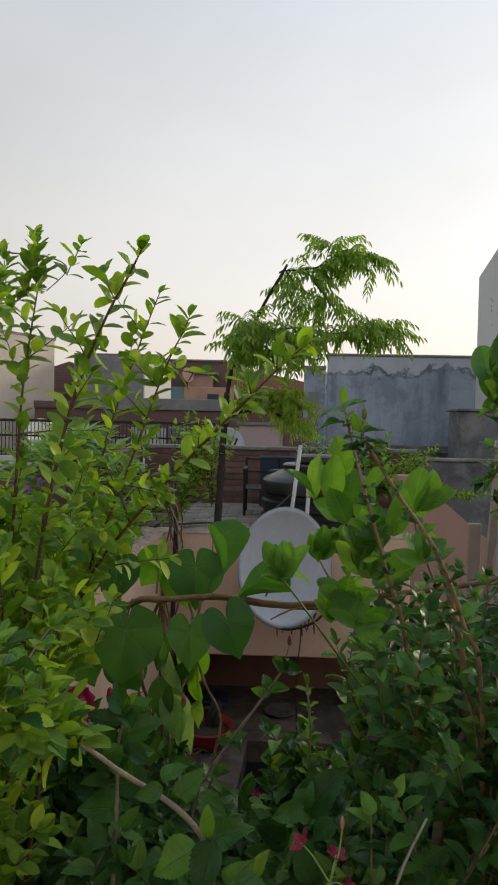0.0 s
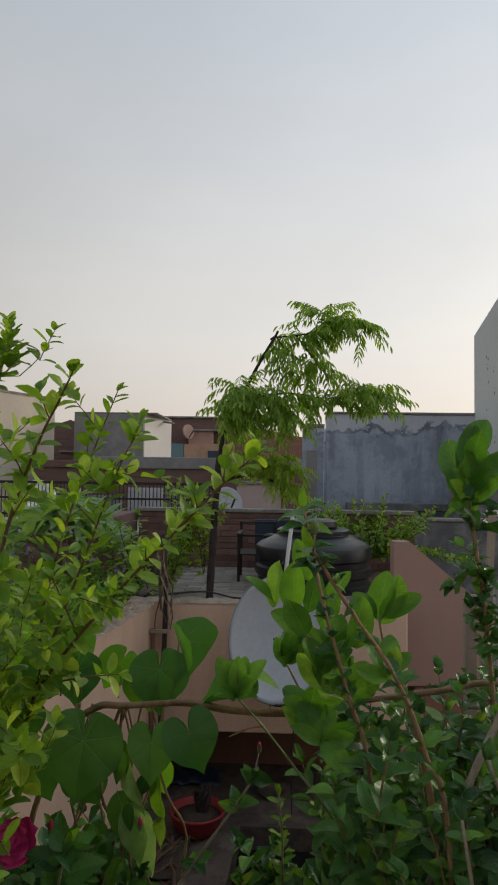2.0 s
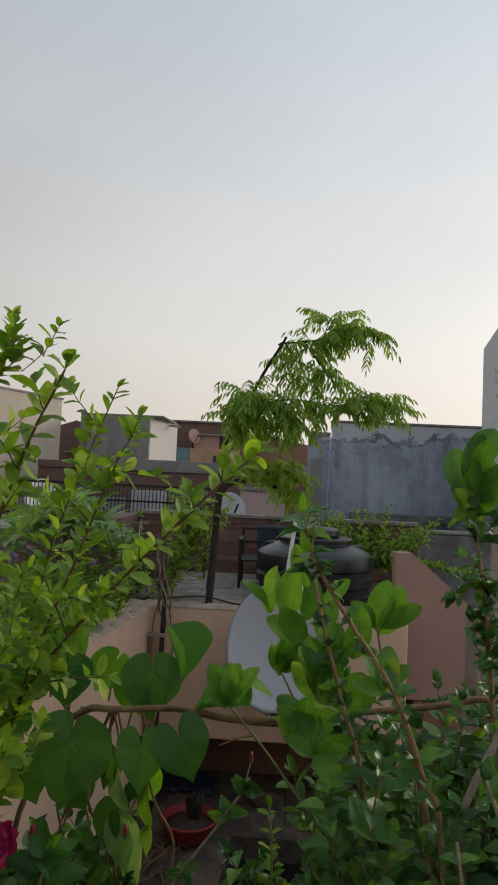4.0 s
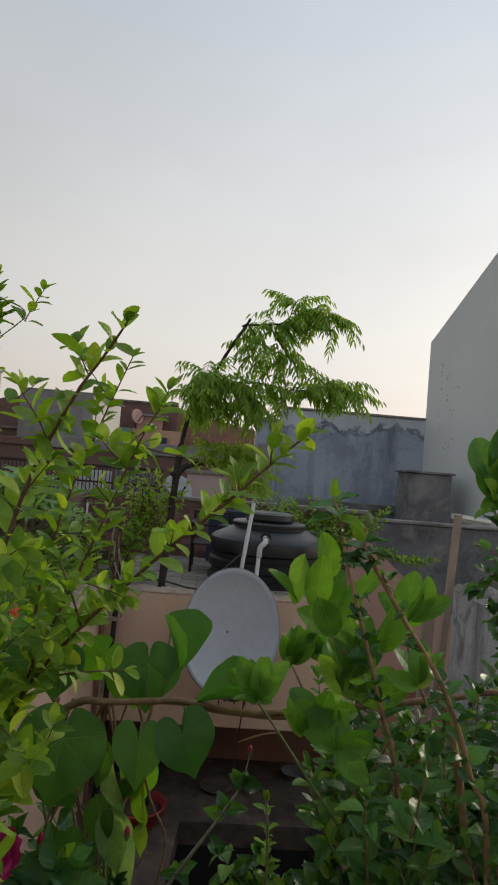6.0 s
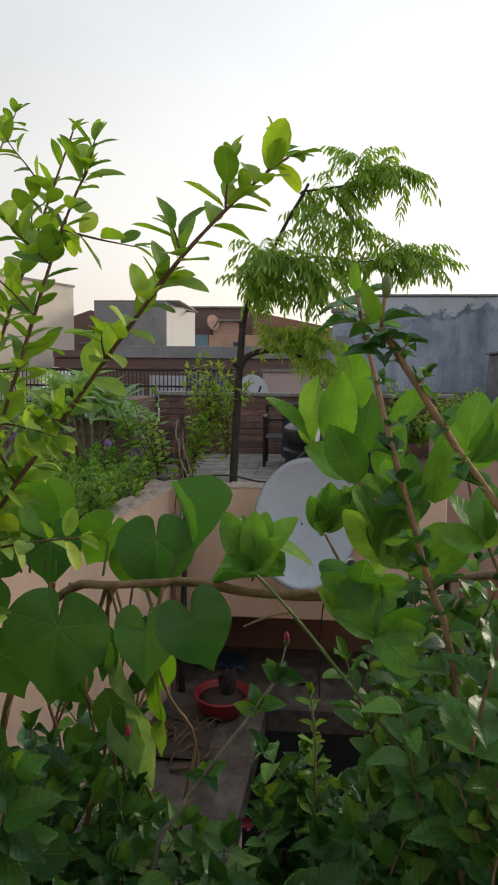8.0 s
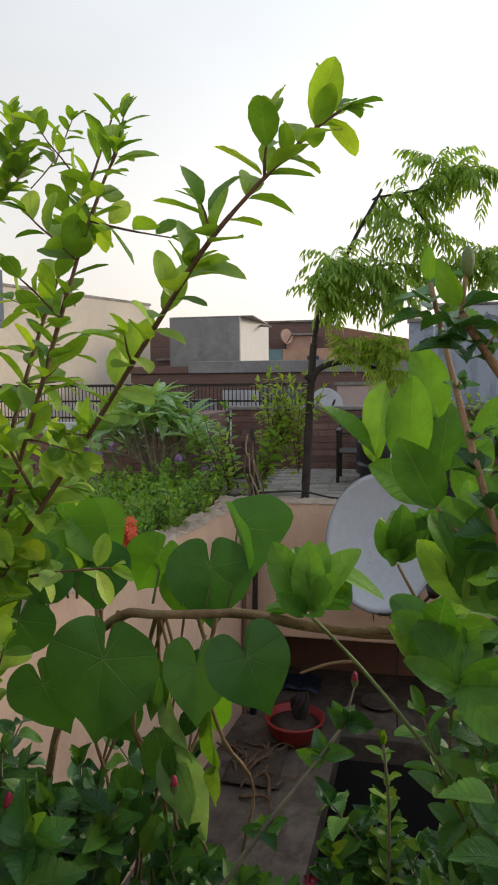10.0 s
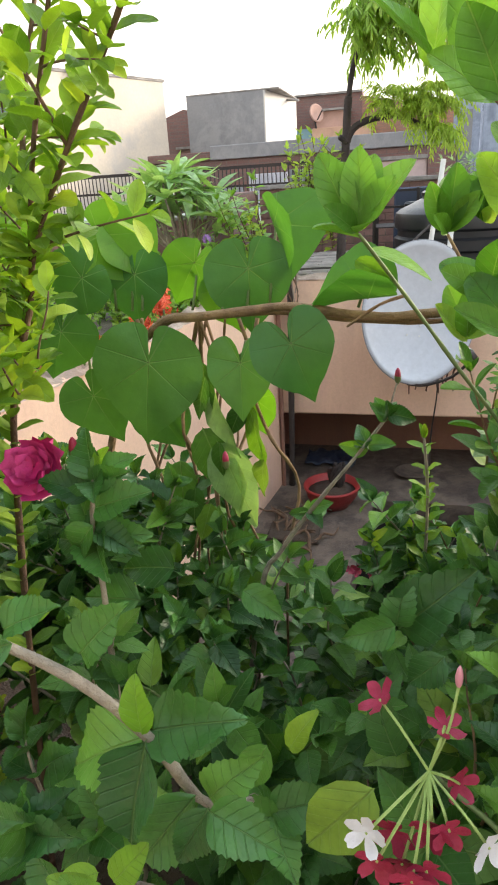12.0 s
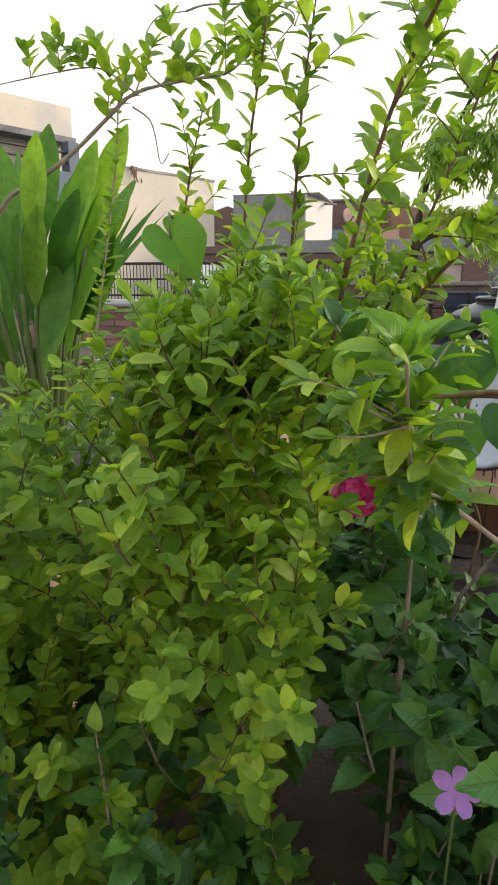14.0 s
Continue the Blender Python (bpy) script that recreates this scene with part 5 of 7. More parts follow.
def feather(v, f, uv, at, along, length, leaflet, pairs, sag):
    """One feathery leaf: a rachis that sags, with curved hanging leaflets in pairs."""
    p, d = Vector(at), Vector(along).normalized()
    step = length / pairs
    for i in range(pairs + 1):
        d = (d + Vector((0, 0, -sag / pairs))).normalized()
        q = p + d * step
        s_ = d.cross(Vector((0, 0, 1)))
        s_ = s_.normalized() if s_.length > 0.05 else Vector((1, 0, 0))
        for sgn in (-1, 1) if i < pairs else (0,):
            o = (s_ * sgn * 0.8 + d * (0.55 if sgn else 1.0) + Vector((0, 0, -0.3)) + Vector([random.uniform(-0.2, 0.2) for _ in range(3)])).normalized()
            ln = leaflet * random.uniform(0.75, 1.1) * (1 - 0.3 * (i / pairs) ** 3)
            wd = (d - o * d.dot(o)) * 0.8 + Vector([random.uniform(-0.5, 0.5) for _ in range(3)])
            wd = (wd - o * wd.dot(o)).normalized()
            a, k = Vector(q), len(v)
            for j, wj in enumerate((0.02, 0.088, 0.075, 0.0)):
                w_ = wd * wj * leaflet
                v += [tuple(a + w_), tuple(a - w_)]
                uv += [(wj * 8, j / 3), (-wj * 8, j / 3)]
                o = (o + Vector((0, 0, -0.3))).normalized()
                a = a + o * ln / 3
            f += [(k + 2 * j, k + 2 * j + 1, k + 2 * j + 3, k + 2 * j + 2) for j in range(3)]
        k = len(v)
        w_ = s_ * 0.0018
        v += [tuple(p - w_), tuple(p + w_), tuple(q + w_), tuple(q - w_)]
        uv += [(0, 0)] * 4
        f.append((k, k + 1, k + 2, k + 3))
        p = q


def crown(name, courses, mat, label, leaflet, reach):
    """Feathery leaves set along boughs, thicker towards their ends."""
    v, f, uv = [], [], []
    for pts, _, n in courses:
        line = smooth_line(pts, 4)
        for _ in range(int(n * 1.35)):
            k = random.random() ** 0.85 * (len(line) - 1.01)
            i = int(k)
            d = (line[i + 1] - line[i]).normalized()
            a = random.uniform(0, 6.28)
            out = d * 0.45 + Vector((math.cos(a), 0.8 * math.sin(a), random.uniform(-0.4, 0.55)))
            at = line[i].lerp(line[i + 1], k - i)
            low = at.x < 0.4 and at.z < 2.48            # the old inner leaves hang straight down
            if low and at.x < 0.08:
                out.x *= 0.35
            feather(v, f, uv, at, out, reach * random.uniform(0.65, 1.2), leaflet, random.randint(6, 8), random.uniform(0.5, 1.7) if low else random.uniform(0.2, 1.5))
    ob = new(name, leaf_mesh(name, (v, f, uv), mat))
    hang(ob, tree)
    tagged(ob, label, kind="stuff")


crown("crown", boughs, NEEM_LEAF, "drooping feathery green leaves", 0.08, 0.2)
young = [([(0.0, 4.5, 1.87), (0.06, 4.46, 1.96), (0.1, 4.44, 2.0)], 0, 26), ([(0.1, 4.5, 1.875), (0.2, 4.46, 1.97), (0.27, 4.45, 2.0)], 0, 40), ([(0.2, 4.48, 1.85), (0.3, 4.45, 1.93), (0.35, 4.44, 1.93)], 0, 36), ([(0.22, 4.48, 1.84), (0.33, 4.46, 1.82), (0.37, 4.45, 1.80)], 0, 32)]
crown("young_crown", young, NEEM_YOUNG, "pale yellow green young leaves", 0.048, 0.13)


# ---- garden on the side deck ----
def pot(name, at, r, h, mat, label, cat="pot"):
    o = thing(name, at, label, cat)
    x, y, z = at
    part("body", lathe(bmesh.new(), [(r * 0.7, 0), (r * 0.95, h * 0.85), (r * 1.05, h * 0.86), (r * 1.05, h), (r * 0.9, h), (r * 0.85, h * 0.85)], (x, y, z), 24), mat, o, smooth=False)
    part("soil", lathe(bmesh.new(), [(r * 0.84, h * 0.86), (r * 0.4, h * 0.9), (0.002, h * 0.9)], (x, y, z), 16, False), SOIL, o)
    return o


pot("red_pot", (-0.86, 2.35, DECK), 0.09, 0.07, RED_PLASTIC, "red plastic pot on the side wall")

# long-leaved shrub tree with rosettes
pl = Plant("rosette_tree", (-1.12, 4.65, DECK), "small tree with rosettes of long grey green leaves", "tree", GREY_BARK)
for k in range(26):
    a = random.uniform(0, 6.28)
    q = random.random() ** 0.5
    tip = Vector((-1.15 + 0.40 * q * math.cos(a), 4.65 + 0.32 * q * math.sin(a), 1.70 - 0.30 * q * q + random.uniform(-0.1, 0.05)))
    pl.stem([(-1.10, 4.65, DECK), (-1.12 + 0.1 * math.cos(a), 4.65 + 0.1 * math.sin(a), 1.28), tip], 0.016 if k < 4 else 0.009, 0.006)
    for j in range(13):
        b5 = j * 2.4 + random.uniform(-0.3, 0.3)
        e = random.uniform(-0.35, 0.95)
        o = Vector((math.cos(b5) * math.cos(e), math.sin(b5) * math.cos(e), math.sin(e)))
        pl.leaf("lance", tip, o, Vector((0, 0, 1)) + 0.3 * o, random.uniform(0.18, 0.26))
pl.finish(240)

gs = Plant("green_shrub", (-0.62, 4.55, DECK), "light green leafy shrub beside the stake", "shrub", BARK)
for k in range(26):
    gs.twig((random.uniform(-0.40, -0.2), random.uniform(4.5, 4.66), random.uniform(DECK + 0.1, DECK + 0.36)), (random.uniform(-0.35, 0.3), random.uniform(-0.3, 0.3), 1), random.uniform(0.2, 0.4), "droop", 0.04, 0.085, 0.0035, lift=0.0)
for k in range(22):
    a = random.uniform(0, 6.28)
    gs.twig((-0.56 + 0.12 * math.cos(a), 4.55 + 0.1 * math.sin(a), DECK + 0.12 * random.random()), (0.5 * math.cos(a), 0.4 * math.sin(a), 1), random.uniform(0.25, 0.45), random.choice(["droop", "young"]), 0.035, 0.08, 0.004, lift=0.2)
for k in range(7):
    gs.twig((-0.32 + 0.2 * random.random(), 4.55, 1.5 + 0.15 * random.random()), (random.uniform(-0.6, 0.8), -0.2, random.uniform(0.1, 1)), 0.2, "droop", 0.03, 0.075, 0.003, lift=0.0)
gs.finish(200)

lo = Plant("low_herbs", (-0.95, 3.6, DECK), "low green herbs spilling along the wall top", "herbs", GREEN_STEM)
for k in range(520):
    y = random.uniform(2.5, 4.5)
    x = -0.50 - 0.136 * (WALL_Y - y) - random.uniform(0.02, 0.85)
    lush = noise.noise((x * 3.1, y * 3.1, 2.0))
    if lush < -0.16:
        continue
    lo.twig((x, y, DECK), (random.uniform(-0.5, 0.6), random.uniform(-0.6, 0.3), 1), random.uniform(0.08, 0.2) * (1 + 0.8 * lush), "small" if lush < 0.1 else "young", 0.02, random.uniform(0.03, 0.062), 0.0025)
lo.finish(280)


def blossoms(name, spots, mat, label, size, n=12, stem_to=DECK):
    for at in spots:
        o = thing(name, (at[0], at[1], stem_to), label, "flower", name + " clusters")
        part("stalk", tube(bmesh.new(), [(at[0], at[1], stem_to), at], 0.004, sides=5), GREEN_STEM, o)
        for k in range(n):
            d = Vector([random.gauss(0, 1) for _ in range(3)]).normalized()
            c = Vector(at) + d * size * random.uniform(0.5, 1.3)
            bm = bmesh.new()
            u = d.orthogonal().normalized()
            w2 = d.cross(u)
            for q in range(5):
                a = q * 1.2566
                r_ = u * math.cos(a) + w2 * math.sin(a)
                t_ = d.cross(r_)
                vs = [bm.verts.new(c), bm.verts.new(c + r_ * size * 0.3 + t_ * size * 0.14 + d * size * 0.05), bm.verts.new(c + r_ * size * 0.55 - d * size * 0.02), bm.verts.new(c + r_ * size * 0.3 - t_ * size * 0.14 + d * size * 0.05)]
                bm.faces.new(vs)
            part("blossom", bm, mat, o)


blossoms("orange_blossom", [(-0.60, 2.88, 1.265), (-0.57, 2.84, 1.235), (-0.64, 2.8, 1.2), (-0.64, 2.42, 1.22), (-0.70, 2.5, 1.2), (-1.32, 3.9, 1.24)], ORANGE_PETAL, "orange blossom cluster on a low plant", 0.04, 16)
blossoms("lilac_blossom", [(-1.42, 4.3, 1.38), (-1.25, 4.3, 1.40), (-1.32, 4.25, 1.36), (-0.70, 4.3, 1.29), (-0.86, 4.3, 1.34), (-1.55, 4.2, 1.36)], LILAC_PETAL, "pale lilac blossom cluster on a low plant", 0.028)
gc = Plant("orange_bush", (-0.9, 2.9, DECK), "fine leaved green bush with orange flowers", "bush", GREEN_STEM)
for k in range(70):
    gc.twig((random.uniform(-1.3, -0.72), random.uniform(2.2, 3.5), DECK), (random.uniform(-0.5, 0.5), random.uniform(-0.5, 0.5), 1), random.uniform(0.06, 0.2), "small", 0.015, 0.03, 0.002)
gc.finish(200)
tk2 = Plant("tank_shrub", (0.95, 5.3, DECK), "feathery green shrub growing beside the tank", "shrub", BARK)
for k in range(60):
    a = random.uniform(0, 6.28)
    tk2.twig((1.02 + 0.1 * math.cos(a), 5.6 + 0.1 * math.sin(a), DECK + 0.15), (0.75 * math.cos(a), 0.5 * math.sin(a), 0.7), random.uniform(0.25, 0.55), "small", 0.028, 0.06, 0.004)
for k in range(14):
    tk2.twig((0.95 + 0.05 * k, 4.9 + 0.02 * k, 1.4 - 0.01 * k), (1, -0.2, -0.1 + 0.3 * random.random()), 0.16, "small", 0.02, 0.05, 0.003)
for k in range(12):
    tk2.twig((0.42 + 0.02 * k, 5.5, 1.45), (random.uniform(-0.4, 0.4), 0, 1), 0.22, "lance", 0.05, 0.09, 0.003)
tk2.finish(250)

# big paddle-leaved plant
pd = Plant("paddle_plant", (-1.22, 2.2, DECK), "large paddle-leaved plant with upright ribbed leaves", "plant", GREEN_STEM)
for k in range(30):
    a = random.uniform(0, 6.28)
    base = Vector((-1.18 + 0.05 * math.cos(a), 2.2 + 0.05 * math.sin(a), DECK))
    lean_ = Vector((0.34 * math.cos(a) - 0.06, 0.3 * math.sin(a), 1)).normalized()
    mid_ = base + lean_ * random.uniform(0.3, 0.66)
    pd.stem([base, base.lerp(mid_, 0.5) + Vector((0, 0, 0.03)), mid_], 0.011, 0.006)
    pd.leaf("strap", mid_, lean_ + Vector((0.3 * math.cos(a), 0.2 * math.sin(a), 0.1)), Vector((random.uniform(-0.6, 0.6), -1, 0.4)), random.uniform(0.2, 0.34))
# the fan of long leaves that shows above the shrub
for tx, ty, tz in ((-1.24, 2.25, 2.01), (-1.11, 2.2, 2.06), (-1.18, 2.12, 2.0), (-1.05, 2.22, 1.95), (-0.985, 2.16, 1.89), (-0.90, 2.2, 1.85), (-0.885, 2.1, 1.77), (-1.30, 2.2, 1.96), (-1.36, 2.15, 1.9), (-1.14, 2.3, 1.93), (-1.01, 2.3, 1.86), (-1.25, 2.08, 1.86), (-1.08, 2.06, 1.84), (-0.96, 2.05, 1.74), (-1.4, 2.25, 1.82)):
    foot = Vector((-1.16 + 0.12 * (tx + 1.16), 2.2, DECK))
    mid_ = Vector((tx * 0.5 - 0.58, ty, tz - random.uniform(0.34, 0.42)))
    pd.stem([foot, foot.lerp(mid_, 0.5), mid_], 0.01, 0.006)
    pd.leaf("strap", mid_, Vector((tx, ty, tz)) - mid_, Vector((random.uniform(-0.8, 0.8), -1, 0.3)), (Vector((tx, ty, tz)) - mid_).length)
for k in range(12):
    a = random.uniform(0, 6.28)
    pd.leaf("blade", (-1.22, 2.2, DECK + 0.2), (math.cos(a) * 0.7, math.sin(a) * 0.6, 1), (0, -1, 0.5), random.uniform(0.5, 0.8))
pd.finish(60)

# ---- planting trough along the roof edge ----
solid("planter_trough", bx(-1.6, 1.1, 0.92, 1.86, 0.0, 0.60, 0.01), CONCRETE, "cement planting trough along the roof edge", "planter")
solid("planter_soil", bx(-1.56, 1.06, 0.96, 1.82, 0.602, 0.66), SOIL, "dark soil in the trough", "soil")
# added wall, never in view: holds rear skylight off the near foliage
solid("wall_sky_blocker", bx(-3, 3, -1.35, -1.2, 0.002, 2.9, 0.01), CREAM, "plain cream wall added unseen behind the terrace to block rear skylight", "wall")
solid("roof_floor", bx(-3, 3, -4, 0.9, -0.15, 0.0), CONCRETE, "cement floor of the roof terrace", "floor")
SOIL_Z = 0.655

# tall small-leaved shrub
sh = Plant("small_leaved_shrub", (-0.35, 1.3, SOIL_Z), "tall shrub with small glossy paired leaves on arching twigs", "shrub", BARK)
main = [
    # the long shoot that leans out, then the upright ones
    [(-0.15, 1.395, 1.465), (-0.135, 1.40, 1.51), (-0.113, 1.388, 1.56), (-0.05, 1.36, 1.64), (0.008, 1.334, 1.705), (0.06, 1.30, 1.76), (0.107, 1.263, 1.806), (0.137, 1.244, 1.836), (0.17, 1.245, 1.87), (0.199, 1.25, 1.897), (0.215, 1.257, 1.91)],
    [(-0.21, 1.38, 1.1), (-0.17, 1.38, 1.38), (-0.15, 1.39, 1.46), (-0.135, 1.40, 1.51), (-0.115, 1.39, 1.58), (-0.085, 1.37, 1.65), (-0.045, 1.36, 1.75), (-0.01, 1.36, 1.85), (0.012, 1.36, 1.905), (0.028, 1.36, 1.935)],
    [(-0.30, 1.36, 0.95), (-0.255, 1.36, 1.3), (-0.235, 1.36, 1.6), (-0.222, 1.36, 1.817), (-0.215, 1.37, 1.91), (-0.205, 1.38, 2.0)],
    [(-0.28, 1.3, 0.95), (-0.2, 1.28, 1.3), (-0.15, 1.25, 1.62), (-0.101, 1.219, 1.811), (-0.046, 1.17, 1.917), (-0.01, 1.13, 1.96), (0.015, 1.10, 1.99)],
    [(-0.115, 1.39, 1.58), (-0.125, 1.42, 1.66), (-0.11, 1.46, 1.78), (-0.07, 1.49, 1.92), (-0.035, 1.5, 2.02)],
    [(-0.40, 1.4, 0.95), (-0.33, 1.4, 1.4), (-0.30, 1.4, 1.8), (-0.28, 1.4, 1.93), (-0.273, 1.4, 2.02)],
    [(-0.5, 1.4, 0.95), (-0.44, 1.42, 1.5), (-0.40, 1.42, 1.75), (-0.37, 1.42, 1.88)],
]
for i, pts in enumerate(main):
    forked = i in (0, 4)                              # these spring from the second shoot
    line = sh.stem(pts if forked else [(pts[0][0] - 0.05, pts[0][1], SOIL_Z)] + pts, 0.0032 if forked else 0.0044, 0.0010)
    sh.dress(line, "small", 0.016, 0.038, 0.06 if forked else 0.3, lift=0.75)
    for k in range(int(len(line) * (0.1 if forked else 0.3)), len(line) - (6 if i == 3 else 2), 4 if i == 0 else 2):
        d = (line[k + 1] - line[k]).normalized()
        o = (d * 0.7 + Vector([random.uniform(-1, 1) for _ in range(3)]) * 0.8).normalized()
        q = k / len(line)
        sh.twig(line[k], o, random.uniform(0.02, 0.045) if i == 0 else random.uniform(0.035, 0.085) if i in (1, 4) else random.uniform(0.07, 0.15) * (1.25 - (1.0 if i == 3 else 0.6) * q), "small", 0.017, 0.036, 0.0012, lift=0.8)
# two side twigs low on the leaning shoot
for pts in ([(-0.05, 1.36, 1.64), (-0.06, 1.34, 1.68), (-0.08, 1.33, 1.73)], [(-0.113, 1.388, 1.56), (-0.05, 1.38, 1.575), (0.01, 1.37, 1.585)]):
    sh.dress(sh.stem(pts, 0.002, 0.001), "small", 0.02, 0.038, 0.2)
for k in range(400):
    x = random.uniform(-0.95, -0.15)
    y = random.uniform(1.1, 1.62)
    top = 1.69 - 0.42 * max(0, -0.22 - x) - 0.5 * max(0, x + 0.24) + random.uniform(-0.12, 0.05) - 0.15 * max(0.0, 1.3 - y)
    z = top - random.random() ** 1.5 * 0.75
    if x > 0.18 - 0.65 * (y - 0.72):                  # open beside the forked shoot
        continue
    if (x > -0.36 and z < 1.52 and (random.random() < 0.68 or y > 1.42)) or (x > -0.55 and y > 1.38 and z < 1.56 and random.random() < 0.75):
        continue
    ln = random.uniform(0.13, 0.24)
    sh.twig((x, y, z - ln), (random.uniform(-0.8, 0.8 if x < -0.36 else 0.0), random.uniform(-0.9, 0.4), 1), ln, "small", 0.0165, random.uniform(0.036, 0.05), 0.0013)
for k in range(130):
    y = random.uniform(1.14, 1.5)
    x = random.uniform(-0.42, 0.15 - 0.65 * (y - 0.72))
    sh.twig((x, y, random.uniform(1.40, 1.6 - 0.6 * max(0.0, -0.22 - x))), (random.uniform(-0.6, 0.5), random.uniform(-0.6, 0.4), 1), random.uniform(0.06, 0.13), "small", 0.016, 0.04, 0.0013, lift=0.8)
# thick leafage round the foot of the fork, and lower on the near side
for k in range(90):
    y = random.uniform(1.2, 1.6)
    x = random.uniform(-0.34, -0.12 - 0.6 * (y - 1.4))
    sh.twig((x, y, random.uniform(1.4, 1.545 - 0.4 * max(0.0, -0.24 - x))), (random.uniform(-0.7, 0.4), random.uniform(-0.7, 0.5), random.uniform(0.4, 1)), random.uniform(0.05, 0.1), "small", 0.016, random.uniform(0.034, 0.044), 0.0012, lift=0.7)
for k in range(28):
    sh.twig((random.uniform(-0.32, -0.13), random.uniform(1.3, 1.5), random.uniform(1.53, 1.67)), (random.uniform(-0.7, 0.6), random.uniform(-0.6, 0.5), random.uniform(0.5, 1)), random.uniform(0.05, 0.1), "small", 0.017, random.uniform(0.032, 0.042), 0.0012, lift=0.7)
for k in range(80):
    sh.twig((random.uniform(-0.36, -0.17), random.uniform(1.04, 1.3), random.uniform(1.06, 1.36)), (random.uniform(-0.7, 0.5), random.uniform(-0.8, 0.3), random.uniform(0.3, 1)), random.uniform(0.06, 0.12), "small", 0.016, random.uniform(0.032, 0.042), 0.0012, lift=0.7)
sh.finish(300)

# climber that arches over from the side wall
ac = Plant("arching_climber", (-1.2, 2.0, DECK), "climber arching over on one pale woody stem with tendrils", "climber", GREY_BARK)
line = ac.stem([(-1.35, 2.02, DECK), (-1.28, 2.0, 1.5), (-1.119, 2.0, 1.807), (-1.015, 2.0, 1.871), (-0.9, 2.0, 1.937), (-0.805, 2.0, 2.007), (-0.731, 2.0, 2.056), (-0.606, 2.0, 2.074), (-0.513, 2.0, 2.081), (-0.461, 2.0, 2.116), (-0.411, 2.0, 2.166)], 0.0085, 0.002)
ac.dress(line[len(line) * 3 // 5:], "small", 0.028, 0.066, 0.2, lift=0.9)
for k in range(len(line) // 2, len(line) - 2, 2):
    ac.twig(line[k], (random.uniform(-0.2, 0.7), random.uniform(-0.3, 0.3), random.uniform(0.3, 1)), random.uniform(0.07, 0.15), "small", 0.022, 0.06, 0.002, lift=0.9)
for pts in ([(-0.731, 2.0, 2.056), (-0.79, 2.0, 2.10), (-0.842, 2.0, 2.117), (-0.946, 2.0, 2.112), (-1.086, 2.0, 2.098)], [(-0.661, 2.0, 2.063), (-0.70, 2.0, 2.10), (-0.692, 2.0, 2.14), (-0.70, 2.0, 2.17), (-0.669, 2.0, 2.205), (-0.602, 2.0, 2.21)],
            [(-0.739, 2.0, 2.027), (-0.70, 2.0, 2.0), (-0.686, 2.0, 1.964), (-0.674, 2.0, 1.903), (-0.652, 2.0, 1.926)], [(-0.602, 2.0, 2.21), (-0.56, 2.0, 2.218), (-0.50, 2.0, 2.214), (-0.404, 2.0, 2.204), (-0.359, 2.0, 2.175), (-0.411, 2.0, 2.12)]):
    ac.stem(pts, 0.0024, 0.0014)
for at in ((-0.80, 2.0, 2.10), (-0.86, 2.0, 2.115), (-0.92, 2.0, 2.11), (-1.0, 2.0, 2.105), (-0.83, 2.0, 2.11)):
    ac.twig(at, (random.uniform(-0.6, 0.4), -0.2, random.uniform(0.2, 1)), random.uniform(0.05, 0.09), "small", 0.02, 0.055, 0.0016, lift=0.9)
ac.twig((-0.36, 2.0, 2.16), (0.35, 0, 1), 0.085, "small", 0.022, 0.055, 0.002, lift=0.5)
bine = ac.stem([(-1.0, 2.1, DECK), (-0.90, 2.06, 1.5), (-0.84, 2.04, 1.75), (-0.80, 2.02, 1.9), (-0.775, 2.0, 2.04)], 0.004, 0.002)
ac.dress(bine, "small", 0.018, 0.05, 0.2)
ac.finish(240)

# heart-leaved climber on a horizontal branch
vine = Plant("heart_leaved_climber", (-0.1, 1.64, SOIL_Z), "climber with large heart-shaped leaves on a woody stem", "climber", VINE_BARK)
vine.stem([(-0.30, 1.66, SOIL_Z), (-0.24, 1.68, 1.15), (-0.17, 1.67, 1.36), (-0.10, 1.645, 1.435), (-0.044, 1.63, 1.446), (0.028, 1.62, 1.455), (0.075, 1.62, 1.460), (0.127, 1.62, 1.453), (0.19, 1.62, 1.446), (0.247, 1.62, 1.449), (0.309, 1.62, 1.457), (0.54, 1.6, 1.50), (0.62, 1.6, 1.515), (0.80, 1.6, 1.505)], 0.0062, 0.0058)
vine.stem([(0.02, 1.635, 1.449), (0.09, 1.635, 1.450), (0.146, 1.632, 1.441), (0.25, 1.628, 1.438), (0.33, 1.625, 1.448)], 0.0042, 0.0036)
for k in range(12):
    x = random.uniform(-0.14, 0.04)
    pts = [Vector((x, 1.65, 1.44))]
    for z in (1.36, 1.28, 1.18, 1.05, 0.7):
        pts.append(Vector((pts[-1].x + random.uniform(-0.035, 0.035), 1.66 + random.uniform(-0.03, 0.03), z)))
    vine.stem(pts, random.uniform(0.0016, 0.0035), 0.002)
for k in range(14):
    at = Vector((random.uniform(-0.12, 0.05), random.uniform(1.6, 1.68), random.uniform(1.18, 1.4)))
    vine.leaf("creeper", at, (random.uniform(-0.4, 0.4), -0.2, -1), (random.uniform(-0.6, 0.6), -1, 0.3), random.uniform(0.05, 0.085))
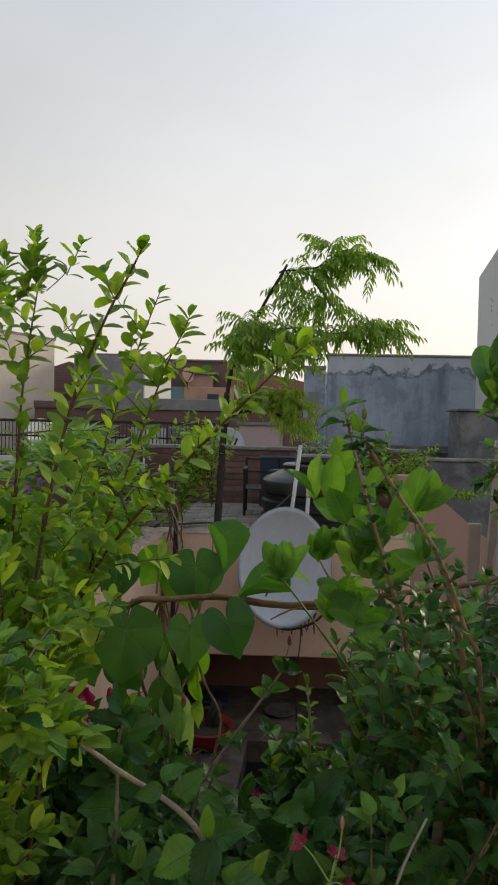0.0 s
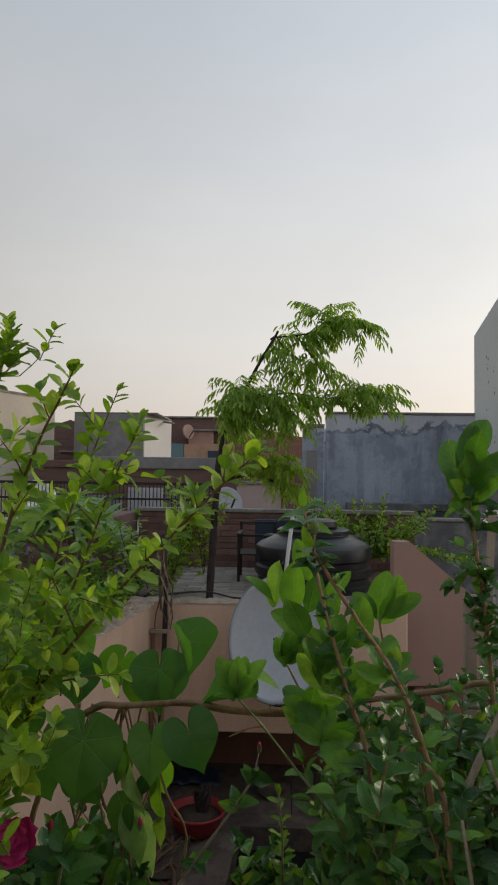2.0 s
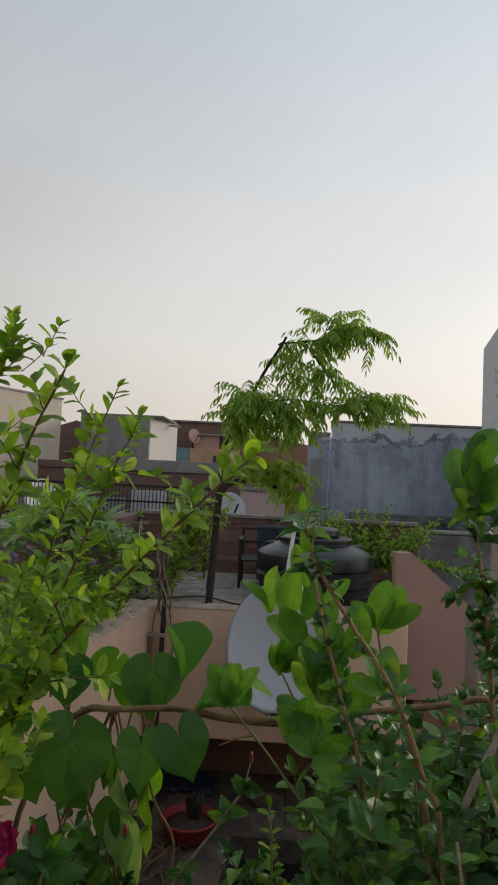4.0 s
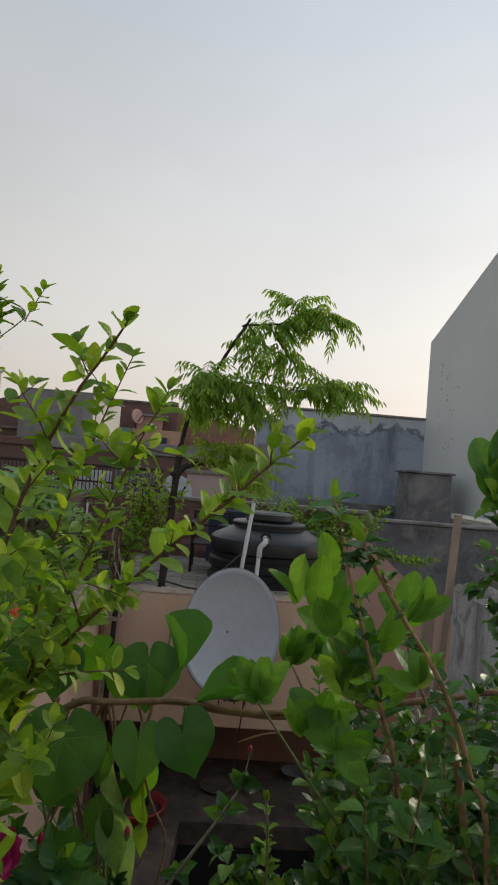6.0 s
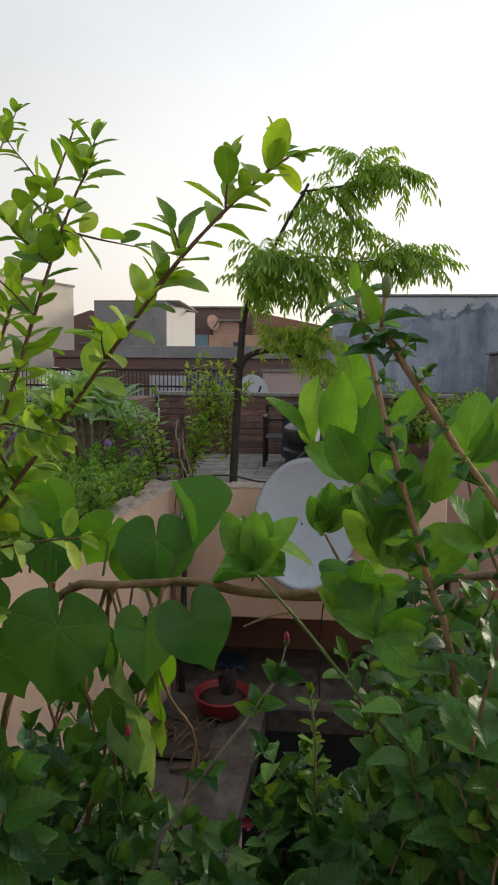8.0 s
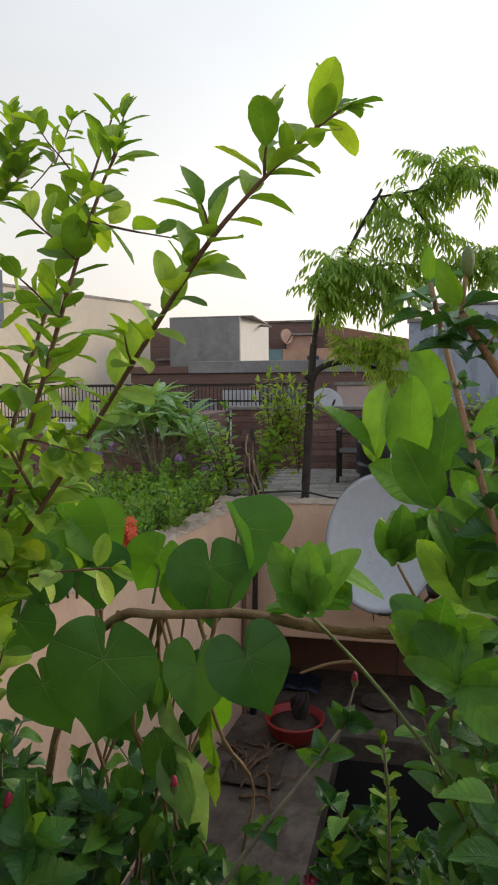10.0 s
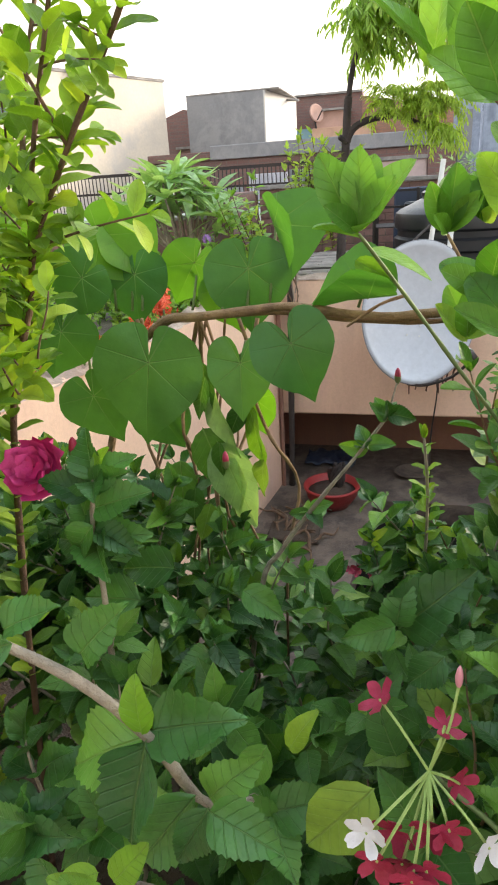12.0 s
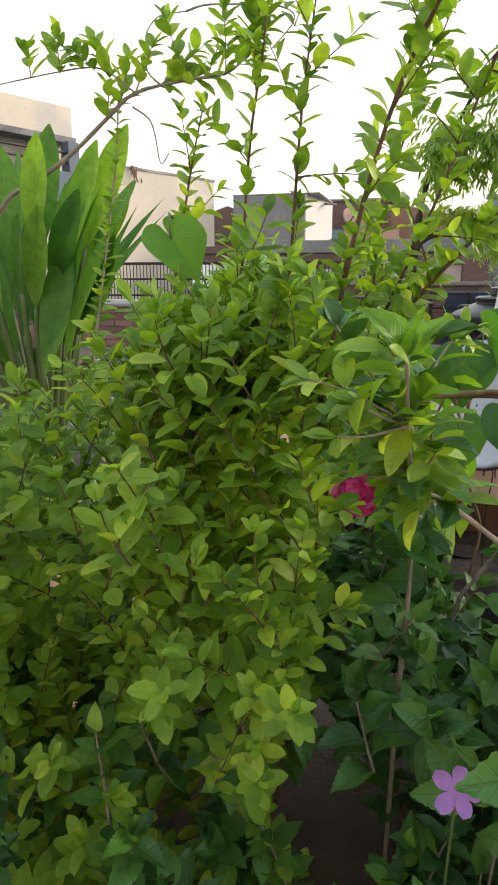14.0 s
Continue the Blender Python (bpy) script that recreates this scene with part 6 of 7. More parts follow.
hearts = [
    # place, size, where the tip points, facing, kind (0 dark, 1 young, 2 young and folded, 3 dark with an open base)
    ((0.017, 1.675, 1.50), 0.097, (0.03, -0.1, -1), (0.12, -1, 0.35), 0),
    ((-0.109, 1.605, 1.391), 0.124, (-0.1, -0.22, -1), (0.15, -1, 0.4), 0),
    ((0.016, 1.609, 1.390), 0.079, (0.05, -0.3, -1), (0.15, -0.9, 0.6), 3),
    ((0.091, 1.565, 1.426), 0.086, (0.42, -0.12, -1), (0.2, -1, 0.25), 3),
    ((-0.144, 1.675, 1.497), 0.08, (0.0, -0.2, -1), (0.15, -1, 0.45), 0),
    ((-0.20, 1.63, 1.50), 0.078, (-0.75, -0.1, -0.7), (0.35, -1, 0.4), 0),
    ((-0.238, 1.62, 1.43), 0.086, (-0.4, 0.0, -1), (0.5, -1, 0.2), 0),
    ((-0.21, 1.63, 1.335), 0.088, (0.45, 0.0, -1), (0.1, -1, 0.2), 0),
    ((-0.12, 1.645, 1.31), 0.075, (0.5, 0.1, -1), (0.2, -1, 0.3), 0),
    ((0.05, 1.69, 1.553), 0.085, (0.45, -0.1, -1), (0.87, -0.3, 0.4), 2),
    ((0.175, 1.63, 1.466), 0.084, (-1, -0.05, 0.0), (0.05, -0.3, 0.9), 2),
    ((-0.186, 1.67, 1.55), 0.088, (0.62, 0.1, -0.75), (-0.35, -0.55, 0.75), 1),
    ((-0.16, 1.69, 1.546), 0.078, (0.6, 0.2, -0.8), (0.2, -0.6, 0.75), 1),
    ((-0.065, 1.70, 1.507), 0.07, (-0.5, -0.1, -0.8), (0.3, -0.8, 0.5), 1),
    ((-0.02, 1.70, 1.47), 0.07, (0.3, 0.0, -1), (0.2, -1, 0.3), 1),
    ((0.02, 1.66, 1.325), 0.06, (0.15, 0.0, -1), (-0.3, -1, 0.1), 1),
    ((-0.26, 1.6, 1.57), 0.078, (0.2, -0.2, -0.8), (0.2, -0.6, 0.8), 1),
    ((-0.32, 1.55, 1.62), 0.07, (0.2, -0.2, -0.8), (0.3, -0.8, 0.6), 1),
    ((-0.40, 1.36, 1.70), 0.075, (0.5, -0.1, -0.6), (0.2, -0.7, 0.7), 1),
]
heart_data = [[leaf_mesh("heart_leaf", heart_shape(1.0, random.uniform(lo_, hi_), random.uniform(0.1, 0.4), random.uniform(-0.12, 0.12), wide), mat) for _ in range(n)] for n, lo_, hi_, mat, wide in ((6, 0.05, 0.25, HEART_LEAF, False), (4, 0.2, 0.5, HEART_YOUNG, False), (1, 1.4, 1.4, HEART_MID, False), (2, 0.05, 0.2, HEART_LEAF, True))]
for i, (at, size, tip, facing, kind) in enumerate(hearts):
    ob = new("heart_leaf", heart_data[kind][i % len(heart_data[kind])])
    hang(ob, vine.ob)
    ob.matrix_basis = leaf_pose(at, tip, facing, size)
    p = Vector(at)
    part("leaf_stalk", tube(bmesh.new(), smooth_line([p, p + Vector((0, 0.03, 0.02)), (p.x * 0.92, 1.66, min(1.45, p.z + 0.02))], 3), 0.0015, 0.002, 5), GREEN_STEM, vine.ob, smooth=True)


def set_leaf(p, kind, base, tip, facing):
    """One leaf from its stalk end to its tip."""
    a, b_ = Vector(base), Vector(tip)
    p.leaf(kind, a, b_ - a, Vector(facing) + Vector([random.uniform(-0.25, 0.25) for _ in range(3)]), (b_ - a).length)


# long folded leaves by the woody stem, pale hanging ones under it
for kind, a, b_, up in (("young", (0.176, 1.63, 1.522), (0.253, 1.62, 1.493), (0.1, -0.3, 1)), ("young", (0.16, 1.64, 1.51), (0.21, 1.63, 1.485), (-0.3, -1, 0.2)),
                        ("pale", (-0.03, 1.63, 1.345), (-0.005, 1.62, 1.245), (-0.5, -1, 0.2)), ("pale", (-0.03, 1.63, 1.27), (0.025, 1.62, 1.14), (0.5, -1, 0.2)), ("young", (0.015, 1.64, 1.325), (0.036, 1.62, 1.24), (-0.8, -1, 0.1)), ("creeper", (-0.05, 1.63, 1.29), (-0.01, 1.62, 1.19), (0.2, -1, 0.2)), ("pale", (-0.01, 1.64, 1.25), (0.0, 1.62, 1.15), (-0.6, -1, 0.2))):
    set_leaf(vine, kind, a, b_, up)
vine.finish()

# broad-leaved plant with bud
ct = Plant("broad_leaved_plant", (0.42, 1.35, SOIL_Z), "upright plant with large smooth oval leaves", "plant", VINE_BARK)


def whorl(p, at, n, size, kind="broad", up=0.6):
    for k in range(n):
        a = k * 2.4 + random.uniform(-0.4, 0.4)
        e = random.uniform(up - 0.4, up + 0.7)
        o = Vector((math.cos(a) * math.cos(e), 0.7 * math.sin(a) * math.cos(e), math.sin(e)))
        p.leaf(kind, Vector(at) - Vector((0, 0, 0.012 * k / n)), o, Vector((random.uniform(-0.4, 0.5), -0.8, 0.5)) + 0.2 * o, size * random.uniform(0.75, 1.1))


r1 = ct.stem([(0.50, 1.3, SOIL_Z), (0.46, 1.25, 1.4), (0.43, 1.245, 1.53), (0.39, 1.245, 1.63), (0.345, 1.245, 1.695), (0.305, 1.245, 1.755), (0.286, 1.246, 1.785)], 0.0036, 0.0024)
r2 = ct.stem([(0.42, 1.35, SOIL_Z), (0.38, 1.33, 1.4), (0.34, 1.33, 1.58), (0.312, 1.345, 1.68), (0.295, 1.39, 1.76), (0.281, 1.42, 1.83)], 0.0036, 0.0022)
r3 = ct.stem([(0.62, 1.5, SOIL_Z), (0.60, 1.5, 1.4), (0.59, 1.5, 1.6), (0.575, 1.5, 1.72), (0.558, 1.5, 1.85)], 0.005, 0.003)
ct.stem([(0.286, 1.246, 1.785), (0.288, 1.246, 1.808)], 0.0016, 0.0013)
part("trunk", tube(bmesh.new(), smooth_line([(0.38, 1.3, SOIL_Z), (0.42, 1.3, 1.24), (0.465, 1.3, 1.38), (0.50, 1.3, 1.48), (0.56, 1.32, 1.6), (0.6, 1.4, 1.7)], 5), 0.0075, 0.004, 7, 0.3), GREY_BARK, ct.ob, smooth=True)
ct.stem([(0.46, 1.3, 1.37), (0.44, 1.3, 1.5), (0.40, 1.27, 1.62)], 0.006, 0.004)
for at, n, size in [((0.31, 1.37, 1.60), 6, 0.065), ((0.33, 1.40, 1.62), 5, 0.06), ((0.40, 1.36, 1.60), 6, 0.06), ((0.31, 1.40, 1.57), 6, 0.06), ((0.34, 1.4, 1.56), 6, 0.06), ((0.29, 1.6, 1.43), 5, 0.06), ((0.35, 1.6, 1.39), 6, 0.06)]:
    whorl(ct, at, n, size)
part("shoot", tube(bmesh.new(), smooth_line([(0.46, 1.42, 1.12), (0.36, 1.44, 1.31), (0.268, 1.415, 1.442), (0.222, 1.385, 1.51), (0.187, 1.345, 1.563)], 5), 0.0023, 0.0015, 7, 0.3), GREEN_STEM, ct.ob, "green young shoot", smooth=True)
ct.stem([(0.42, 1.5, 1.2), (0.36, 1.55, 1.42), (0.30, 1.57, 1.48), (0.262, 1.59, 1.54)], 0.0028, 0.0016)
ct.stem([(0.222, 1.385, 1.51), (0.20, 1.40, 1.50), (0.17, 1.43, 1.475)], 0.0016, 0.0012)


def cup(p, at, size, spin=0.0):
    """Upright oval leaves that stand round a shoot tip like a cup."""
    for a, e, q in ((3.3, 1.05, 0.95), (4.5, 1.4, 1.05), (1.4, 1.35, 1.0), (0.1, 0.95, 1.05), (5.5, 0.9, 0.8), (2.4, 1.25, 0.9), (4.0, 0.6, 0.6)):
        a += spin + random.uniform(-0.25, 0.25)
        o = Vector((math.cos(a) * math.cos(e), math.sin(a) * math.cos(e), math.sin(e)))
        p.leaf("broad", Vector(at) + o * 0.004, o, Vector((-math.cos(a) * 0.5 + random.uniform(-0.5, 0.5), -0.75, 0.25)), size * q * random.uniform(0.92, 1.08))


# large oval leaves on the two brown shoots, upright and facing out
for a, b_, up in (((0.266, 1.42, 1.672), (0.263, 1.40, 1.752), (0.1, -1, 0.2)), ((0.236, 1.42, 1.678), (0.244, 1.42, 1.75), (-0.6, -0.8, 0.2)), ((0.238, 1.42, 1.682), (0.192, 1.40, 1.724), (0.2, -0.6, 0.8)), ((0.284, 1.37, 1.648), (0.259, 1.34, 1.705), (0.15, -1, 0.3)), ((0.292, 1.45, 1.715), (0.277, 1.44, 1.782), (0.0, -1, 0.1)),
                  ((0.293, 1.47, 1.66), (0.308, 1.46, 1.728), (0.3, -1, 0.3)), ((0.36, 1.39, 1.626), (0.359, 1.36, 1.706), (0.0, -1, 0.25)), ((0.319, 1.40, 1.694), (0.347, 1.39, 1.742), (-0.2, -0.9, 0.4))):
    set_leaf(ct, "broad", a, b_, up)
for a, b_, up in (((0.281, 1.39, 1.648), (0.236, 1.37, 1.686), (0.0, -0.6, 0.9)), ((0.318, 1.47, 1.634), (0.329, 1.46, 1.71), (0.3, -1, 0.1)), ((0.40, 1.45, 1.655), (0.412, 1.44, 1.735), (-0.3, -1, 0.2)), ((0.41, 1.45, 1.66), (0.465, 1.44, 1.70), (0.2, -0.8, 0.6)), ((0.40, 1.45, 1.66), (0.362, 1.44, 1.70), (0.0, -0.9, 0.4)), ((0.405, 1.45, 1.65), (0.44, 1.43, 1.725), (0.5, -1, 0.2))):
    set_leaf(ct, "broad", a, b_, up)
ct.stem([(0.33, 1.36, 1.60), (0.29, 1.38, 1.64), (0.262, 1.41, 1.675)], 0.0022, 0.0016)
ct.stem([(0.43, 1.4, 1.55), (0.41, 1.43, 1.61), (0.402, 1.45, 1.66)], 0.0022, 0.0016)
# pointed leaves round the two shoot tips
for at, n, sz in (((0.281, 1.42, 1.825), 6, 0.05), ((0.286, 1.246, 1.788), 5, 0.04), ((0.289, 1.246, 1.776), 4, 0.034)):
    for k in range(n):
        a, e = k * 2.4 + random.uniform(-0.3, 0.3), random.uniform(0.0, 0.5)
        o = Vector((math.cos(a) * math.cos(e), math.sin(a) * math.cos(e), math.sin(e)))
        ct.leaf("serrate", Vector(at) - Vector((0, 0, 0.006 * k)), o, Vector((0, -0.35, 1)), sz * random.uniform(0.75, 1.1))
for at, o in (((0.281, 1.42, 1.832), (-0.1, -0.2, 1)), ((0.284, 1.245, 1.79), (-0.5, -0.2, 1))):
    ct.leaf("young", at, o, (-0.3, -1, 0), 0.03)


# head of large leaves on the tall shoot
for k, tip in enumerate(((0.516, 1.48, 1.925), (0.549, 1.52, 1.943), (0.583, 1.47, 1.945), (0.616, 1.5, 1.934), (0.508, 1.46, 1.87), (0.588, 1.42, 1.895), (0.648, 1.5, 1.90), (0.642, 1.46, 1.835), (0.52, 1.45, 1.82), (0.56, 1.58, 1.94), (0.62, 1.56, 1.90), (0.55, 1.43, 1.905))):
    foot = Vector((0.558 + 0.012 * math.cos(k), 1.5 + 0.012 * math.sin(k), 1.845 + 0.018 * (k % 4)))
    for q in (0.75, 0.6):
        set_leaf(ct, "broad", foot, foot + (Vector(tip) - Vector((0.558, 1.5, 1.84)) + Vector([random.uniform(-0.02, 0.02) for _ in range(3)])) * q, (0.3 * (0.56 - tip[0]) / 0.1, -0.85, 0.45))
        foot = foot - Vector((0, 0, 0.02))


cup(ct, (0.187, 1.345, 1.563), 0.06)
for at, along, up, size in (((0.187, 1.35, 1.56), (-0.7, -0.5, 0.25), (-0.2, -0.4, 0.9), 0.04), ((0.187, 1.34, 1.565), (0.3, -0.8, 0.4), (0, -0.3, 0.9), 0.035)):
    ct.leaf("broad", at, along, up, size)
cup(ct, (0.262, 1.59, 1.54), 0.062, 0.4)
cup(ct, (0.30, 1.6, 1.548), 0.058, 1.1)
cup(ct, (0.335, 1.55, 1.535), 0.06, 2.0)
whorl(ct, (0.30, 1.50, 1.50), 7, 0.062, "broad", 0.3)
whorl(ct, (0.315, 1.45, 1.47), 6, 0.07, "broad", 0.1)
for rr, hi_ in ((r1, 0.62), (r2, 0.66)):
    ct.dress(rr[:int(len(rr) * hi_)], "serrate", 0.02, 0.043, 0.55)
    for k in range(int(len(rr) * hi_), len(rr) - 2, 2):
        o = Vector((random.uniform(-1, 1), random.uniform(-1, 0.3), 0.6))
        ct.twig(rr[k], o, 0.012, "serrate", 0.01, 0.016, 0.001)
ct.dress(r3[:int(len(r3) * 0.94)], "serrate", 0.026, 0.045, 0.45, lift=0.3)
for k in range(16):
    q = r3[int(len(r3) * random.uniform(0.5, 0.93))]
    ct.twig(q, (random.uniform(-1, 1), random.uniform(-1, 0.4), random.uniform(-0.3, 1)), random.uniform(0.02, 0.05), random.choice(["serrate", "serrate", "creeper"]), 0.02, random.uniform(0.028, 0.045), 0.0014)
for k in range(470):
    x, y = random.uniform(0.27, 0.85), random.uniform(1.16, 1.72)
    top = 1.16 + 0.4 * max(0, min(1, (x - 0.285) / 0.07))
    z = top - random.uniform(0.0, 0.55)
    ln = random.uniform(0.1, 0.2)
    ct.twig((x, y, z - ln), (random.uniform(-0.3, 0.5), random.uniform(-0.6, 0.3), 1), ln, random.choice(["serrate", "creeper", "serrate", "broad"]), 0.024, random.uniform(0.036, 0.05), 0.002)
for pts in ([(0.70, 1.4, SOIL_Z), (0.66, 1.38, 1.2), (0.60, 1.36, 1.42), (0.57, 1.34, 1.56)], [(0.50, 1.26, SOIL_Z), (0.53, 1.22, 1.1), (0.50, 1.2, 1.3), (0.52, 1.2, 1.45), (0.49, 1.2, 1.55)], [(0.36, 1.24, SOIL_Z), (0.40, 1.2, 1.05), (0.42, 1.2, 1.2), (0.47, 1.18, 1.33), (0.46, 1.2, 1.48)], [(0.8, 1.5, SOIL_Z), (0.76, 1.45, 1.2), (0.70, 1.42, 1.45), (0.69, 1.42, 1.62)]):
    part("branch", tube(bmesh.new(), smooth_line(pts, 5), 0.0055, 0.0022, 7, 0.3), GREY_BARK, ct.ob, smooth=True)
    ct.dress(smooth_line(pts, 5), "serrate", 0.05, 0.042, 0.6)
ct.finish(280)
bu = Vector((0.289, 1.246, 1.811))
part("flower_bud", lathe(bmesh.new(), [(0.001, -0.005), (0.003, -0.002), (0.004, 0.004), (0.0034, 0.009), (0.001, 0.013)], bu, 10), GREEN_STEM, ct.ob, "closed green flower bud", smooth=True)

# hibiscus bushes with serrated leaves
hb = Plant("hibiscus_bush", (-0.02, 1.3, SOIL_Z), "hibiscus bush with serrated leaves, pink bloom and red buds", "bush", GREY_BARK)
br = hb.stem([(0.13, 1.42, SOIL_Z), (0.115, 1.3, 1.0), (0.112, 1.12, 1.22), (0.104, 1.064, 1.335), (0.072, 1.05, 1.386), (0.02, 1.03, 1.432), (-0.027, 1.02, 1.468), (-0.05, 0.97, 1.495), (-0.058, 0.92, 1.54), (-0.062, 0.89, 1.605)], 0.0042, 0.0013)
# its leafy end: big light green leaves on short stalks
for k in range(24):
    q = br[int(len(br) * (0.66 + 0.335 * k / 24))]
    for s_ in (-1, 1):
        a = k * 1.3 + 1.57 * s_ + random.uniform(-0.4, 0.4)
        o = Vector((math.cos(a), math.sin(a), random.uniform(-0.1, 0.6)))
        hb.leaf(random.choice(["young", "small", "small", "serrate"]), q + o * random.uniform(0.004, 0.02), o + Vector((random.uniform(-0.4, 0.4), random.uniform(-0.4, 0.4), 0)), (random.uniform(-0.7, 0.7), random.uniform(-0.9, 0.1), 1), random.uniform(0.028, 0.045) * (1 - 0.2 * k / 24))
for k in range(5):
    a = k * 1.26
    hb.leaf("young", br[-1], (math.cos(a), math.sin(a), 1.3), (0, -0.5, 0.8), random.uniform(0.03, 0.045))
for q in (br[len(br) * 2 // 3], br[len(br) * 3 // 4], br[len(br) * 4 // 5], br[len(br) * 9 // 10]):
    for j in range(6):
        hb.twig(q, (random.uniform(-1, 0.2), random.uniform(-0.4, 0.8), random.uniform(-0.2, 0.8)), random.uniform(0.04, 0.09), random.choice(["young", "small", "small", "serrate"]), 0.017, 0.035, 0.0014)
# a shoot that leans far out over the trough's edge
hb.stem([(0.10, 1.0, SOIL_Z), (0.08, 0.9, 1.1), (0.04, 0.79, 1.36), (0.025, 0.75, 1.46)], 0.0034, 0.0018)
for k in range(8):
    a = k * 2.4
    hb.leaf("serrate", Vector((0.025, 0.75, 1.46 - 0.006 * k)), (math.cos(a), math.sin(a), 0.5 - 0.1 * k), (0, -0.4, 1), 0.036 + 0.0045 * k)
# rosettes and single large leaves
for kind, a, b_ in (("serrate", (0.113, 1.04, 1.361), (0.100, 1.02, 1.305)), ("serrate", (0.103, 1.07, 1.337), (0.153, 1.06, 1.365)), ("young", (0.106, 1.05, 1.356), (0.103, 1.05, 1.39)), ("serrate", (0.094, 1.07, 1.329), (0.034, 1.06, 1.304)), ("serrate", (0.074, 1.06, 1.392), (0.10, 1.06, 1.424)),
                    ("serrate", (0.059, 1.03, 1.428), (0.086, 1.03, 1.445)), ("serrate", (0.06, 1.03, 1.42), (0.029, 1.02, 1.413)), ("serrate", (0.128, 1.07, 1.284), (0.11, 1.05, 1.255)), ("serrate", (0.137, 1.05, 1.309), (0.178, 1.04, 1.30)), ("serrate", (0.126, 1.08, 1.28), (0.151, 1.08, 1.314)), ("serrate", (0.116, 1.08, 1.278), (0.08, 1.06, 1.232))):
    set_leaf(hb, kind, a, b_, (0.05, -0.75, 0.65))
for kind, a, b_ in (("serrate", (-0.039, 1.28, 1.332), (-0.072, 1.27, 1.293)), ("serrate", (-0.032, 1.28, 1.351), (0.02, 1.27, 1.375)), ("serrate", (-0.042, 1.29, 1.321), (0.006, 1.28, 1.314)), ("serrate", (-0.045, 1.3, 1.353), (-0.094, 1.29, 1.371)), ("young", (-0.041, 1.3, 1.377), (-0.025, 1.3, 1.402)), ("serrate", (0.261, 1.25, 1.256), (0.230, 1.24, 1.225)),
                    ("serrate", (0.223, 1.3, 1.242), (0.175, 1.29, 1.227)), ("serrate", (0.224, 1.32, 1.228), (0.228, 1.32, 1.277)), ("serrate", (0.227, 1.33, 1.218), (0.288, 1.32, 1.287)), ("serrate", (0.059, 1.4, 1.192), (0.11, 1.39, 1.168)), ("serrate", (-0.026, 1.42, 1.2), (-0.098, 1.41, 1.208)), ("serrate", (-0.066, 1.4, 1.166), (-0.147, 1.39, 1.172))):
    set_leaf(hb, kind, a, b_, (0.05, -0.7, 0.7))
for kind, a, b_ in (("creeper", (0.213, 1.16, 1.211), (0.157, 1.15, 1.138)), ("creeper", (0.228, 1.2, 1.202), (0.206, 1.2, 1.253)), ("creeper", (0.142, 1.15, 1.248), (0.121, 1.14, 1.207)), ("young", (0.154, 1.17, 1.227), (0.174, 1.17, 1.278)), ("young", (0.12, 1.0, 1.282), (0.106, 0.99, 1.232)), ("young", (0.119, 1.02, 1.256), (0.14, 1.02, 1.283)), ("young", (0.142, 1.0, 1.282), (0.172, 1.0, 1.305)),
                    ("young", (0.148, 0.99, 1.293), (0.163, 0.98, 1.262)), ("young", (0.072, 1.04, 1.259), (0.033, 1.03, 1.247)), ("young", (0.088, 1.03, 1.271), (0.117, 1.03, 1.315)), ("serrate", (0.065, 0.98, 1.248), (0.05, 0.98, 1.288)), ("serrate", (0.191, 0.97, 1.312), (0.195, 0.97, 1.355)), ("serrate", (0.222, 0.98, 1.312), (0.228, 0.98, 1.35))):
    set_leaf(hb, kind, a, Vector(a).lerp(Vector(b_), 0.72 if kind == "young" else 1.0), (0.05, -0.75, 0.65))
tw = hb.stem([(-0.02, 1.55, SOIL_Z), (0.03, 1.58, 1.05), (0.06, 1.6, 1.12), (0.11, 1.62, 1.19), (0.16, 1.645, 1.25), (0.20, 1.67, 1.30)], 0.0045, 0.002)
hb.stem([(0.20, 1.67, 1.30), (0.212, 1.69, 1.345)], 0.0015, 0.0012)
whorl(hb, (0.20, 1.67, 1.305), 5, 0.042, "serrate", 0.2)
whorl(hb, (0.175, 1.655, 1.265), 5, 0.038, "serrate", 0.2)
whorl(hb, (0.10, 1.62, 1.18), 5, 0.04, "serrate", 0.2)
st = hb.stem([(-0.06, 1.3, SOIL_Z), (-0.055, 1.3, 1.1), (-0.05, 1.3, 1.25), (-0.05, 1.3, 1.32), (-0.04, 1.3, 1.375)], 0.004, 0.002)
whorl(hb, (-0.04, 1.3, 1.37), 7, 0.055, "serrate", 0.3)
whorl(hb, (-0.05, 1.3, 1.31), 6, 0.06, "serrate", 0.1)
st2 = hb.stem([(0.24, 1.7, SOIL_Z), (0.26, 1.7, 1.1), (0.25, 1.7, 1.26)], 0.003, 0.002)
hb.dress(st2, "young", 0.017, 0.034, 0.6)
for k in range(9):
    sprig = hb.twig((random.uniform(0.2, 0.3), random.uniform(1.72, 1.8), random.uniform(0.82, 0.95)), (random.uniform(-0.4, 0.4), random.uniform(-0.3, 0.3), 1), random.uniform(0.14, 0.24), "serrate", 0.022, 0.048, 0.0018)
    whorl(hb, sprig[-1], 4, 0.032, "young", 0.4)
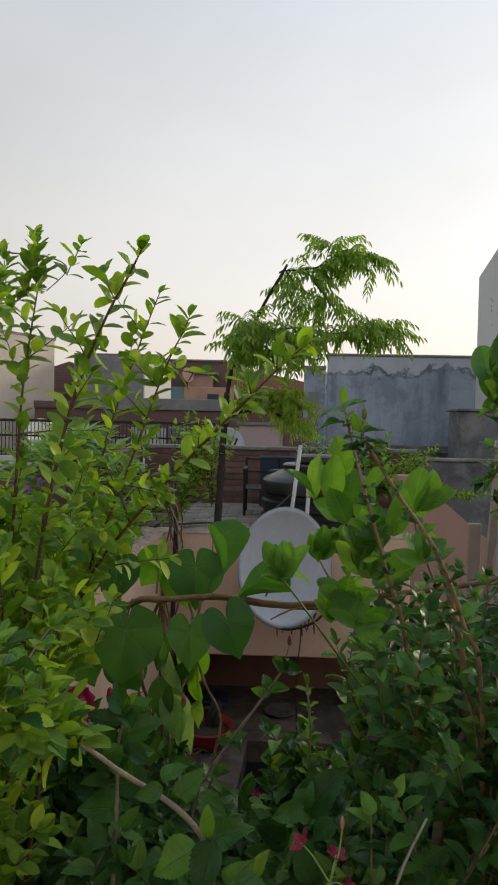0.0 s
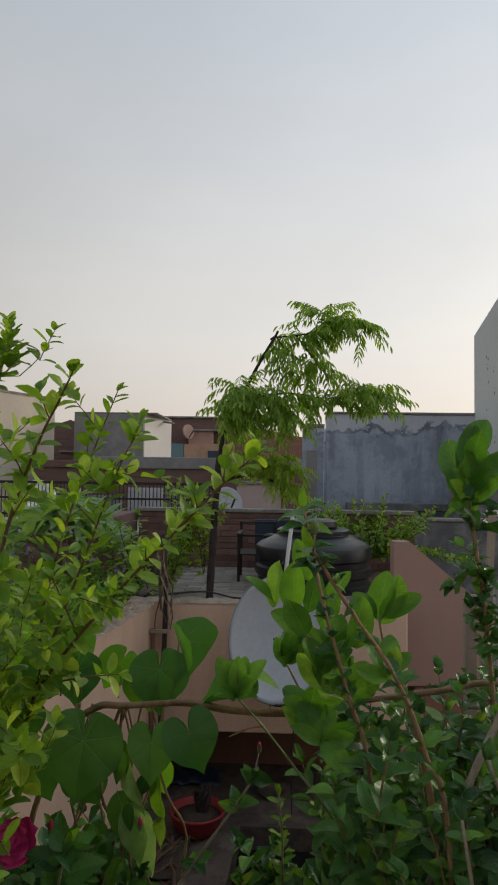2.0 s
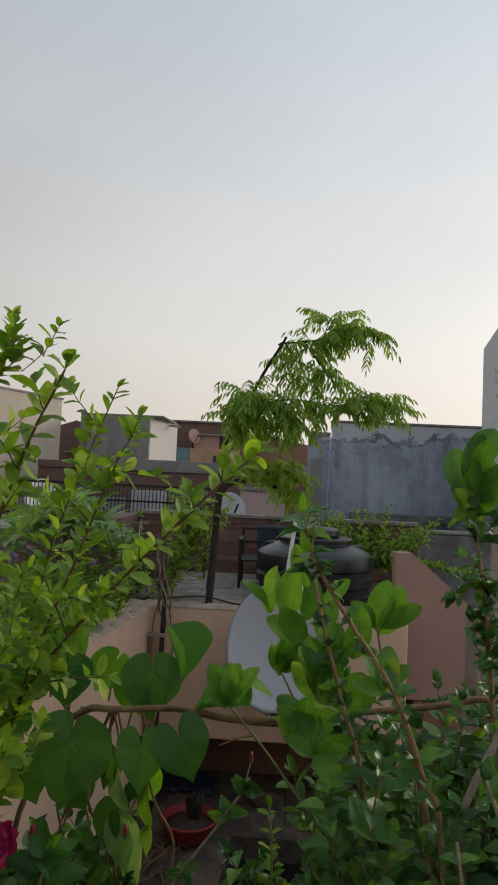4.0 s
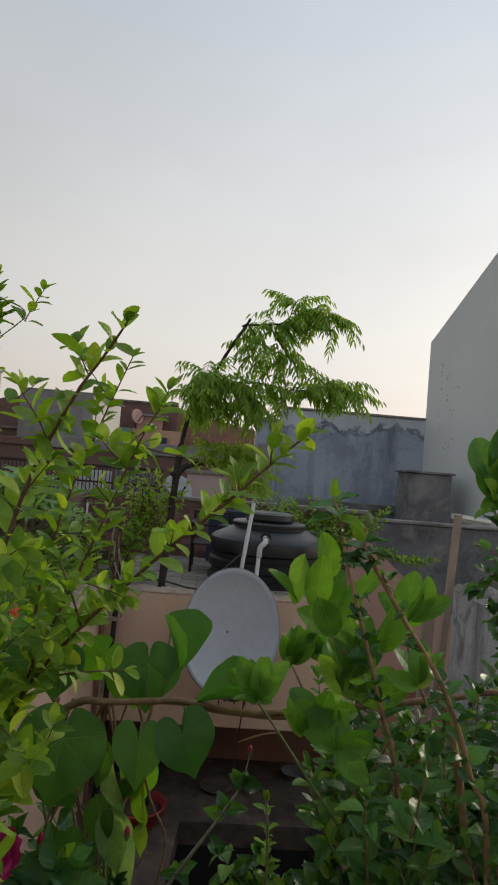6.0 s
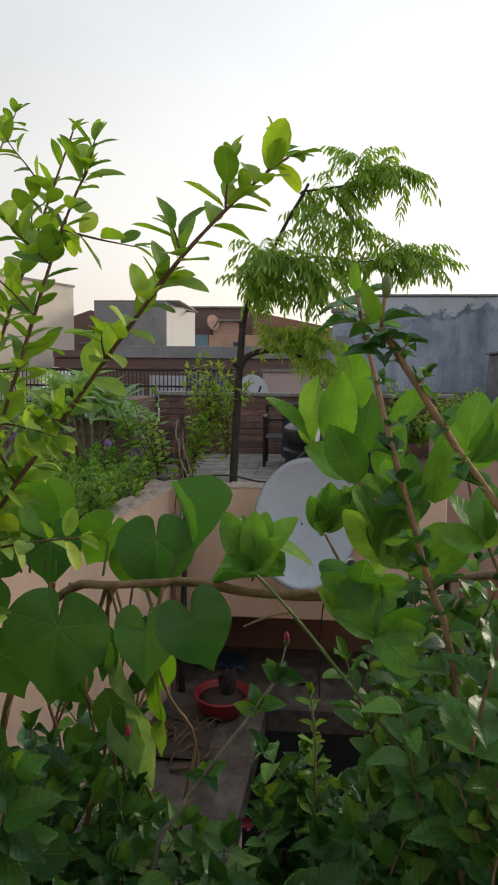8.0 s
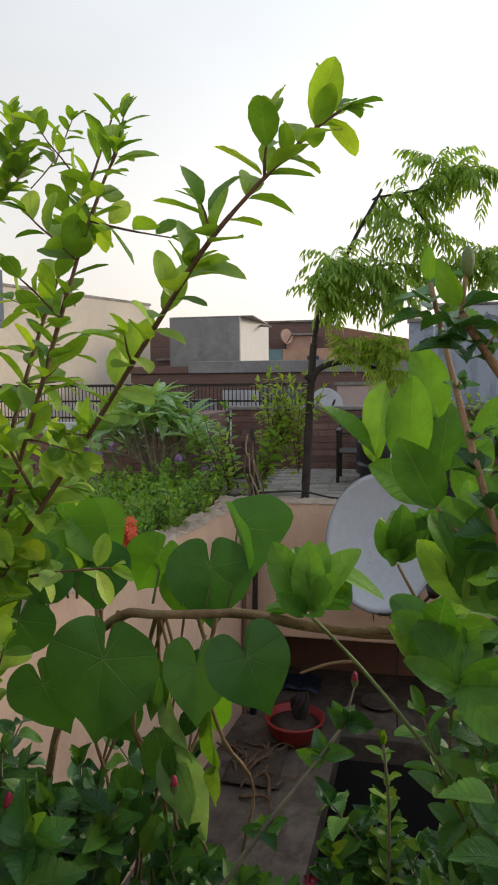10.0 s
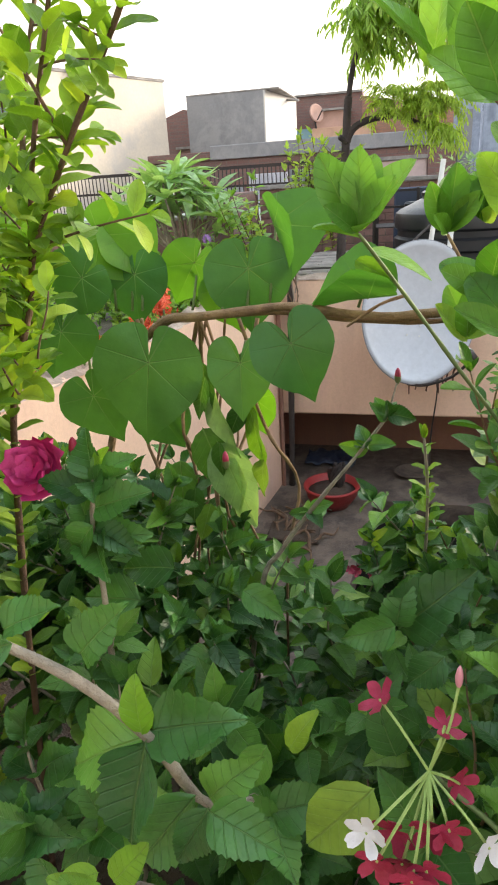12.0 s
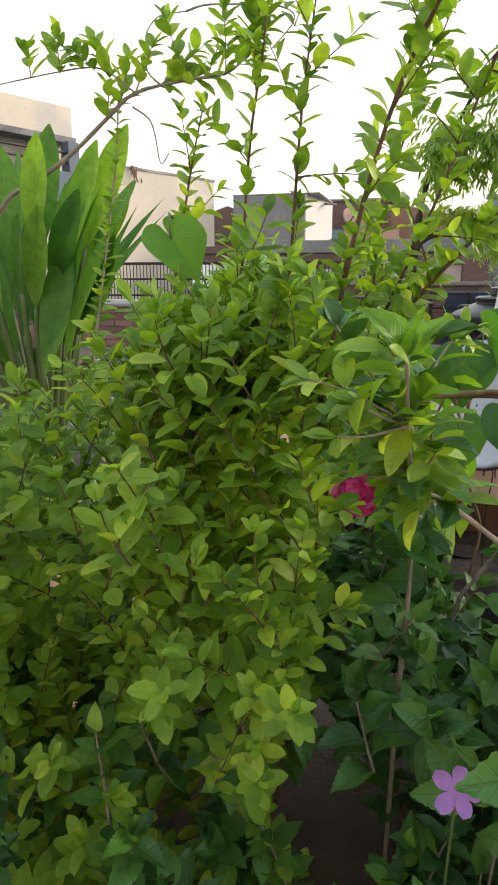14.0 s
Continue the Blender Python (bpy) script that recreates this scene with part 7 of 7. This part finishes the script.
for k in range(380):
    x, y = random.uniform(-0.75, 0.40), random.uniform(1.0, 1.76)
    top = 1.2 if x < -0.03 else (1.10 if x < 0.26 else 1.2)
    if x < 0.05 and random.random() < 0.3:
        continue
    top -= max(0.0, 1.3 - y) * 0.45
    z = top - random.uniform(0.02, 0.34)
    kind = "serrate" if random.random() < 0.62 else "creeper"
    hb.twig((x, y, z - 0.1), (random.uniform(-0.6, 0.6), random.uniform(-0.9, 0.2), 1), random.uniform(0.09, 0.18), kind, 0.026, random.uniform(0.05, 0.068), 0.0025, lift=0.3)
for k in range(110):
    x, y = random.uniform(-0.5, 0.02), random.uniform(1.5, 1.78)
    hb.twig((x, y, random.uniform(0.9, 1.12)), (random.uniform(-0.5, 0.5), random.uniform(-0.9, 0.1), 1), random.uniform(0.08, 0.15), random.choice(["serrate", "creeper"]), 0.026, 0.055, 0.002, lift=0.3)
for at, n, size in [((0.02, 1.08, 1.14), 6, 0.06), ((0.08, 1.05, 1.12), 6, 0.058), ((-0.02, 1.1, 1.2), 6, 0.052), ((0.13, 1.2, 1.12), 5, 0.058), ((0.22, 1.1, 1.08), 5, 0.06), ((0.0, 1.0, 1.03), 6, 0.06), ((0.16, 0.98, 1.06), 5, 0.06)]:
    whorl(hb, at, n, size, "serrate", 0.15)
# young lime sprig and broad leaves at the front of the trough
sprig = hb.stem([(0.06, 1.2, SOIL_Z), (0.07, 1.12, 1.1), (0.085, 1.03, 1.26), (0.098, 1.005, 1.30), (0.12, 1.0, 1.285), (0.13, 1.0, 1.25)], 0.002, 0.0012)
for k in range(9):
    q = sprig[int(len(sprig) * (0.55 + 0.048 * k))]
    s_ = 1 if k % 2 else -1
    hb.leaf("young", q, (s_ * 0.9, random.uniform(-0.5, 0.3), random.uniform(-0.5, 0.5)), (random.uniform(-0.3, 0.3), -0.6, 0.8), random.uniform(0.022, 0.032))
hb.stem([(0.22, 1.1, SOIL_Z), (0.215, 1.03, 1.1), (0.212, 0.985, 1.26), (0.213, 0.978, 1.312)], 0.002, 0.0013)
for o, s_ in (((-1, -0.2, 0.05), 0.046), ((0.9, 0.1, 0.1), 0.05), ((-0.1, -1, 0.15), 0.044), ((0.4, 0.9, 0.2), 0.05)):
    hb.leaf("serrate", (0.213, 0.985, 1.262), o, (0.0, -0.35, 1), s_)
hb.stem([(0.30, 1.1, 1.0), (0.275, 0.98, 1.24), (0.30, 1.02, 1.33), (0.34, 1.06, 1.38)], 0.002, 0.0016)
hb.finish(300)


def petal_flower(bm, c, facing, r, n, width, cup, ruffle=0.0, layers=1):
    f = Vector(facing).normalized()
    u = f.orthogonal().normalized()
    w3 = f.cross(u)
    for ly in range(layers):
        for k in range(n):
            a = 2 * math.pi * (k + 0.5 * ly) / n + random.uniform(-0.12, 0.12)
            d = u * math.cos(a) + w3 * math.sin(a)
            t_ = f.cross(d)
            rr = r * (1 - 0.18 * ly) * random.uniform(0.9, 1.08)
            rows = []
            for i in range(6):
                q = i / 5
                wq = width * rr * (0.16, 0.5, 0.84, 1.0, 0.92, 0.5)[i]
                rows.append([bm.verts.new(Vector(c) + d * rr * q * math.cos(cup * q) + f * (rr * q * math.sin(cup) * q + 0.004 * ly + ruffle * rr * random.uniform(-1, 1) * q) + t_ * wq * s) for s in (-1, 0, 1)])
            for a_, b_ in zip(rows, rows[1:]):
                for s in (0, 1):
                    bm.faces.new((a_[s], a_[s + 1], b_[s + 1], b_[s]))
    return bm


part("pink_bloom", petal_flower(bmesh.new(), (-0.128, 1.35, 1.35), (-0.1, -0.75, 0.5), 0.036, 6, 0.46, 0.42, 0.28, 5), PINK_PETAL, hb.ob, "ruffled deep pink double bloom", smooth=True)
for at, g_ in (((0.212, 1.69, 1.35), 1.0), ((-0.068, 1.32, 1.385), 1.1), ((-0.185, 1.138, 1.127), 1.5), ((0.205, 1.01, 1.282), 1.6), ((0.02, 1.5, 1.3), 1.0)):
    b6 = part("red_bud", lathe(bmesh.new(), [(r * g_, z * g_) for r, z in ((0.001, -0.006), (0.0036, -0.002), (0.0041, 0.004), (0.003, 0.010), (0.001, 0.013))], at, 10), RED_PETAL, hb.ob, "pointed red flower bud", smooth=True)
    part("calyx", lathe(bmesh.new(), [(0.001 * g_, -0.010 * g_), (0.0044 * g_, -0.004 * g_), (0.0047 * g_, 0.002 * g_)], at, 10, False), GREEN_STEM, b6, smooth=True)

# red clustered creeper
cr = Plant("red_flowered_creeper", (0.26, 1.2, SOIL_Z), "creeper with hanging clusters of red and white starry flowers", "creeper", GREEN_STEM)
hub = Vector((0.25, 1.17, 1.225))
cr.stem([(0.40, 1.15, SOIL_Z), (0.38, 1.16, 1.0), (0.33, 1.16, 1.15), tuple(hub)], 0.003, 0.002)
for k in range(8):
    whorl(cr, (random.uniform(0.1, 0.42), random.uniform(1.15, 1.6), random.uniform(0.98, 1.16)), 5, 0.075, "creeper", 0.2)
for k in range(6):
    cr.twig((0.02 + 0.05 * k, 1.35, 1.02), (random.uniform(-0.4, 0.4), -0.6, 1), 0.16, "creeper", 0.03, 0.06)
cr.finish(120)
ends = [(0.215, 1.20, 1.254), (0.26, 1.19, 1.247), (0.27, 1.17, 1.218), (0.252, 1.14, 1.206), (0.234, 1.13, 1.184), (0.211, 1.12, 1.22), (0.218, 1.12, 1.196), (0.249, 1.12, 1.195), (0.263, 1.14, 1.209), (0.288, 1.14, 1.2), (0.24, 1.115, 1.19), (0.228, 1.14, 1.20)]
for i, e_ in enumerate(ends):
    e_ = Vector(e_)
    white = i in (5, 9)
    f_ = (e_ - hub).normalized() * 0.8 + Vector((random.uniform(-0.4, 0.2), -0.6, 0.45))
    fl = part("flower", petal_flower(bmesh.new(), e_, f_, random.uniform(0.0145, 0.0175), 5, 0.31, 0.3, 0.09), WHITE_PETAL if white else RED_PETAL, cr.ob, "white starry flower" if white else "crimson starry flower", smooth=True)
    part("flower_tube", tube(bmesh.new(), smooth_line([tuple(hub), tuple(hub.lerp(e_, 0.6) + Vector((0, -0.006, 0.008))), tuple(e_)], 4), 0.0011, 0.0011, 5), PALE_STEM, fl)
for at in ((0.14, 1.78, 0.98), (0.165, 1.79, 0.99), (0.15, 1.8, 0.965), (0.19, 1.8, 0.98), (0.2, 1.79, 0.995), (0.175, 1.785, 0.97)):
    part("flower", petal_flower(bmesh.new(), at, (random.uniform(-0.8, 0.8), -0.6, 0.6), random.uniform(0.009, 0.013), 5, 0.3, 0.5, 0.1), RED_PETAL, cr.ob, "red starry flower", smooth=True)
bd = part("pink_bud", lathe(bmesh.new(), [(0.001, -0.006), (0.0024, -0.002), (0.003, 0.004), (0.002, 0.010), (0.0006, 0.013)], (0.268, 1.2, 1.279), 8), BLUSH_PETAL, cr.ob, "pale pink closed bud", smooth=True)
part("flower_tube", tube(bmesh.new(), smooth_line([tuple(hub), (0.262, 1.185, 1.25), (0.268, 1.2, 1.275)], 4), 0.0011, 0.0011, 5), PALE_STEM, bd)
pf = thing("purple_flower_sprig", (0.02, 1.12, SOIL_Z), "single pale purple flower on a thin sprig", "flower")
part("stalk", tube(bmesh.new(), smooth_line([(0.02, 1.15, SOIL_Z), (0.01, 1.10, 0.95), (0.006, 1.03, 1.175)], 4), 0.0015, sides=5), GREEN_STEM, pf)
part("bloom", petal_flower(bmesh.new(), (0.006, 1.022, 1.18), (-0.2, -0.8, 0.55), 0.024, 5, 0.33, 0.25, 0.14), LILAC_PETAL, pf, smooth=True)


# ---- bricks and pavers ----
def brick_data(name, l, d, h, mat):
    bm = box(bmesh.new(), 0, l, 0, d, 0, h)
    bmesh.ops.bevel(bm, geom=bm.edges[:], offset=0.0025, segments=1, affect="EDGES")
    return mesh_of(name, bm, mat)


def brick_wall(name, x0, x1, y0, z0, courses, label):
    core = solid(name, bx(x0, x1, y0 + 0.006, y0 + 0.11, z0, z0 + courses * 0.0516), MORTAR, label, "wall")
    full, half = brick_data("brick", 0.151, 0.05, 0.0466, BRICK), brick_data("brick", 0.073, 0.05, 0.0466, BRICK)
    for c in range(courses):
        x = x0 - (0.078 if c % 2 else 0)
        while x < x1 - 0.02:
            short = x < x0 or x + 0.151 > x1
            ob = new("brick", half if short else full)
            hang(ob, core)
            ob.matrix_basis = Matrix.Translation((max(x, x0) + random.uniform(0, 0.004), y0 - random.uniform(0, 0.005), z0 + 0.003 + c * 0.0516))
            x += 0.156
    return core


brick_wall("wall_brick_back", -0.92, 1.42, 5.9, DECK - 0.01, 9, "low red brick parapet with mortar joints")
solid("brick_coping", bx(-0.94, 1.44, 5.88, 6.03, DECK - 0.008 + 9 * 0.0516, DECK + 0.022 + 9 * 0.0516, 0.004), CONCRETE, "thin cement coping on the brick parapet", "coping")
brick_wall("wall_brick_side", -3.9, -1.15, 5.2, DECK - 0.01, 6, "low red brick parapet beside the garden")
solid("brick_coping_side", bx(-3.92, -1.13, 5.18, 5.33, DECK - 0.008 + 6 * 0.0516, DECK + 0.015 + 6 * 0.0516, 0.004), CONCRETE, "pale cement coping on the side parapet", "coping")
solid("wall_brick_return", bx(-1.13, -0.95, 5.2, 5.98, DECK - 0.01, 1.55, 0.005), FAR_BRICK, "brick return wall", "wall")
paver = brick_data("paver", 0.196, 0.066, 0.022, PAVER)
floor_ = bpy.data.objects["roof_deck"]
for r in range(22):
    for c in range(11):
        x = -0.56 + c * 0.2 - (0.1 if r % 2 else 0)
        if x < -0.57 or x > 0.8:
            continue
        ob = new("paver", paver)
        hang(ob, floor_)
        ob.matrix_basis = Matrix.Translation((x, 4.29 + r * 0.0695, DECK - 0.016 - random.uniform(0, 0.004)))
